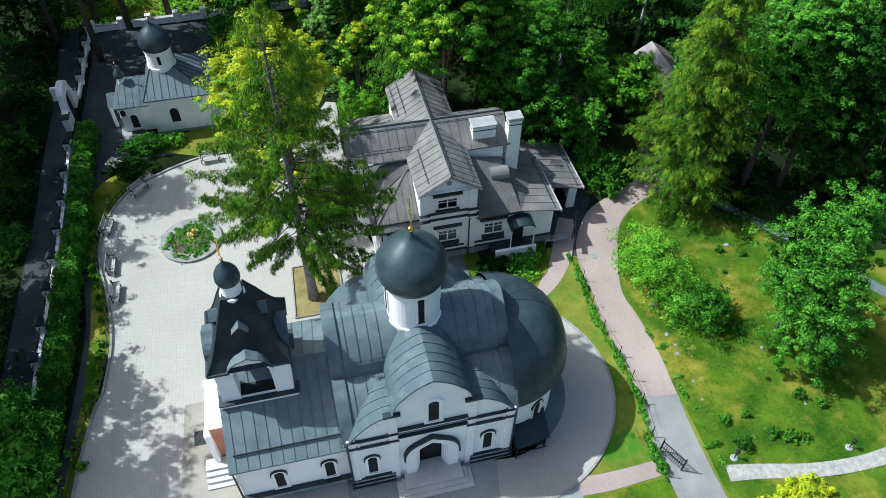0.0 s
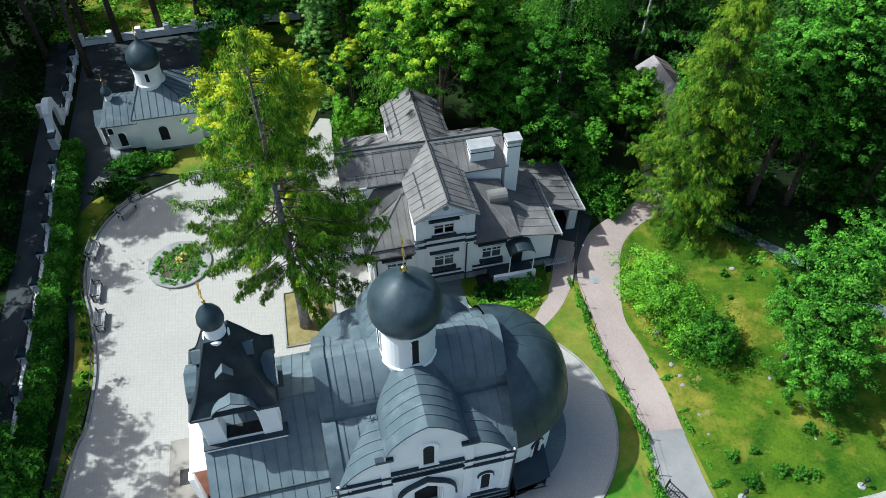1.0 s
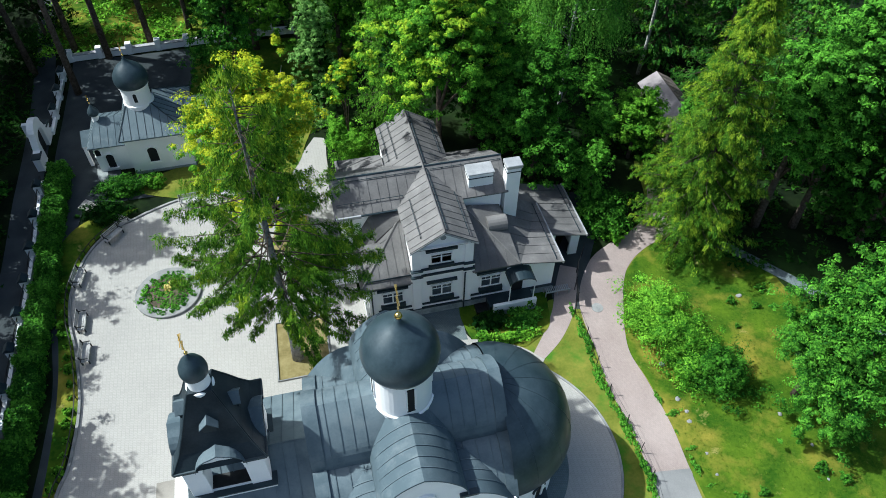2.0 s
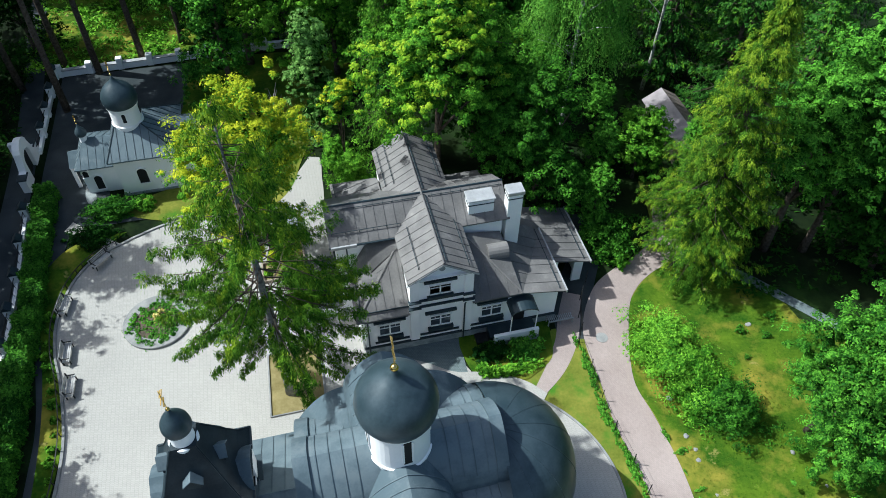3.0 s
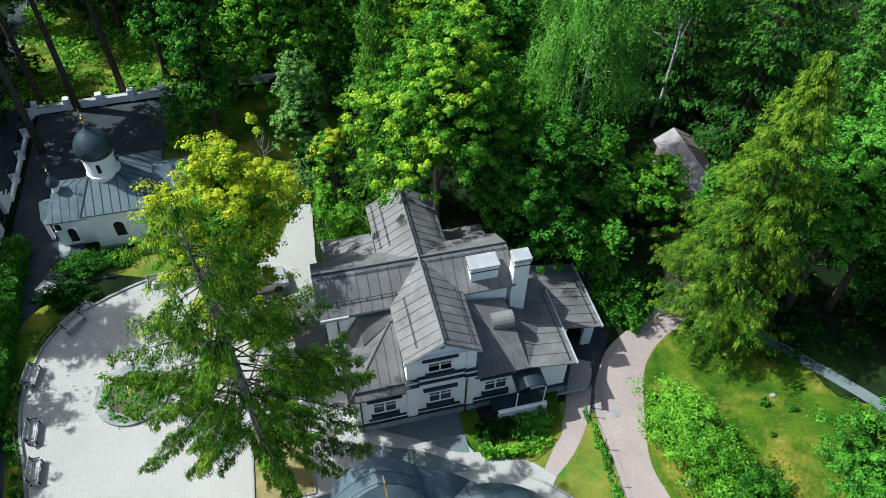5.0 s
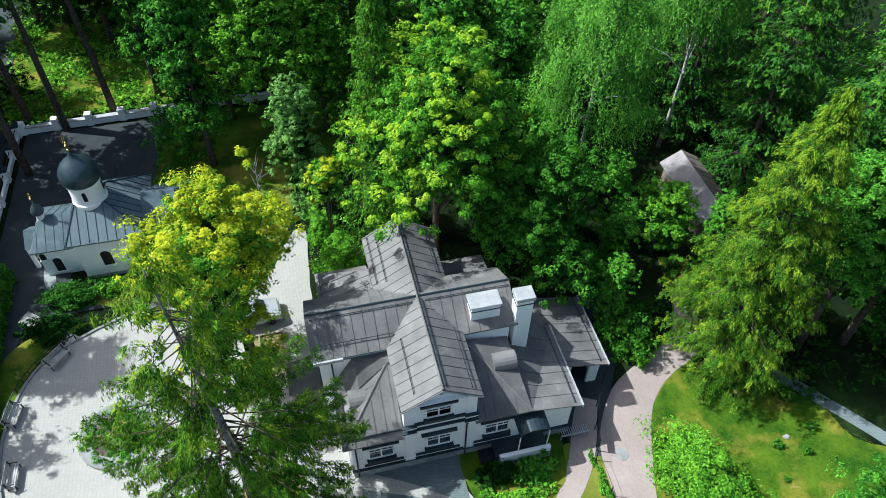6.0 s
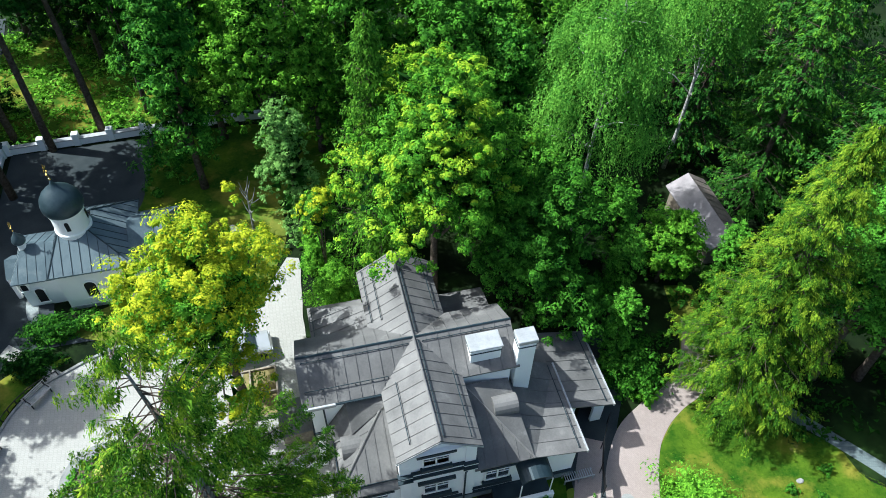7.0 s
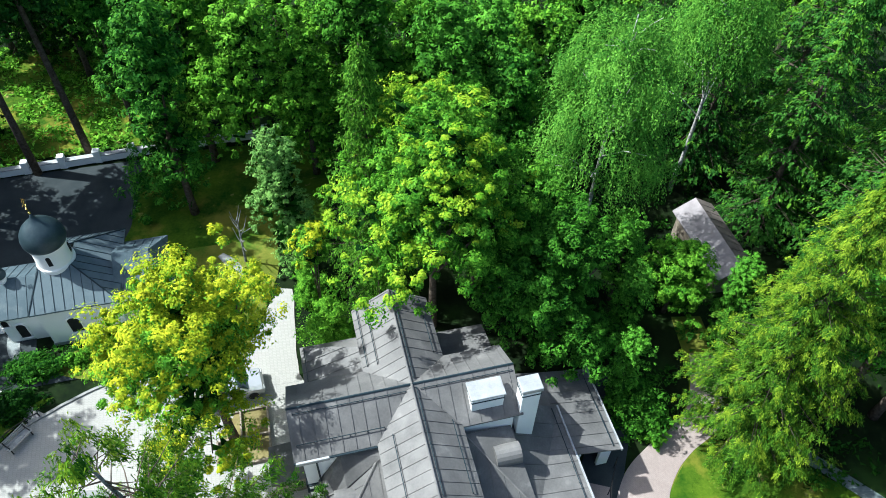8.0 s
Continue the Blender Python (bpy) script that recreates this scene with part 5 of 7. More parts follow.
for a, b in ((10, 55), (60.5, 72.6)):
    part("base_wall", rail(B(), [(-20.0, y) for y in np.arange(a, b, 1.0)], 0.13, -0.1, 0.35), WHITE, fence)
    part("railing", rail(B(), [(-20.0, y) for y in np.arange(a, b, 1.0)], 0.02, 0.85, 0.92), IRON, fence)
for y in np.arange(10.4, 54.6, 0.75):
    z = high(-20, y)
    part("railing_bar", boxed(-20.012, -19.988, y - 0.012, y + 0.012, z + 0.3, z + 0.9), IRON, fence)
# arched gate in the fence
gate = thing("fence_gate", "white plastered arched gate wall in the fence line", "gate", (-20.3, 58, 0.5))
pts = [(55.6, -0.2), (55.6, 1.5), (56.6, 1.75), (57.0, 2.7)] + [(58.2 - 1.25 * math.cos(math.pi * k / 8), 2.7 + 0.9 * math.sin(math.pi * k / 8)) for k in range(1, 8)] + [(59.4, 2.7), (59.9, 1.75), (60.9, 1.5), (60.9, -0.2), (59.1, -0.2), (59.1, 1.9)] + [(58.2 + 0.9 * math.cos(math.pi * k / 8), 1.9 + 0.75 * math.sin(math.pi * k / 8)) for k in range(1, 8)] + [(57.3, 1.9), (57.3, -0.2)]
part("gate_wall", prism(B(), [(-20.6, y, z + 0.55) for y, z in pts], (0.55, 0, 0)), WHITE, gate)
part("wing_wall", boxed(-22.2, -20.6, 60.6, 61.0, 0.3, 2.1, bevel=0.02), WHITE, gate)
part("gate_leaf", boxed(-20.4, -20.34, 57.35, 59.05, 0.7, 2.6), IRON, gate, "dark iron gate leaf")
part("coping", boxed(-20.7, -19.95, 55.5, 56.6, 2.1, 2.22, bevel=0.02), CAPPING, gate)
part("coping", boxed(-20.7, -19.95, 59.9, 61.0, 2.1, 2.22, bevel=0.02), CAPPING, gate)
# north boundary wall
nwall = thing("boundary_wall", "low white boundary wall with square posts", "wall", (-9, 73, 0.8))
part("wall", rail(B(), [(x, 72.3 + 0.04 * (x + 20)) for x in np.arange(-20, 3.6, 1.5)], 0.18, -0.2, 0.62), WHITE, nwall)
part("wall_cap", rail(B(), [(x, 72.3 + 0.04 * (x + 20)) for x in np.arange(-20, 3.6, 1.5)], 0.24, 0.62, 0.70), CHIMNEY_CAP, nwall)
for x in (-19.6, -16.8, -14.0, -11.2, -8.4, -5.6, -2.8, 0, 2.8):
    y = 72.3 + 0.04 * (x + 20)
    part("wall_post", boxed(x - 0.28, x + 0.28, y - 0.28, y + 0.28, high(x, y) - 0.1, high(x, y) + 1.2, bevel=0.03), WHITE, nwall)

# ---- shed in the wood ----
shed = thing("shed", "small shed with a mauve-grey and brown pitched roof among trees", "shed", (35.3, 52, -0.9))
part("wall", boxed(33.9, 36.7, 48.6, 55.2, -1.3, 1.5), WOOD, shed)
for poly, way in (([(33.5, 48.1, 1.45), (35.2, 48.1, 2.5), (35.3, 55.6, 2.5), (33.6, 55.6, 1.45)], (1, 0)), ([(35.2, 48.1, 2.5), (36.95, 48.1, 1.45), (37.05, 55.6, 1.45), (35.3, 55.6, 2.5)], (1, 0))):
    skin = ROOF_MAUVE if poly[0][0] < 34 else SLATE
    slab("roof", poly, skin, shed, 0.1)
    if skin == SLATE:
        seams(poly, way, 0.8, shed, SLATE)
part("gable", prism(B(), [(33.9, 48.6, 1.5), (36.7, 48.6, 1.5), (35.3, 48.6, 2.4)], (0, 0.1, 0)), WHITE, shed)

# ---- planter, benches, fences, car ----
planter = thing("round_flower_bed", "round planted bed with a low stone rim in the courtyard", "flower bed", (-10.1, 40.5, 0))
part("rim", lathe(B(), [(2.22, -0.05), (2.35, -0.05), (2.35, 0.2), (2.31, 0.23), (2.22, 0.22)], -10.0, 40.45, 48), KERB, planter)
part("soil", lathe(B(), [(2.22, 0.17), (1.9, 0.2), (1.2, 0.24), (0.5, 0.26), (0.05, 0.26)], -10.0, 40.45, 36), EARTH, planter)

bench = thing("park_bench", "pale weathered slatted park bench with iron ends beside the kerb", "bench", group="courtyard benches")
for k in range(4):
    part("seat_slat", boxed(-0.85, 0.85, -0.22 + 0.12 * k, -0.12 + 0.12 * k, 0.43, 0.47, bevel=0.006), PALE_WOOD, bench)
for k in range(3):
    part("back_slat", boxed(-0.85, 0.85, 0.27 + 0.03 * k, 0.30 + 0.03 * k, 0.55 + 0.13 * k, 0.65 + 0.13 * k, bevel=0.006), PALE_WOOD, bench)
for x in (-0.72, 0.72):
    part("leg", boxed(x - 0.03, x + 0.03, -0.22, -0.16, 0, 0.43), IRON, bench)
    part("leg", boxed(x - 0.03, x + 0.03, 0.24, 0.32, 0, 0.92), IRON, bench)
    part("armrest", boxed(x - 0.03, x + 0.03, -0.24, 0.28, 0.62, 0.67), IRON, bench)
spots = [(-15.25, 36.1, 90), (-15.75, 38.9, 90), (-16.35, 43.2, 80), (-14.1, 46.9, 48), (-8.3, 49.2, 3), (-5.4, 49.4, 0)]
for i, (x, y, r) in enumerate(spots):
    m = pose(x, y, high(x, y) + 0.03, 0, 0, r)
    if i:
        copy_thing(bench, m)
    else:
        bench.matrix_basis = m

# low railing behind the courtyard kerb
low_rail = thing("courtyard_railing", "low dark iron railing along the courtyard kerb", "railing", (-16, 38, 0))
line = [(x - 0.18, y) for x, y in kerb_line if 20 < y < 48.5]
part("top_rail", rail(B(), line, 0.025, 0.52, 0.57), IRON, low_rail)
for i, (x, y) in enumerate(line):
    if i % 2 == 0:
        z = high(x, y)
        part("rail_post", boxed(x - 0.025, x + 0.025, y - 0.025, y + 0.025, z - 0.05, z + 0.55), IRON, low_rail)

def path_west(y):
    """The brick path's western edge, where its fence stands."""
    return 17.55 + 0.75 * step(14, 20, y) - 0.15 * step(22, 26, y) + 0.35 * step(26, 31, y)


# slim fence posts on the path's edge
post = thing("fence_post", "slim leaning dark metal fence post beside the path", "post", group="path fence posts")
part("rod", tube(B(), [(0, 0, -0.1), (0.05, 0.06, 1.25)], 0.03, 6), IRON, post)
for i, y in enumerate((13.9, 16.5, 18.8, 20.6, 22.6, 25.0, 27.3, 29.7, 32.0)):
    x = path_west(y)
    m = pose(x, y, high(x, y), 0, 0, 25 * (i % 3))
    if i:
        copy_thing(post, m)
    else:
        post.matrix_basis = m
wire = thing("wire_fence", "thin wire strung between the path's posts", "fence", (18.2, 22, 0.5))
for z in (0.5, 1.0):
    part("wire", rail(B(), [(path_west(y) + 0.05, y) for y in np.arange(13.9, 32.2, 1.3)], 0.006, z, z + 0.012), IRON, wire)
garden_gate = thing("iron_gate", "black wrought iron garden gate standing open", "gate", (18.2, 15.0, 0.5))
GATE = Matrix.Translation((17.95, 15.5, 0.45)) @ Matrix.Rotation(radians(-63), 4, "Z")
for k in range(12):
    part("gate_bar", boxed(0.14 * k + 0.02, 0.14 * k + 0.045, -0.012, 0.012, 0.12, 1.5, m=GATE), IRON, garden_gate)
for z in (0.15, 0.78, 1.4):
    part("gate_rail", boxed(0, 1.6, -0.022, 0.022, z, z + 0.05, m=GATE), IRON, garden_gate)
for x in (-0.06, 1.6):
    part("gate_post", boxed(x, x + 0.07, -0.035, 0.035, -0.05, 1.65, m=GATE), IRON, garden_gate)
rack = thing("bike_rack", "grey slatted metal rack outside the white house", "rack", (17.7, 33.9, 0))
for k in range(13):
    x = 16.9 + 0.14 * k
    part("slat", boxed(x - 0.02, x + 0.02, 33.75, 34.25, 0.55, 0.6), CHIMNEY_CAP, rack)
for x in (16.85, 17.75, 18.65):
    part("leg", boxed(x - 0.03, x + 0.03, 33.75, 33.82, -0.05, 0.55), CHIMNEY_CAP, rack)
    part("leg", boxed(x - 0.03, x + 0.03, 34.18, 34.25, -0.05, 0.55), CHIMNEY_CAP, rack)
part("front_rail", boxed(16.8, 18.7, 33.73, 33.78, 0.5, 0.62), CHIMNEY_CAP, rack)
tagged(part("manhole_cover", lathe(B(), [(0.42, -0.05), (0.42, 0.075), (0.05, 0.085)], 20.2, 32.0, 24), KERB), "round grey manhole cover in the brick path", "manhole cover").location.z = high(20.2, 32)
side_fence = thing("yard_fence", "dark metal mesh fence beside the asphalt strip", "fence", (19.6, 36, 0))
for k, (x, y) in enumerate(((18.8, 32.6), (19.2, 34.0), (19.9, 35.5), (20.9, 37.0))):
    part("post", tube(B(), [(x, y, -0.4), (x, y, 1.5)], 0.035, 6), IRON, side_fence)
part("mesh_panel", rail(B(), [(18.8, 32.6), (19.2, 34.0), (19.9, 35.5), (20.9, 37.0)], 0.012, 0.9, 1.45), IRON, side_fence)

garden_wall = thing("garden_wall", "low white garden wall beside the house", "wall", (1.8, 38.6, 0))
part("wall", boxed(0.4, 3.0, 38.4, 38.75, -0.05, 0.8, bevel=0.02), WHITE, garden_wall)
part("coping", boxed(0.3, 3.0, 38.3, 38.85, 0.8, 0.9, bevel=0.02), KERB, garden_wall)
plot = thing("plot_border", "dark timber border round the garden plots", "border", (-0.8, 44.2, 0))
for a in ((-2.5, 0.75, 42.3, 42.42), (-2.5, 0.75, 44.1, 44.2), (-1.5, 0.75, 45.95, 46.07)):
    part("board", boxed(*a, -0.05, 0.28), WOOD, plot)
for a in ((-2.5, -2.38, 42.3, 44.2), (0.68, 0.8, 42.3, 46.05), (-1.0, -0.9, 42.4, 46.0)):
    part("board", boxed(*a, -0.05, 0.3), WOOD, plot)
store = thing("wooden_store", "small grey wooden garden store near the house", "shed", (1.8, 41.4, 0))
part("body", boxed(0.9, 2.7, 40.0, 42.2, -0.05, 1.5, bevel=0.02), WOOD, store)
part("roof", prism(B(), [(0.75, 39.85, 1.5), (2.85, 39.85, 1.75), (2.85, 42.35, 1.75), (0.75, 42.35, 1.5)], (0, 0, 0.08)), ROOF_GREY, store)


def make_car():
    car = thing("parked_car", "silver hatchback parked on the pale drive", "car")
    prof = [(-2.05, 0.35), (-2.1, 0.62), (-1.95, 0.82), (-1.1, 0.95), (-0.45, 1.42), (0.95, 1.46), (1.7, 1.02), (2.0, 0.9), (2.05, 0.4)]
    bm = B()
    rows = []
    for y, s, dz in ((-0.86, 0.96, 0), (-0.80, 1.0, 0), (-0.55, 1.0, 0.03), (0.55, 1.0, 0.03), (0.80, 1.0, 0), (0.86, 0.96, 0)):
        rows.append([bm.verts.new((x * s, y * (0.84 if z > 1.2 else 1.0), z + (dz if z > 0.7 else 0))) for x, z in prof])
    for p, q in zip(rows, rows[1:]):
        for i in range(len(prof) - 1):
            bm.faces.new((p[i], p[i + 1], q[i + 1], q[i]))
        bm.faces.new((p[-1], p[0], q[0], q[-1]))
    bm.faces.new(rows[0])
    bm.faces.new(rows[-1])
    part("body", bm, CAR_PAINT, car, smooth=False)
    part("windscreen", prism(B(), [(-1.08, -0.66, 1.0), (-0.5, -0.6, 1.42), (-0.5, 0.6, 1.42), (-1.08, 0.66, 1.0)], (-0.03, 0, 0.03)), GLASS, car)
    part("rear_window", prism(B(), [(1.0, -0.6, 1.44), (1.66, -0.62, 1.06), (1.66, 0.62, 1.06), (1.0, 0.6, 1.44)], (0.03, 0, 0.03)), GLASS, car)
    for s in (-1, 1):
        part("side_window", prism(B(), [(-0.95, s * 0.85, 1.0), (-0.42, s * 0.75, 1.36), (0.9, s * 0.75, 1.38), (1.35, s * 0.85, 1.02)], (0, s * 0.02, 0)), GLASS, car)
        part("headlight", boxed(-2.08, -1.9, s * 0.66 - 0.17, s * 0.66 + 0.17, 0.62, 0.76, bevel=0.02), CHIMNEY_CAP, car)
        for x in (-1.3, 1.25):
            wheel = part("wheel", lathe(B(), [(0.2, -0.1), (0.32, -0.1), (0.32, 0.1), (0.2, 0.1)], 0, 0, 20), RUBBER, car)
            wheel.matrix_basis = pose(x, s * 0.8, 0.32, 90, 0, 0)
            rim = part("rim", lathe(B(), [(0.02, -0.09), (0.2, -0.09), (0.2, 0.09), (0.02, 0.09)], 0, 0, 14), CHIMNEY_CAP, wheel)
            rim.matrix_parent_inverse = Matrix()
    return car


car = make_car()
car.matrix_basis = pose(-1.35, 47.45, 0.06 + high(-1.3, 47.4), 0, 0, 186)


# ---- plants ----
def cards(pts, nrm, size, rng, aspect=1.0, along=None, bend=0.25, corners=3):
    """Leaf blades: one folded blade of three or four corners for each point."""
    n = len(pts)
    nrm = nrm / np.maximum(1e-6, np.linalg.norm(nrm, axis=1, keepdims=True))
    ref = rng.normal(size=(n, 3)) if along is None else along
    u = np.cross(nrm, ref)
    u /= np.maximum(1e-6, np.linalg.norm(u, axis=1, keepdims=True))
    v = np.cross(u, nrm)
    s = (size * rng.uniform(0.6, 1.3, n))[:, None]
    a = pts - v * s * aspect
    c = pts + v * s * aspect - nrm * s * bend
    b = pts + u * s * 0.62 - nrm * s * bend * 0.6
    d = pts - u * s * 0.62 - nrm * s * bend * 0.6
    if corners == 3:
        return np.stack([a, c + (b - pts), c + (d - pts)], 1).reshape(-1, 3)
    return np.stack([a, b, c, d], 1).reshape(-1, 3)


def leaf_mesh(name, verts, material, parent, label="", corners=3):
    n = len(verts) // corners
    me = bpy.data.meshes.new(name)
    me.vertices.add(n * corners)
    me.vertices.foreach_set("co", verts.astype(np.float32).ravel())
    me.loops.add(n * corners)
    me.loops.foreach_set("vertex_index", np.arange(n * corners, dtype=np.int32))
    me.polygons.add(n)
    me.polygons.foreach_set("loop_start", np.arange(0, n * corners, corners, dtype=np.int32))
    me.update(calc_edges=True)
    me.materials.append(material)
    ob = new(name, me)
    if parent:
        ob.parent = parent
        ob.matrix_parent_inverse = placed(parent).inverted()
    if label:
        ob["label"] = label
    return ob


def ball(rng, n):
    d = rng.normal(size=(n, 3))
    return d / np.linalg.norm(d, axis=1, keepdims=True)


def crown_points(rng, radius, low, top, clumps, leaves, clump_r, fill=0.7, lump=0.3, shape=1.0, lobes=13):
    """Leaf places, directions and heights within their sprays, for a crown of several uneven lobes between two heights."""
    mid, half = low + (top - low) * 0.45, (top - low) * 0.55
    d = ball(rng, lobes)
    d[:, 2] = np.where(d[:, 2] < -0.45, -d[:, 2], d[:, 2])
    d[0] = (0.1, 0.05, 1.0)
    size = rng.uniform(0.36 - 0.3 * lump, 0.44 + 0.2 * lump, lobes)
    out = rng.uniform(0.5, 0.74, lobes) + rng.uniform(-0.4, 0.4, lobes) * lump
    taper = 1.0 - 0.45 * shape * np.clip(d[:, 2], 0, 1) ** 2
    L = np.stack([d[:, 0] * out * radius * taper, d[:, 1] * out * radius * taper, mid + d[:, 2] * out * half], 1)
    L = np.concatenate([L, [(0, 0, mid)]])
    size = np.concatenate([size, [0.5]])
    share = rng.choice(len(L), clumps, p=size ** 2 / np.sum(size ** 2))
    e = ball(rng, clumps)
    e[:, 2] = np.where(e[:, 2] < -0.35, -e[:, 2], e[:, 2])
    r = (size[share] * rng.uniform(fill, 1.08, clumps))[:, None]
    flat = np.array((radius, radius, min(half, radius * 1.25)))
    c = L[share] + e * r * flat
    wide = np.percentile(np.hypot(c[:, 0], c[:, 1]), 96)
    c[:, :2] *= (radius - clump_r * 0.6) / wide
    z0, z1 = np.percentile(c[:, 2], (1, 99))
    c[:, 2] = low + (c[:, 2] - z0) / (z1 - z0) * (top - clump_r * 0.4 - low)
    P, N, T = [], [], []
    for k in range(clumps):
        # a spray: three to five small leaf caps that lean outwards, hollow beneath
        m = int(rng.integers(3, 6))
        hub = rng.normal(size=(m, 3)) * np.array((0.72, 0.72, 0.38))
        hub[:, 2] -= 0.28 * np.hypot(hub[:, 0], hub[:, 1])
        pick = rng.integers(0, m, leaves)
        cr = clump_r * rng.uniform(0.6, 1.3)
        q = ball(rng, leaves)
        q[:, 2] = np.abs(q[:, 2]) * 1.1 - 0.22
        q += e[k] * 0.22
        cap = rng.uniform(0.34, 0.86, (m, 1)) * rng.uniform(0.7, 1.3, (m, 3))
        small = q * cap[pick] * np.array((1.0, 1.0, 0.7)) * rng.uniform(0.4, 1.08, (leaves, 1))
        P.append(c[k] + (hub[pick] + small) * cr)
        T.append(q[:, 2] + 0.5 * hub[pick, 2])
        N.append(q * 1.2 + np.array((0, 0, 0.4)) + e[k] * 0.3 + rng.normal(size=(leaves, 3)) * 0.2)
    return np.concatenate(P), np.concatenate(N), c, np.concatenate(T)


def broad_tree(name, label, seed, radius, low, top, clumps, leaves, clump_r, leaf, leaf_size, bark=None, trunk_r=0.28, lean=(0, 0), fill=0.7, group="", shape=1.0, limbs=7, lump=0.3, lobes=13, corners=3, young=None, share=0.35, inner=0):
    """A broadleaf tree: trunk, limbs, a crown of clumps, dark inner leaves for its shade, and young leaves on the
    sunlit tops.
    """
    rng = np.random.default_rng(seed)
    tree = thing(name, label, "tree", group=group)
    bark = bark or BARK
    P, N, C, T = crown_points(rng, radius, low, top, clumps, leaves, clump_r, fill=fill, shape=shape, lump=lump, lobes=lobes)
    path = [(lean[0] * t * t, lean[1] * t * t, -0.3 + t * (low + (top - low) * 0.7 + 0.3)) for t in (0, 0.15, 0.35, 0.6, 0.8, 1.0)]
    part("trunk", tube(B(), path, [trunk_r * 1.35, trunk_r, trunk_r * 0.85, trunk_r * 0.6, trunk_r * 0.4, trunk_r * 0.15], 9), bark, tree, smooth=True)
    for k in range(limbs):
        tgt = C[rng.integers(len(C))]
        base = Vector(path[2 + k % 3])
        mid = base.lerp(Vector(tgt), 0.5) + Vector((0, 0, 0.6))
        part("limb", tube(B(), [base, mid, tgt], [trunk_r * 0.45, trunk_r * 0.28, 0.03], 6), bark, tree, smooth=True)
    # Dark inner leaves paint the shade between the crown's clumps.
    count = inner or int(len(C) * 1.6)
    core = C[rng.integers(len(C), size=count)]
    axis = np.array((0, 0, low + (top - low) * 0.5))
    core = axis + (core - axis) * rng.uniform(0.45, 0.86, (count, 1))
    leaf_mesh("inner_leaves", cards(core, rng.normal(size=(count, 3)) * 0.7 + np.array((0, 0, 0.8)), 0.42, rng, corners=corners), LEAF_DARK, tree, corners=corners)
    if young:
        # Young growth, weighted to tops and sunward west to put sunlight in colour.
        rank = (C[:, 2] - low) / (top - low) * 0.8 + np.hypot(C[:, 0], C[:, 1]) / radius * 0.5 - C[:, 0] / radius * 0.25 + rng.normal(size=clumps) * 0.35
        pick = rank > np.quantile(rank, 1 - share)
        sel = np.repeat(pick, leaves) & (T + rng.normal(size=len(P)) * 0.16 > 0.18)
        leaf_mesh("young_leaves", cards(P[sel], N[sel], leaf_size, rng, corners=corners), young, tree, "yellow young leaves weighted to the sunlit tops and west side", corners)
        P, N = P[~sel], N[~sel]
    leaf_mesh("crown", cards(P, N, leaf_size, rng, corners=corners), leaf, tree, corners=corners)
    return tree


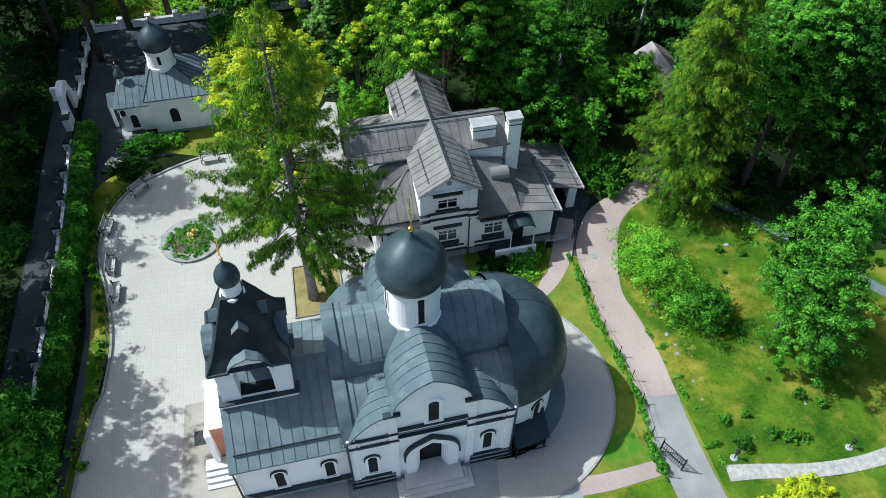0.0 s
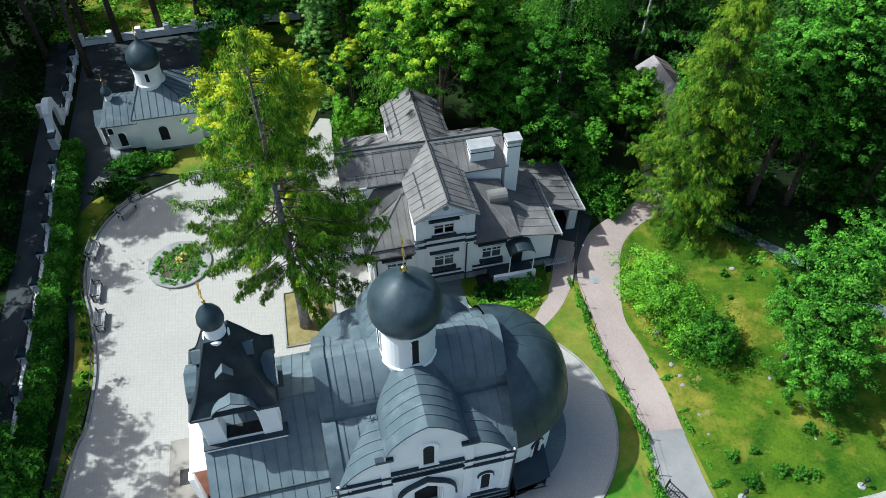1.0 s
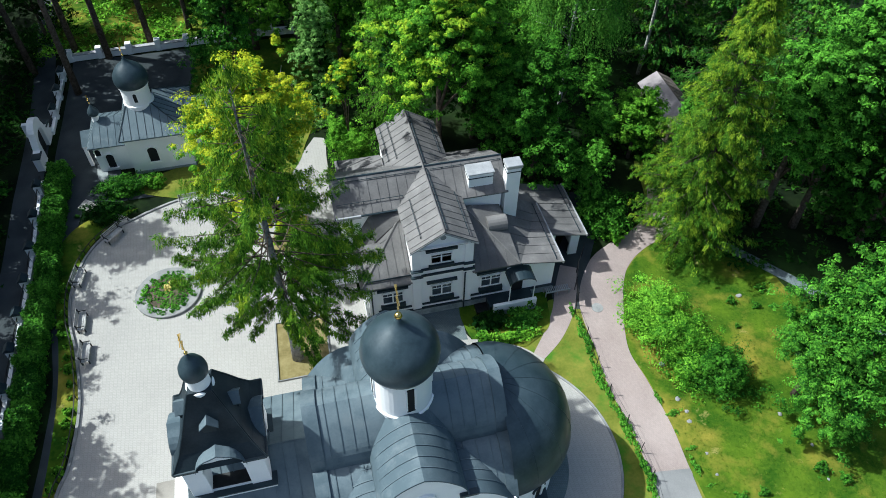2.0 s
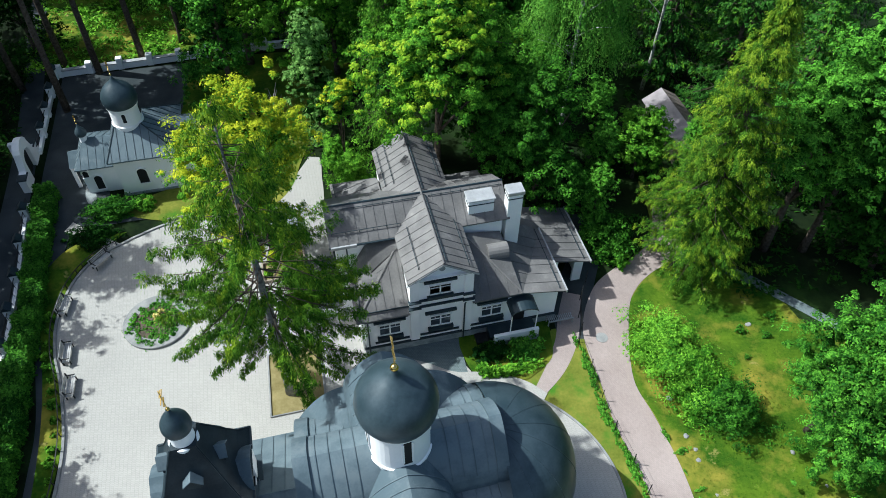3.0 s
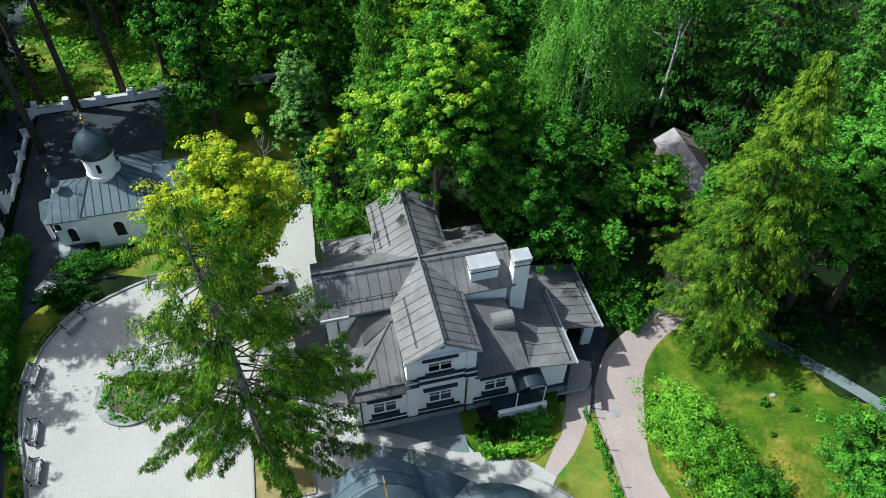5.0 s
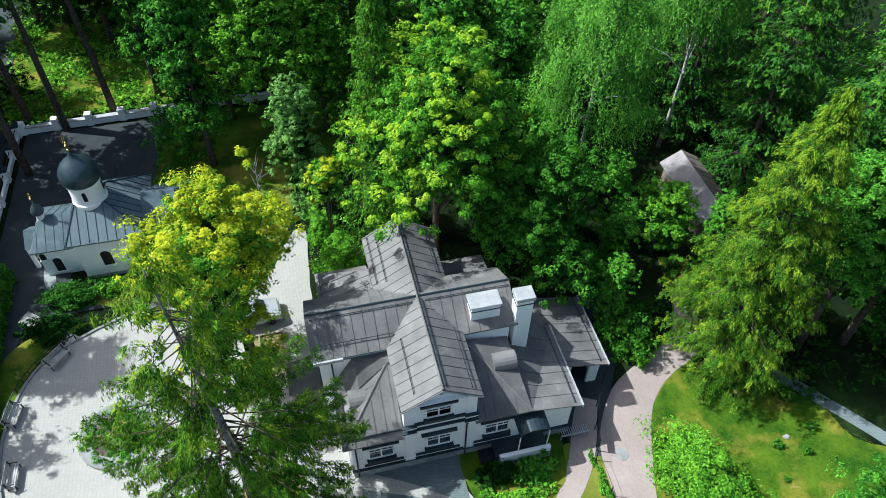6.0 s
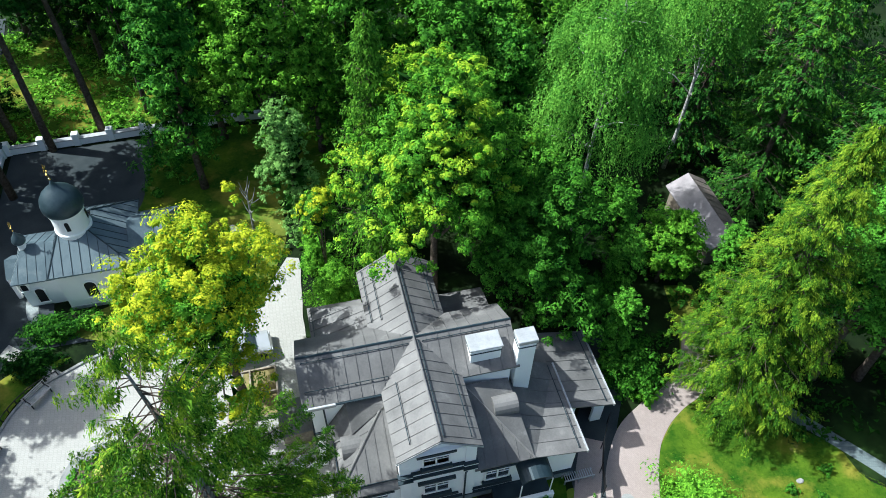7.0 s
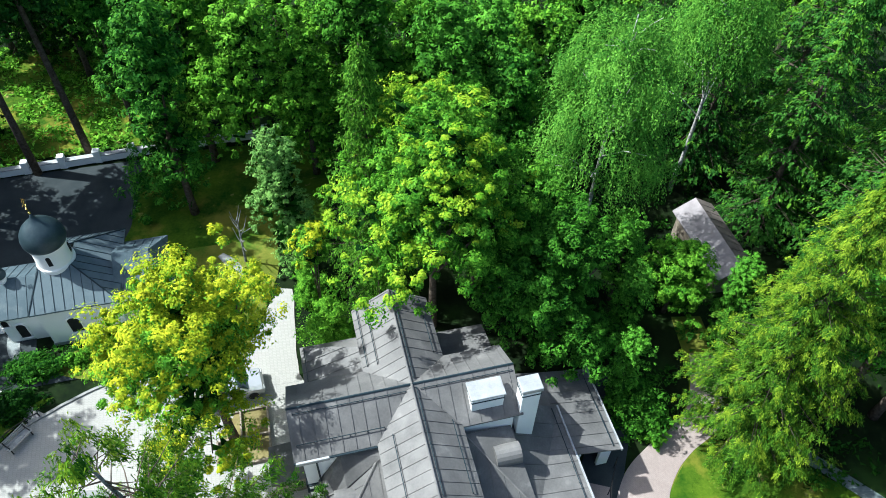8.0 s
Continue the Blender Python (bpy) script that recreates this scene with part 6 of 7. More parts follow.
def spruce(name, label, seed, tall, reach, start, leaf, gap=0.42, per=5, droop=0.35, twig=0.35, bark=None, trunk_r=0.26, bend=(0, 0), power=0.85, card=0.10, group="", fan=0.3, young=None, corners=3, skirt=0.12, every=0.5, shed_low=0.0, ripe=0.85, tuft=8, even=0.55, thin=0.0, spread=0.0, bare=0.0):
    """A spruce: tapered trunk, whorls of drooping boughs, side branches with hanging sprays."""
    rng = np.random.default_rng(seed)
    tree = thing(name, label, "tree", group=group)
    bark = bark or BARK
    path = [(bend[0] * t * t, bend[1] * t * t, -0.3 + t * (tall + 0.3)) for t in (0, 0.1, 0.3, 0.5, 0.7, 0.85, 1.0)]
    part("trunk", tube(B(), path, [trunk_r * 1.4, trunk_r, trunk_r * 0.85, trunk_r * 0.62, trunk_r * 0.4, trunk_r * 0.22, 0.02], 9), bark, tree, smooth=True)
    verts, faces, P, N, A, S, T = [], [], [], [], [], [], []
    z = start
    while z < tall - 0.2:
        f = (z - start) / (tall - start)
        length = reach * (1 - f) ** power
        if f < skirt:
            length *= 0.72 + 0.28 * f / skirt
        for k in range(per):
            a = rng.uniform(0, 2 * math.pi)
            L = max(0.25, length * rng.uniform(even, 1.1))
            zz = z + rng.uniform(-0.2, 0.2)
            t0 = (zz + 0.3) / (tall + 0.3)
            org = np.array((bend[0] * t0 * t0, bend[1] * t0 * t0, zz))
            out = np.array((math.cos(a), math.sin(a), 0.0))
            side = np.array((-out[1], out[0], 0.0))
            sag = droop * (1 - 0.9 * f) * rng.uniform(0.6, 1.4)
            rise = 0.4 * f
            curl = rng.normal() * 0.12

            def at(s):
                return org + out * (L * s) + side * (curl * L * s * s) + np.array((0, 0, L * (rise * s - sag * (s ** 1.2) + 0.4 * sag * s ** 4)))
            base = len(verts)
            for s, w in ((0, 0.04), (0.5, 0.024), (0.92, 0.006)):
                p = at(s)
                for o in (side * w, -side * w * 0.5 + np.array((0, 0, w)), -side * w * 0.5 - np.array((0, 0, w))):
                    verts.append(tuple(p + o * (0.5 + L * 0.15)))
            for j in (0, 3):
                for i in range(3):
                    faces.append((base + j + i, base + j + (i + 1) % 3, base + j + 3 + (i + 1) % 3, base + j + 3 + i))
            for s in np.linspace(0.2 + bare * f, 1.0, max(3, int(L * (1 - bare * f) / every))):
                p = at(s)
                half = fan * L * (1.05 - s) + 0.1
                for sd in (-1, 1):
                    m = max(1, int(half / 0.5 + rng.random()))
                    for j in range(m):
                        h = (j + rng.uniform(0.4, 1.0)) / m * half
                        o = p + side * sd * h + out * h * 0.55 + np.array((0, 0, -0.30 * h + rng.normal() * 0.05))
                        main = side * sd * rng.uniform(0.0, 0.7) + out * rng.uniform(0.2, 0.9) + np.array((0, 0, -rng.uniform(0.3, 0.9 + shed_low)))
                        main /= np.linalg.norm(main)
                        face = np.array((0, 0, 1.0)) + out * 0.6 + side * sd * 0.25 + rng.normal(size=3) * 0.25
                        size = rng.uniform(0.65, 1.3)
                        ripe_here = h / (half + 0.1) * 0.5 + s * 0.6 + rng.normal() * 0.25
                        for q in range(max(4, int(tuft * (1 - thin * f)))):
                            way = main + rng.normal(size=3) * 0.3
                            way /= np.linalg.norm(way)
                            wl = twig * size * rng.uniform(0.7, 1.2)
                            far = spread or twig
                            P.append(o + main * (far * size * rng.uniform(0.0, 1.5)) + rng.normal(size=3) * far * 0.27 * size)
                            A.append(way)
                            S.append(wl * 0.5)
                            T.append(ripe_here + 0.35 * f + rng.normal() * 0.08)
                            nn = face + rng.normal(size=3) * 0.35
                            N.append(nn - way * (nn @ way))
        z += gap * rng.uniform(0.8, 1.2)
    P, N, A, S, T = np.array(P), np.array(N), np.array(A), np.array(S), np.array(T)
    N /= np.maximum(1e-6, np.linalg.norm(N, axis=1, keepdims=True))
    u = np.cross(N, A)
    u /= np.maximum(1e-6, np.linalg.norm(u, axis=1, keepdims=True))
    w = (card * rng.uniform(0.6, 1.3, len(P)))[:, None]
    s = S[:, None]
    if corners == 3:
        quad = np.stack([P - A * s + u * w, P + A * s - N * 0.04, P - A * s - u * w], 1)
    else:
        quad = np.stack([P - A * s, P + u * w - A * s * 0.1, P + A * s - N * 0.05, P - u * w - A * s * 0.1], 1)
    tagged(raw("bough", verts, faces, BARK, tree), kind="stuff")
    if young:
        # Outer and upper sprays take a brighter colour that paints their lit tips.
        sel = T > ripe
        leaf_mesh("young_needles", quad[sel].reshape(-1, 3), young, tree, "young needles at the twigs' ends, brightened as sunlit tips", corners)
        quad = quad[~sel]
    leaf_mesh("needles", quad.reshape(-1, 3), leaf, tree, corners=corners)
    return tree


def birch(name, label, seed, radius, low, top, nodes, per, leaf, trunk_r=0.17, group="", lean=(0.5, 0.3), dead=0):
    """A birch: pale trunk and limbs, curtains of small leaves that hang from the twigs."""
    rng = np.random.default_rng(seed)
    tree = thing(name, label, "tree", group=group)

    def stem(t):
        return Vector((lean[0] * t * t, lean[1] * t, -0.3 + t * (top + 0.2)))
    path = [stem(t) for t in (0, 0.2, 0.45, 0.7, 0.9, 1.0)]
    part("trunk", tube(B(), path, [trunk_r * 1.3, trunk_r, trunk_r * 0.8, trunk_r * 0.55, trunk_r * 0.3, 0.03], 8), BIRCH, tree, smooth=True)
    for k in range(16):
        t = rng.uniform(0.4, 0.95)
        a = rng.uniform(0, 2 * math.pi)
        b = stem(t)
        L = radius * (1.2 - t) * 1.2
        e = b + Vector((math.cos(a) * L, math.sin(a) * L, L * 0.75))
        part("limb", tube(B(), [b, b.lerp(e, 0.5) + Vector((0, 0, 0.4)), e], [trunk_r * 0.4, trunk_r * 0.24, 0.02], 5), BIRCH, tree, smooth=True)
    for k in range(dead):
        b = stem(0.86 + 0.02 * k)
        a = 2.4 + k * 0.9
        e = b + Vector((math.cos(a) * 1.6, math.sin(a) * 1.2 - 0.6, 1.5 + 0.3 * k))
        part("bare_branch", tube(B(), [b, b.lerp(e, 0.5) + Vector((0.1, 0, 0.25)), e], [0.05, 0.035, 0.012], 5), BIRCH, tree, "bare white dead branch")
    mid, half = (low + top) / 2, (top - low) / 2
    d = ball(rng, nodes)
    d[:, 2] = np.where(d[:, 2] < -0.5, -d[:, 2], d[:, 2])
    r = rng.uniform(0.45, 1.0, nodes) ** 0.6
    P, N, A = [], [], []
    for k in range(nodes):
        c = np.array((d[k, 0] * r[k] * radius, d[k, 1] * r[k] * radius, mid + d[k, 2] * r[k] * half + 0.6))
        t = max(0.0, min(1.0, c[2] / top))
        c[0] += lean[0] * t * t
        c[1] += lean[1] * t
        flow = rng.normal(size=2) * 0.22 + d[k, :2] * 0.25
        for j in range(per):
            o = c + rng.normal(size=3) * np.array((0.5, 0.5, 0.4))
            length = rng.uniform(0.5, 1.7)
            m = max(4, int(length / 0.1))
            q = np.linspace(0, 1, m)
            P.append(np.stack([o[0] + flow[0] * length * q + rng.normal(size=m) * 0.09, o[1] + flow[1] * length * q + rng.normal(size=m) * 0.09, o[2] - length * q], 1))
            N.append(np.tile((d[k, 0] * 0.8, d[k, 1] * 0.8, 0.7), (m, 1)) + rng.normal(size=(m, 3)) * 0.4)
            A.append(np.tile((flow[0], flow[1], -1.0), (m, 1)) + rng.normal(size=(m, 3)) * 0.5)
    P, N, A = np.concatenate(P), np.concatenate(N), np.concatenate(A)
    leaf_mesh("crown", cards(P, N, 0.075, rng, aspect=1.2, along=A, corners=3), leaf, tree, corners=3)
    return tree


def bush(name, label, seed, rx, ry, tall, clumps, leaves, leaf, size=0.13, group="", category="bush", clump_r=0.5):
    rng = np.random.default_rng(seed)
    ob = thing(name, label, category, group=group)
    P, N, C, T = crown_points(rng, 1.0, 0.0, tall, clumps, leaves, clump_r, fill=0.45, shape=0.3, lobes=13, lump=0.65)
    P[:, 0] = (P[:, 0]) * rx
    P[:, 1] = (P[:, 1]) * ry
    P[:, 2] = np.maximum(P[:, 2], 0.02)
    leaf_mesh("foliage", cards(P, N, size, rng), leaf, ob)
    # The bush's shaded inside is put in as near-black leaves.
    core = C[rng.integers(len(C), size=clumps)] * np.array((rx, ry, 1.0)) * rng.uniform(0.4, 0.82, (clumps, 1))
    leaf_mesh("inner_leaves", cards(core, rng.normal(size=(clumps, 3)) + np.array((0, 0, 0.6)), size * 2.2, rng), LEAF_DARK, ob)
    bm = B()
    for k in range(5):
        c = C[rng.integers(len(C))]
        tube(bm, [(rng.normal() * 0.1, rng.normal() * 0.1, -0.15), (c[0] * rx * 0.4, c[1] * ry * 0.4, c[2] * 0.5), (c[0] * rx, c[1] * ry, c[2])], [0.05, 0.035, 0.012], 5)
    tagged(part("stems", bm, BARK, ob), kind="stuff")
    return ob


def stand(ob, x, y, turn=0, size=1.0, sink=0.0):
    ob.matrix_basis = Matrix.Translation((x, y, high(x, y) - sink)) @ Matrix.Rotation(radians(turn), 4, "Z") @ Matrix.Scale(size, 4)
    return ob


def again(ob, x, y, turn=0, size=1.0, label=""):
    c = copy_thing(ob, Matrix())
    c.matrix_basis = Matrix.Translation((x, y, high(x, y))) @ Matrix.Rotation(radians(turn), 4, "Z") @ Matrix.Scale(size, 4)
    if label:
        c["label"] = label
    return c


# the near trees
stand(spruce("spruce", "tall sparse sunlit spruce with drooping boughs in a square bed", 11, 24.3, 7.0, 7.0, NEEDLE_GOLD, gap=0.66, per=5, droop=0.38, twig=0.2, spread=0.3, bark=BARK_GREY, trunk_r=0.32, bend=(0.1, -1.7), power=0.66, card=0.028, fan=0.09, young=NEEDLE_TIP, every=0.27, shed_low=1.5, ripe=1.1, tuft=76, even=0.5, thin=0.75, bare=0.55), -1.35, 32.7)
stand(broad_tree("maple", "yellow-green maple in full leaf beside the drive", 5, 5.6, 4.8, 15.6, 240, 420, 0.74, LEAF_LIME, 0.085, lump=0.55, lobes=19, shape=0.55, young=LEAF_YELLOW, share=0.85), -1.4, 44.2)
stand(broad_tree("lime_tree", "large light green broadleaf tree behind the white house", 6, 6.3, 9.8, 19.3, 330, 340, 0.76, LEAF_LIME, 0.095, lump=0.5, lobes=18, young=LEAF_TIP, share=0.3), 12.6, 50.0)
stand(broad_tree("lime_tree", "deep green broadleaf tree shading the house's east side", 7, 5.4, 2.0, 13.0, 260, 260, 0.72, LEAF_MID, 0.1, trunk_r=0.3, lobes=15), 20.0, 46.4)
stand(spruce("spruce", "big dense golden-green spruce beside the brick path", 12, 22.4, 5.3, 2.6, NEEDLE_OLIVE, gap=0.42, per=8, droop=0.34, twig=0.15, spread=0.28, bark=BARK, trunk_r=0.36, bend=(0.2, 0.3), power=0.8, card=0.028, fan=0.24, young=NEEDLE_TIP, every=0.42, ripe=0.95, tuft=44, even=0.62), 29.4, 37.2)
stand(broad_tree("park_tree", "round green broadleaf tree standing on the lawn", 8, 4.5, 1.4, 12.6, 260, 310, 0.7, LEAF, 0.085, trunk_r=0.2, lean=(0.3, 0.2), lump=0.4), 29.9, 22.1)
stand(broad_tree("park_tree", "tall bright green broadleaf tree above the woodland walk", 15, 4.8, 7.6, 18.0, 230, 260, 0.74, LEAF, 0.1, trunk_r=0.3, lump=0.5), 36.2, 37.4)
stand(broad_tree("small_tree", "small fresh green broadleaf tree near the shed", 9, 3.2, 0.8, 7.5, 120, 240, 0.56, LEAF_LIME, 0.09, trunk_r=0.16), 29.6, 47.8)
stand(broad_tree("small_tree", "silvery pale green slender tree by the chapel yard", 10, 2.2, 0.6, 12.0, 170, 110, 0.5, LEAF_PALE, 0.09, trunk_r=0.14, shape=1.6), 3.8, 58.0)
stand(broad_tree("small_tree", "slim yellow-green tree at the end of the drive", 14, 1.25, 6.4, 10.6, 34, 240, 0.45, LEAF_LIME, 0.085, trunk_r=0.1, shape=1.3, young=LEAF_YELLOW, share=0.6, lump=0.55), 5.2, 51.0)
stand(bush("shrub", "fresh green rounded shrub beside the end of the drive", 22, 1.15, 1.7, 2.6, 60, 190, LEAF_LIME, 0.09, clump_r=0.42), 4.75, 54.2)
stand(bush("shrub", "light green tall shrub against the house porch", 21, 1.6, 1.9, 4.8, 90, 190, LEAF_LIME, 0.09, clump_r=0.42), 5.4, 49.6)
stand(birch("birch", "tall weeping birch with a white trunk", 22, 4.4, 5.0, 21.0, 210, 20, LEAF_BIRCH, dead=4), 24.8, 53.5)
stand(birch("birch", "tall leaning birch with bare white branches at its top", 23, 3.6, 11.0, 20.0, 150, 16, LEAF_BIRCH, lean=(-1.6, -1.8), dead=5), 36.2, 60.2)
stand(spruce("spruce", "tall green spruce with hanging twigs behind the lime tree", 24, 20.5, 4.4, 1.6, NEEDLE, gap=0.5, per=7, droop=0.4, twig=0.2, card=0.055, fan=0.26, every=0.5, shed_low=0.6, tuft=16, spread=0.34), 9.4, 54.0)

# trees of the wood, built once and repeated
forest_a = stand(broad_tree("forest_tree", "tall green broadleaf tree of the dense wood", 31, 3.9, 1.2, 18.5, 185, 105, 0.74, LEAF, 0.14, group="forest trees", corners=3, lump=0.6, shape=1.5), -3.4, 64.4)
forest_b = stand(broad_tree("forest_tree", "leafy mid-green broadleaf tree of the dense wood", 32, 4.3, 2.0, 17.0, 185, 105, 0.74, LEAF_LIME, 0.14, group="forest trees", corners=3, lump=0.6, shape=1.5), 2.6, 67.6)
forest_c = stand(broad_tree("forest_tree", "deep green broadleaf tree in the wood's shade", 33, 3.8, 2.0, 19.0, 185, 105, 0.74, LEAF_MID, 0.14, group="forest trees", corners=3, lump=0.6, shape=1.5), 15.8, 60.4)
# The brighter NEEDLE sprays stand in for sunlit bough ends.
forest_s = stand(spruce("forest_spruce", "dark green spruce of the dense wood", 34, 22.0, 4.4, 1.6, NEEDLE_DARK, gap=0.95, per=7, droop=0.3, twig=0.24, card=0.075, group="forest spruces", every=0.5, tuft=13, spread=0.3, even=0.7, fan=0.3, young=NEEDLE, ripe=1.0), 40.2, 53.6)
# Darker copy of the forest tree: woodland shade is put into its leaves.
forest_d = stand(broad_tree("forest_tree", "broadleaf tree of the wood, its leaves darkened for shade", 35, 4.8, 1.0, 17.0, 210, 105, 0.74, LEAF_DARK, 0.14, group="forest trees", corners=3, lump=0.6, shape=1.5), 39.2, 36.6)
kinds = {"d": forest_d, "a": forest_a, "b": forest_b, "c": forest_c, "s": forest_s}
wood = [
    ("b", 6.6, 67.6, 40, 0.9), ("c", 11.0, 66.8, 80, 1.0), ("a", 19.4, 63.0, 10, 0.95), ("b", 16.0, 67.8, 200, 1.05), ("a", 20.4, 58.6, 150, 0.85), ("a", 21.2, 52.6, 33, 0.6),
    ("b", 24.0, 65.0, 300, 1.0), ("a", 28.4, 66.4, 77, 1.0), ("s", 43.0, 47.6, 120, 1.05), ("s", 44.4, 57.4, 200, 1.1), ("s", 38.6, 61.4, 70, 1.05), ("s", 46.6, 62.6, 10, 1.1),
    ("b", -1.6, 70.6, 111, 1.05), ("a", 10.2, 72.2, 65, 1.1), ("c", 5.4, 74.4, 130, 1.0), ("a", 18.6, 73.6, 185, 1.0), ("b", 24.6, 74.0, 250, 1.1),
    ("c", 30.6, 72.0, 305, 1.0), ("s", 36.0, 68.4, 33, 1.0), ("b", 41.6, 70.0, 77, 1.1), ("a", 47.6, 71.6, 160, 1.1), ("c", -8.6, 84.4, 200, 1.0), ("b", -1.0, 80.6, 60, 1.1), 
    ("b", 13.4, 81.4, 140, 1.1), ("c", 21.6, 82.4, 222, 1.1), ("b", 38.6, 80.0, 98, 1.1),
    ("b", 56.0, 76.0, 80, 1.1), ("s", 53.6, 65.0, 50, 1.1), ("s", 51.0, 55.0, 150, 1.1),
    ("a", 42.6, 41.0, 260, 1.0), ("d", 43.0, 33.6, 310, 1.0), ("d", 48.6, 45.0, 99, 1.05), ("d", 49.6, 35.6, 170, 1.0), ("a", 47.0, 27.0, 222, 0.9), ("s", 40.0, 44.6, 10, 0.85), ("d", 33.4, 40.2, 30, 0.62), ("s", 46.6, 51.4, 30, 1.0),
    ("a", 26.0, 49.6, 211, 0.5), ("a", 24.6, 45.4, 20, 0.45), ("a", 23.0, 41.6, 70, 0.38), ("d", 16.4, 52.8, 100, 0.7), ("a", 32.6, 45.2, 60, 0.42),
    ("d", -26.6, 18.0, 30, 1.1), ("d", -26.4, 26.0, 130, 1.15), ("d", -26.8, 32.5, 10, 1.1), ("d", -27.0, 39.0, 230, 0.95), ("a", -8.2, 75.8, 230, 0.9), ("c", -26.4, 52.0, 330, 1.08), ("d", -27.0, 45.5, 70, 0.9), ("d", -30.2, 60.0, 170, 1.0), ("a", -29.6, 67.5, 270, 1.1), ("d", -26.6, 73.4, 30, 0.9), ("d", -31.0, 70.0, 70, 1.15), ("a", -31.0, 63.0, 170, 1.1), ("d", -27.6, 57.0, 200, 0.95), ("a", -26.6, 90.0, 90, 0.85),
    ("d", -27.4, 80.0, 115, 0.9), ("d", -22.6, 77.6, 60, 0.62), ("d", -20.4, 91.0, 20, 1.0), ("d", -13.0, 86.0, 120, 0.95), ("d", -17.4, 90.5, 200, 1.0), ("d", -4.6, 76.6, 160, 0.9), ("b", -16.6, 91.0, 40, 1.0), ("a", -10.0, 92.0, 140, 1.0),
]
words = {"d": "broadleaf tree of the wood, its leaves darkened for shade", "a": "tall green broadleaf tree of the dense wood", "b": "leafy mid-green broadleaf tree of the dense wood", "c": "deep green broadleaf tree in the wood's shade", "s": "dark green spruce of the dense wood"}
for k, x, y, r, s in wood:
    again(kinds[k], x, y, r, s, "young green broadleaf tree under the larger trees" if s < 0.6 else words[k])

# tall bare trunks by the boundary wall
pine = thing("tall_pine", "tall dark bare-stemmed pine with a high thin crown", "tree", group="pines by the wall")
rng_p = np.random.default_rng(41)
part("trunk", tube(B(), [(0, 0, -0.3), (0.05, 0.1, 6), (0.1, 0.3, 13), (0.2, 0.4, 21)], [0.34, 0.27, 0.2, 0.06], 9), BARK, pine, smooth=True)
P, N, C, T = crown_points(rng_p, 4.2, 13.5, 22.5, 170, 60, 0.9, fill=0.4)
for k in range(5):
    part("limb", tube(B(), [(0.1, 0.3, 15 + k), tuple(C[k * 7])], [0.09, 0.02], 5), BARK, pine)
leaf_mesh("crown", cards(P, N, 0.2, rng_p), NEEDLE_DARK, pine)
stand(pine, -16.0, 72.0)
for x, y, r in ((-12.0, 73.6, 80), (-19.4, 74.2, 200), (-18.4, 66.4, 300), (-24.6, 88.0, 30), (-22.8, 70.6, 140)):
    again(pine, x, y, r)

# bushes on the lawn
lawn_bush = stand(bush("lawn_bush", "large light green shrub on the lawn's edge", 51, 1.9, 2.2, 3.9, 80, 220, LEAF_LIME, 0.085, clump_r=0.5), 23.6, 29.8)
stand(bush("lawn_bush", "large fresh green shrub on the lawn's edge", 52, 1.9, 2.4, 3.4, 80, 220, LEAF_LIME, 0.085, clump_r=0.5), 24.3, 26.8)
stand(bush("lawn_bush", "dense dark green drooping shrub on the lawn", 53, 1.9, 1.8, 3.2, 70, 210, LEAF_MID, 0.085, clump_r=0.48), 25.6, 24.6)
small = stand(bush("low_shrub", "small dark green shrub on the lawn", 54, 0.45, 0.45, 0.55, 14, 60, LEAF_MID, 0.06, group="low shrubs", clump_r=0.3), 30.2, 30.4)
for x, y, s in ((31.6, 29.6, 0.8), (32.8, 31.0, 1.0), (29.4, 28.2, 0.6), (25.2, 15.0, 1.1), (26.2, 14.4, 1.2), (27.2, 14.2, 0.9), (24.3, 16.6, 0.8), (28.6, 17.0, 1.2), (29.6, 16.2, 1.0), (22.9, 16.6, 1.0), (23.2, 14.8, 1.3)):
    again(small, x, y, x * 50, s)
stand(bush("forsythia", "yellow-green shrub beside the gravel walk", 55, 1.5, 0.9, 1.5, 40, 80, LEAF_YELLOW, 0.13), 24.8, 11.0)
stand(bush("path_bush", "dark green bush where the brick path bends", 57, 1.9, 2.1, 3.0, 110, 70, LEAF_MID, 0.11, clump_r=0.42), 23.6, 40.2)
stand(bush("path_bush", "small fresh green bush beside the brick path", 58, 0.8, 0.8, 1.2, 40, 60, LEAF_LIME, 0.10, clump_r=0.3), 24.2, 38.4)
# planting in the courtyard bed
cb = stand(bush("flower_clump", "low green bedding plants in the round bed", 61, 0.66, 0.66, 0.36, 24, 90, LEAF, 0.05, group="bedding plants", category="plant", clump_r=0.25), -10.1, 39.2)
for x, y in ((-11.4, 40.2), (-11.0, 41.6), (-9.4, 41.9), (-8.7, 40.6), (-9.0, 39.3), (-10.2, 42.1), (-11.3, 39.2), (-11.7, 41.0), (-8.5, 41.4), (-8.4, 39.9), (-9.6, 38.8), (-10.7, 38.7), (-11.9, 40.2), (-10.4, 41.3), (-9.5, 41.0), (-9.3, 40.0), (-10.7, 39.8), (-10.0, 39.7), (-9.2, 40.7), (-10.9, 40.7), (-10.3, 40.3), (-9.8, 41.5)):
    again(cb, -10.0 + (x + 10.1) * 0.96, 40.45 + (y - 40.5) * 0.96, x * 70, 1.0 + 0.1 * math.sin(x * 9))
stand(bush("flower_clump", "yellow flowering plant in the round bed's middle", 62, 0.6, 0.6, 0.7, 20, 60, FLOWER, 0.07, category="plant", clump_r=0.25), -10.0, 40.6)
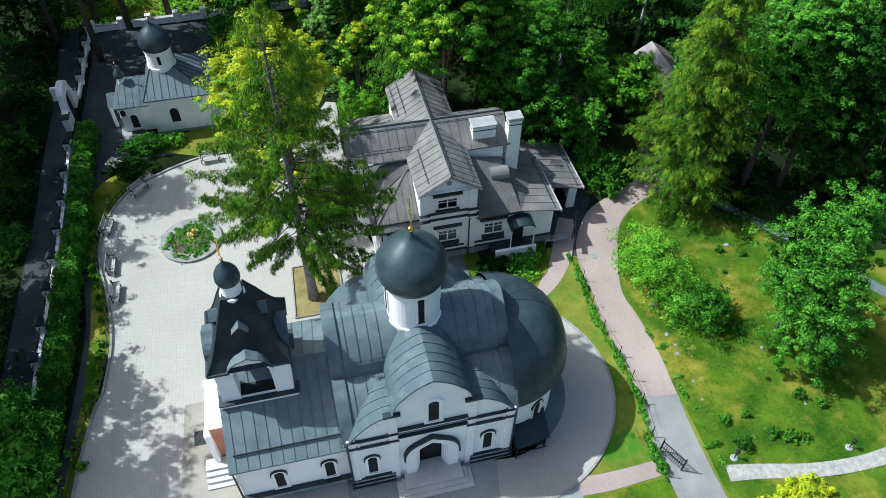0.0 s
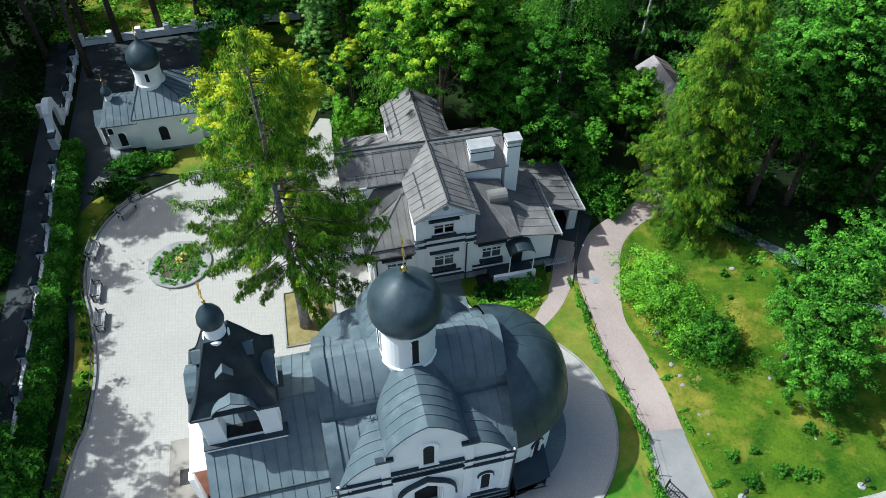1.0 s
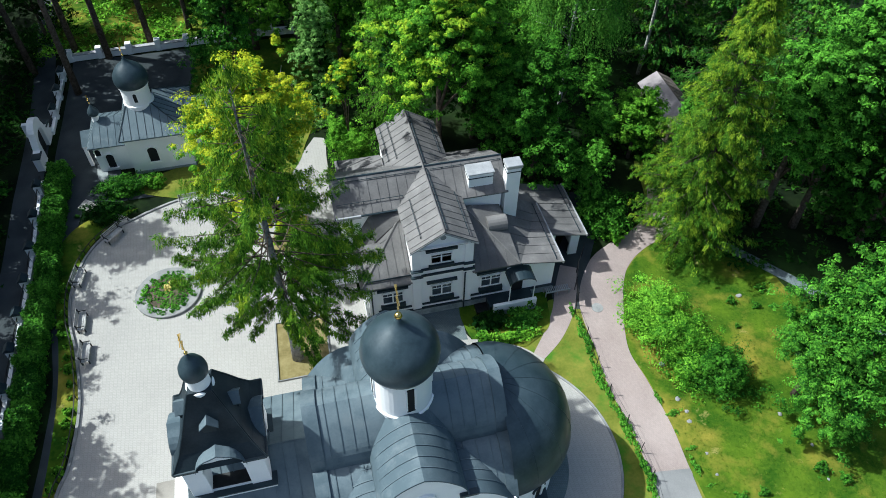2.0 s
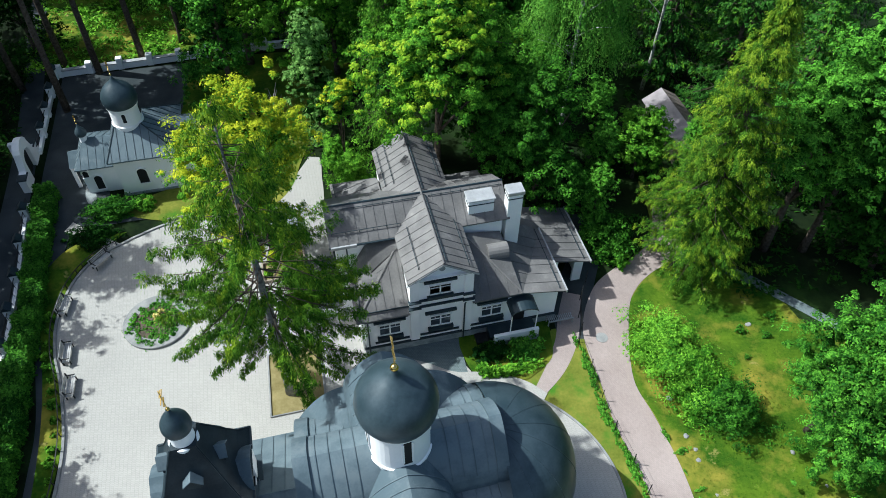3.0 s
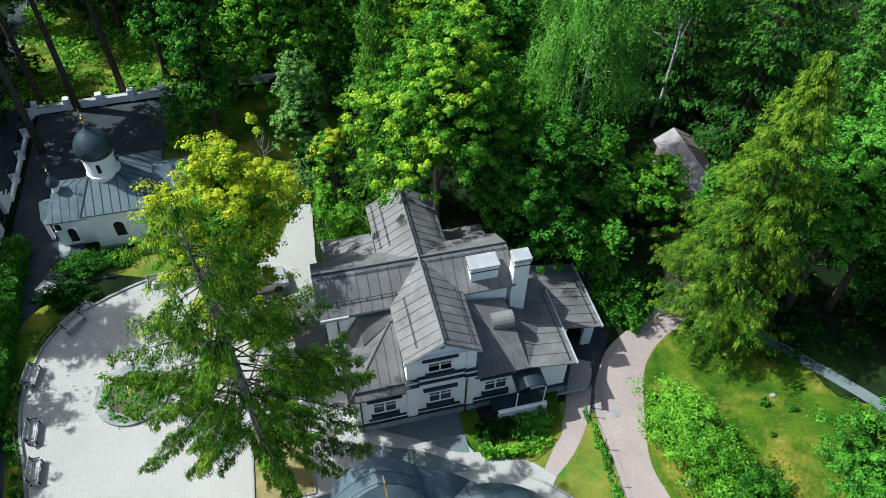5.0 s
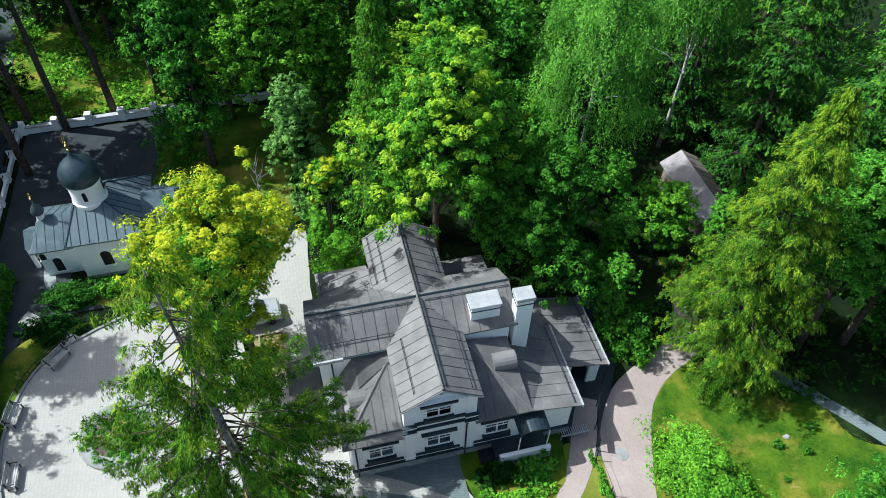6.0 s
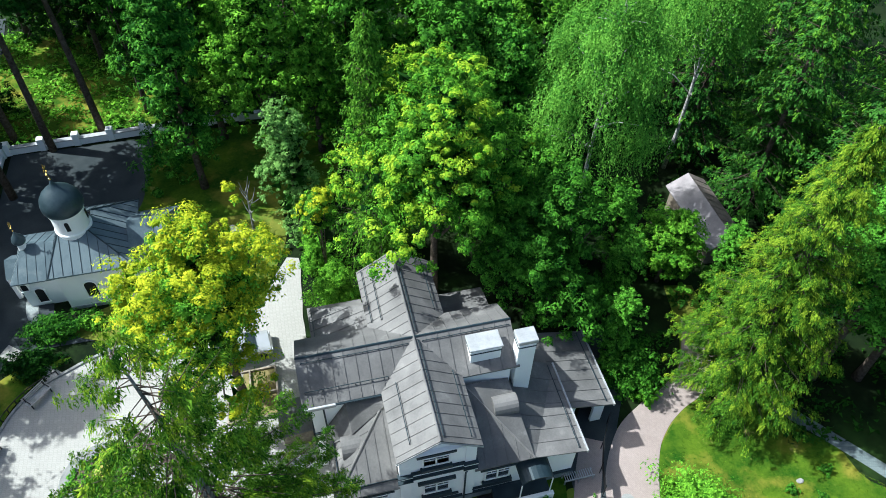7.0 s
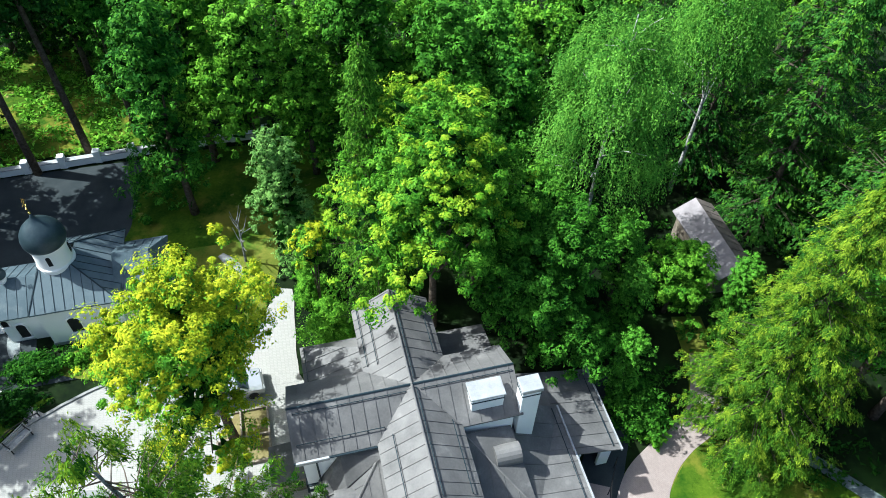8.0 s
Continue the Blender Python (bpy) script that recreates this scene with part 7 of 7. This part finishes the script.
# shrubs before the white house
stand(bush("bed_shrub", "dark green shrub in the bed before the house", 63, 1.0, 0.8, 1.0, 40, 70, LEAF_DARK, 0.12), 12.2, 32.3)
stand(bush("bed_shrub", "dark green shrub in the bed before the house", 64, 1.1, 0.9, 1.1, 40, 70, LEAF, 0.12), 14.6, 32.2)
stand(bush("low_hedge", "bright yellow-green low hedge before the house", 65, 1.9, 0.45, 0.8, 60, 70, LEAF_LIME, 0.10, category="hedge", clump_r=0.35), 13.2, 30.7)
stand(bush("low_hedge", "bright yellow-green low hedge before the house", 66, 0.7, 0.6, 0.9, 30, 60, LEAF_LIME, 0.10, category="hedge", clump_r=0.35), 11.4, 31.2)
# hedge along the fence
def clipped_hedge(seed, wide, length, tall, leaf, count):
    """A clipped length of hedge: leaves over the top and sides of a rounded block."""
    rng = np.random.default_rng(seed)
    ob = thing("hedge", "clipped dense green hedge along the fence", "hedge", group="fence hedge")
    x, y, z = rng.uniform(-1, 1, count), rng.uniform(-1, 1, count), rng.uniform(0, 1, count)
    face = rng.integers(0, 5, count)
    x = np.where(face == 0, -1, np.where(face == 1, 1, x))
    z = np.where(face > 1, 1.0, z)
    bulge = 1 + 0.10 * np.sin(y * 5.0) + 0.08 * np.sin(x * 4 + y * 9)
    P = np.stack([x * wide / 2 * (1.08 - 0.16 * z) * bulge, y * length / 2, 0.05 + z * tall * (1 - 0.12 * x * x) * bulge], 1)
    P += rng.normal(size=P.shape) * 0.085
    P[:, 2] = np.maximum(P[:, 2], 0.03)
    N = np.stack([x * (1.2 - z), 0 * y, 0.4 + z], 1) + rng.normal(size=P.shape) * 0.45
    leaf_mesh("foliage", cards(P, N, 0.095, rng), leaf, ob)
    bm = B()
    for k in range(4):
        yy = (k - 1.5) * length / 4
        tube(bm, [(0, yy, -0.1), (0.1, yy + 0.1, tall * 0.7)], [0.05, 0.02], 5)
    tagged(part("stems", bm, BARK, ob), kind="stuff")
    return ob


hedge = stand(clipped_hedge(67, 1.3, 3.3, 1.4, LEAF_MID, 6400), -18.6, 12.0)
for i in range(1, 14):
    again(hedge, -18.6 + 0.1 * math.sin(i * 2.1), 12.0 + 3.15 * i, 180 * (i % 2), 1.0 + 0.04 * math.sin(i))
# low planting outside the courtyard kerb and along the path
tuft = stand(bush("low_shrub", "rounded low shrub outside the courtyard kerb", 68, 0.42, 0.42, 0.55, 12, 45, LEAF_LIME, 0.08, group="kerb shrubs", clump_r=0.25), -16.3, 22.4)
for i in range(1, 20):
    y = 22.4 + 1.05 * i
    x = [p for p in kerb_line if p[1] >= y][0][0] - 0.55
    again(tuft, x, y, 55 * i, 0.8 + 0.3 * math.sin(i * 1.7))
edge = stand(bush("path_shrub", "rough light green weeds along the path's fence", 69, 0.45, 0.9, 0.6, 22, 90, LEAF, 0.06, group="path weeds", clump_r=0.3), path_west(14.6), 14.6)
for i in range(1, 25):
    again(edge, path_west(14.6 + 0.73 * i) - 0.1 + 0.12 * math.sin(i * 2.3), 14.6 + 0.73 * i, 180 * (i % 2) + 15 * math.sin(i * 3.1), 0.58 + 0.2 * math.sin(i * 1.3))
for i in range(9):
    again(edge, 21.35 + 0.2 * math.sin(i * 2.9), 13.9 + 1.25 * i, 90 * (i % 4), 0.4 + 0.2 * math.sin(i * 1.9), "rough light green weeds along the lawn's edge")
stand(bush("chapel_shrub", "dense clipped dark green shrub before the chapel", 70, 2.0, 1.0, 1.5, 50, 170, LEAF_MID, 0.1), -13.7, 51.7)
stand(bush("chapel_shrub", "rounded yellow-green shrub before the chapel", 71, 0.7, 0.7, 0.9, 24, 110, LEAF_LIME, 0.09), -11.0, 51.7)
stand(bush("chapel_shrub", "dark low shrub outside the courtyard", 72, 1.7, 1.1, 1.2, 50, 70, LEAF_DARK, 0.12), -15.0, 49.4)
stand(bush("alley_shrub", "tall green shrub at the alley's edge", 73, 2.0, 2.2, 3.2, 70, 90, LEAF, 0.16), -19.6, 21.5)
stand(bush("alley_shrub", "tall green shrub at the alley's edge", 74, 2.0, 2.4, 3.6, 70, 90, LEAF, 0.16), -21.0, 25.6)
stand(bush("alley_shrub", "green shrub on the alley's far side", 75, 1.3, 1.6, 1.8, 40, 80, LEAF, 0.15), -23.6, 42.5)


def undergrowth(seed, count, x0, x1, y0, y1, leaf, size, name, label):
    """Low leafy growth strewn over the forest floor."""
    rng = np.random.default_rng(seed)
    c = np.stack([rng.uniform(x0, x1, count), rng.uniform(y0, y1, count)], 1)
    P = np.repeat(c, 26, 0) + rng.normal(size=(count * 26, 2)) * 0.4
    z = np.array([high(x, y) for x, y in P]) + np.abs(rng.normal(size=len(P))) * 0.28 + 0.04
    P = np.concatenate([P, z[:, None]], 1)
    N = rng.normal(size=P.shape) * 0.6 + np.array((0, 0, 1.0))
    return tagged(leaf_mesh(name, cards(P, N, size, rng), leaf, None), label, "undergrowth", kind="stuff")


undergrowth(81, 420, -23, 4, 73.5, 98, LEAF_LIME, 0.2, "undergrowth", "sunlit green undergrowth beyond the boundary wall")
# Growth under trees uses LEAF_DARK, so the shade is in its colour.
undergrowth(82, 500, 16, 60, 42, 98, LEAF_DARK, 0.2, "undergrowth", "green undergrowth of the wood, darkened in colour for shade")
undergrowth(83, 220, -26, -22.6, 10, 80, LEAF_DARK, 0.18, "undergrowth", "green growth along the alley with shade in its colour")
undergrowth(84, 120, 30, 50, 33, 47, LEAF_DARK, 0.18, "undergrowth", "green growth by the lawn, coloured dark for the trees' shade")


def turf(seed, count, x0, x1, y0, y1, material, label, tall=0.05, keep=None):
    """Short grass blades over a lawn."""
    rng = np.random.default_rng(seed)
    p = np.stack([rng.uniform(x0, x1, count), rng.uniform(y0, y1, count)], 1)
    if keep is not None:
        p = p[[keep(x, y) for x, y in p]]
    z = np.array([high(x, y) for x, y in p]) + 0.05
    P = np.concatenate([p, z[:, None]], 1)
    N = rng.normal(size=P.shape) * 0.5 + np.array((0, 0, 0.9))
    return tagged(leaf_mesh("grass", cards(P, N, tall, rng), material, None), label, "grass", kind="stuff")


def on_lawn(x, y):
    west = 21.0 + 0.45 * step(20, 27, y) if y < 29.5 else 21.45 + (y - 29.5) * 0.66
    east = 60 if y < 27 else 38.2 - (y - 27) * 0.95
    return west + 0.15 < x < east


turf(91, 40000, 21.6, 44, 13.2, 37.4, BLADE, "short bright grass blades of the lawn", keep=on_lawn)

# ground lights on the lawn
def garden_light(x, y):
    g = thing("garden_light", "small dark garden light on a round white base", "lamp", (x, y, high(x, y)), group="garden lights")
    z = high(x, y)
    part("base", lathe(B(), [(0.24, z - 0.05), (0.24, z + 0.08), (0.2, z + 0.12), (0.1, z + 0.12)], x, y, 18), CHIMNEY_CAP, g)
    part("post", tube(B(), [(x, y, z + 0.1), (x, y, z + 0.75)], 0.035, 8), IRON, g)
    part("head", lathe(B(), [(0.03, z + 0.75), (0.12, z + 0.78), (0.13, z + 0.95), (0.05, z + 1.02)], x, y, 12), IRON, g)
    return g


garden_light(22.2, 14.05)
garden_light(29.5, 13.05)


# stones on the lawn's edge
def lawn_stone(seed, x, y, r):
    rng = np.random.default_rng(seed)
    bm = B()
    bmesh.ops.create_icosphere(bm, subdivisions=2, radius=r)
    for v in bm.verts:
        v.co *= 1 + 0.16 * math.sin(v.co.x / r * 3 + seed) + 0.1 * rng.normal()
        v.co.z *= 0.6
        v.co += Vector((x, y, high(x, y) + 0.25 * r))
    return tagged(part("lawn_stone", bm, KERB), "rough grey stone lying on the lawn", "stone", group="lawn stones")


for i, (x, y, r) in enumerate(((22.4, 23.6, 0.34), (22.5, 22.6, 0.28), (22.3, 21.9, 0.3), (22.6, 26.4, 0.42), (28.9, 18.6, 0.22), (28.6, 16.4, 0.2), (28.2, 21.0, 0.3), (22.3, 19.6, 0.2), (31.0, 30.8, 0.4), (22.2, 18.2, 0.2))):
    lawn_stone(i + 3, x, y, r * 0.5)


# bare dead tree behind the maple
def dead_tree(x, y):
    rng = np.random.default_rng(77)
    t = thing("dead_tree", "small grey leafless dead tree near the chapel", "tree", (x, y, high(x, y)))
    z = high(x, y)
    part("trunk", tube(B(), [(x, y, z - 0.2), (x + 0.1, y, z + 2.4), (x + 0.2, y + 0.1, z + 4.6)], [0.11, 0.08, 0.02], 7), BARK_GREY, t)
    for k in range(11):
        a, h = rng.uniform(0, 2 * math.pi), 1.6 + 0.27 * k
        r = rng.uniform(0.7, 1.5) * (1.2 - 0.06 * k)
        e = (x + 0.15 + r * math.cos(a), y + r * math.sin(a), z + h + rng.uniform(0.7, 1.4))
        part("bare_branch", tube(B(), [(x + 0.1, y, z + h), (x + 0.1 + 0.5 * r * math.cos(a), y + 0.5 * r * math.sin(a), z + h + 0.35), e], [0.045, 0.03, 0.008], 5), BARK_GREY, t)
    return t


dead_tree(0.2, 58.4)
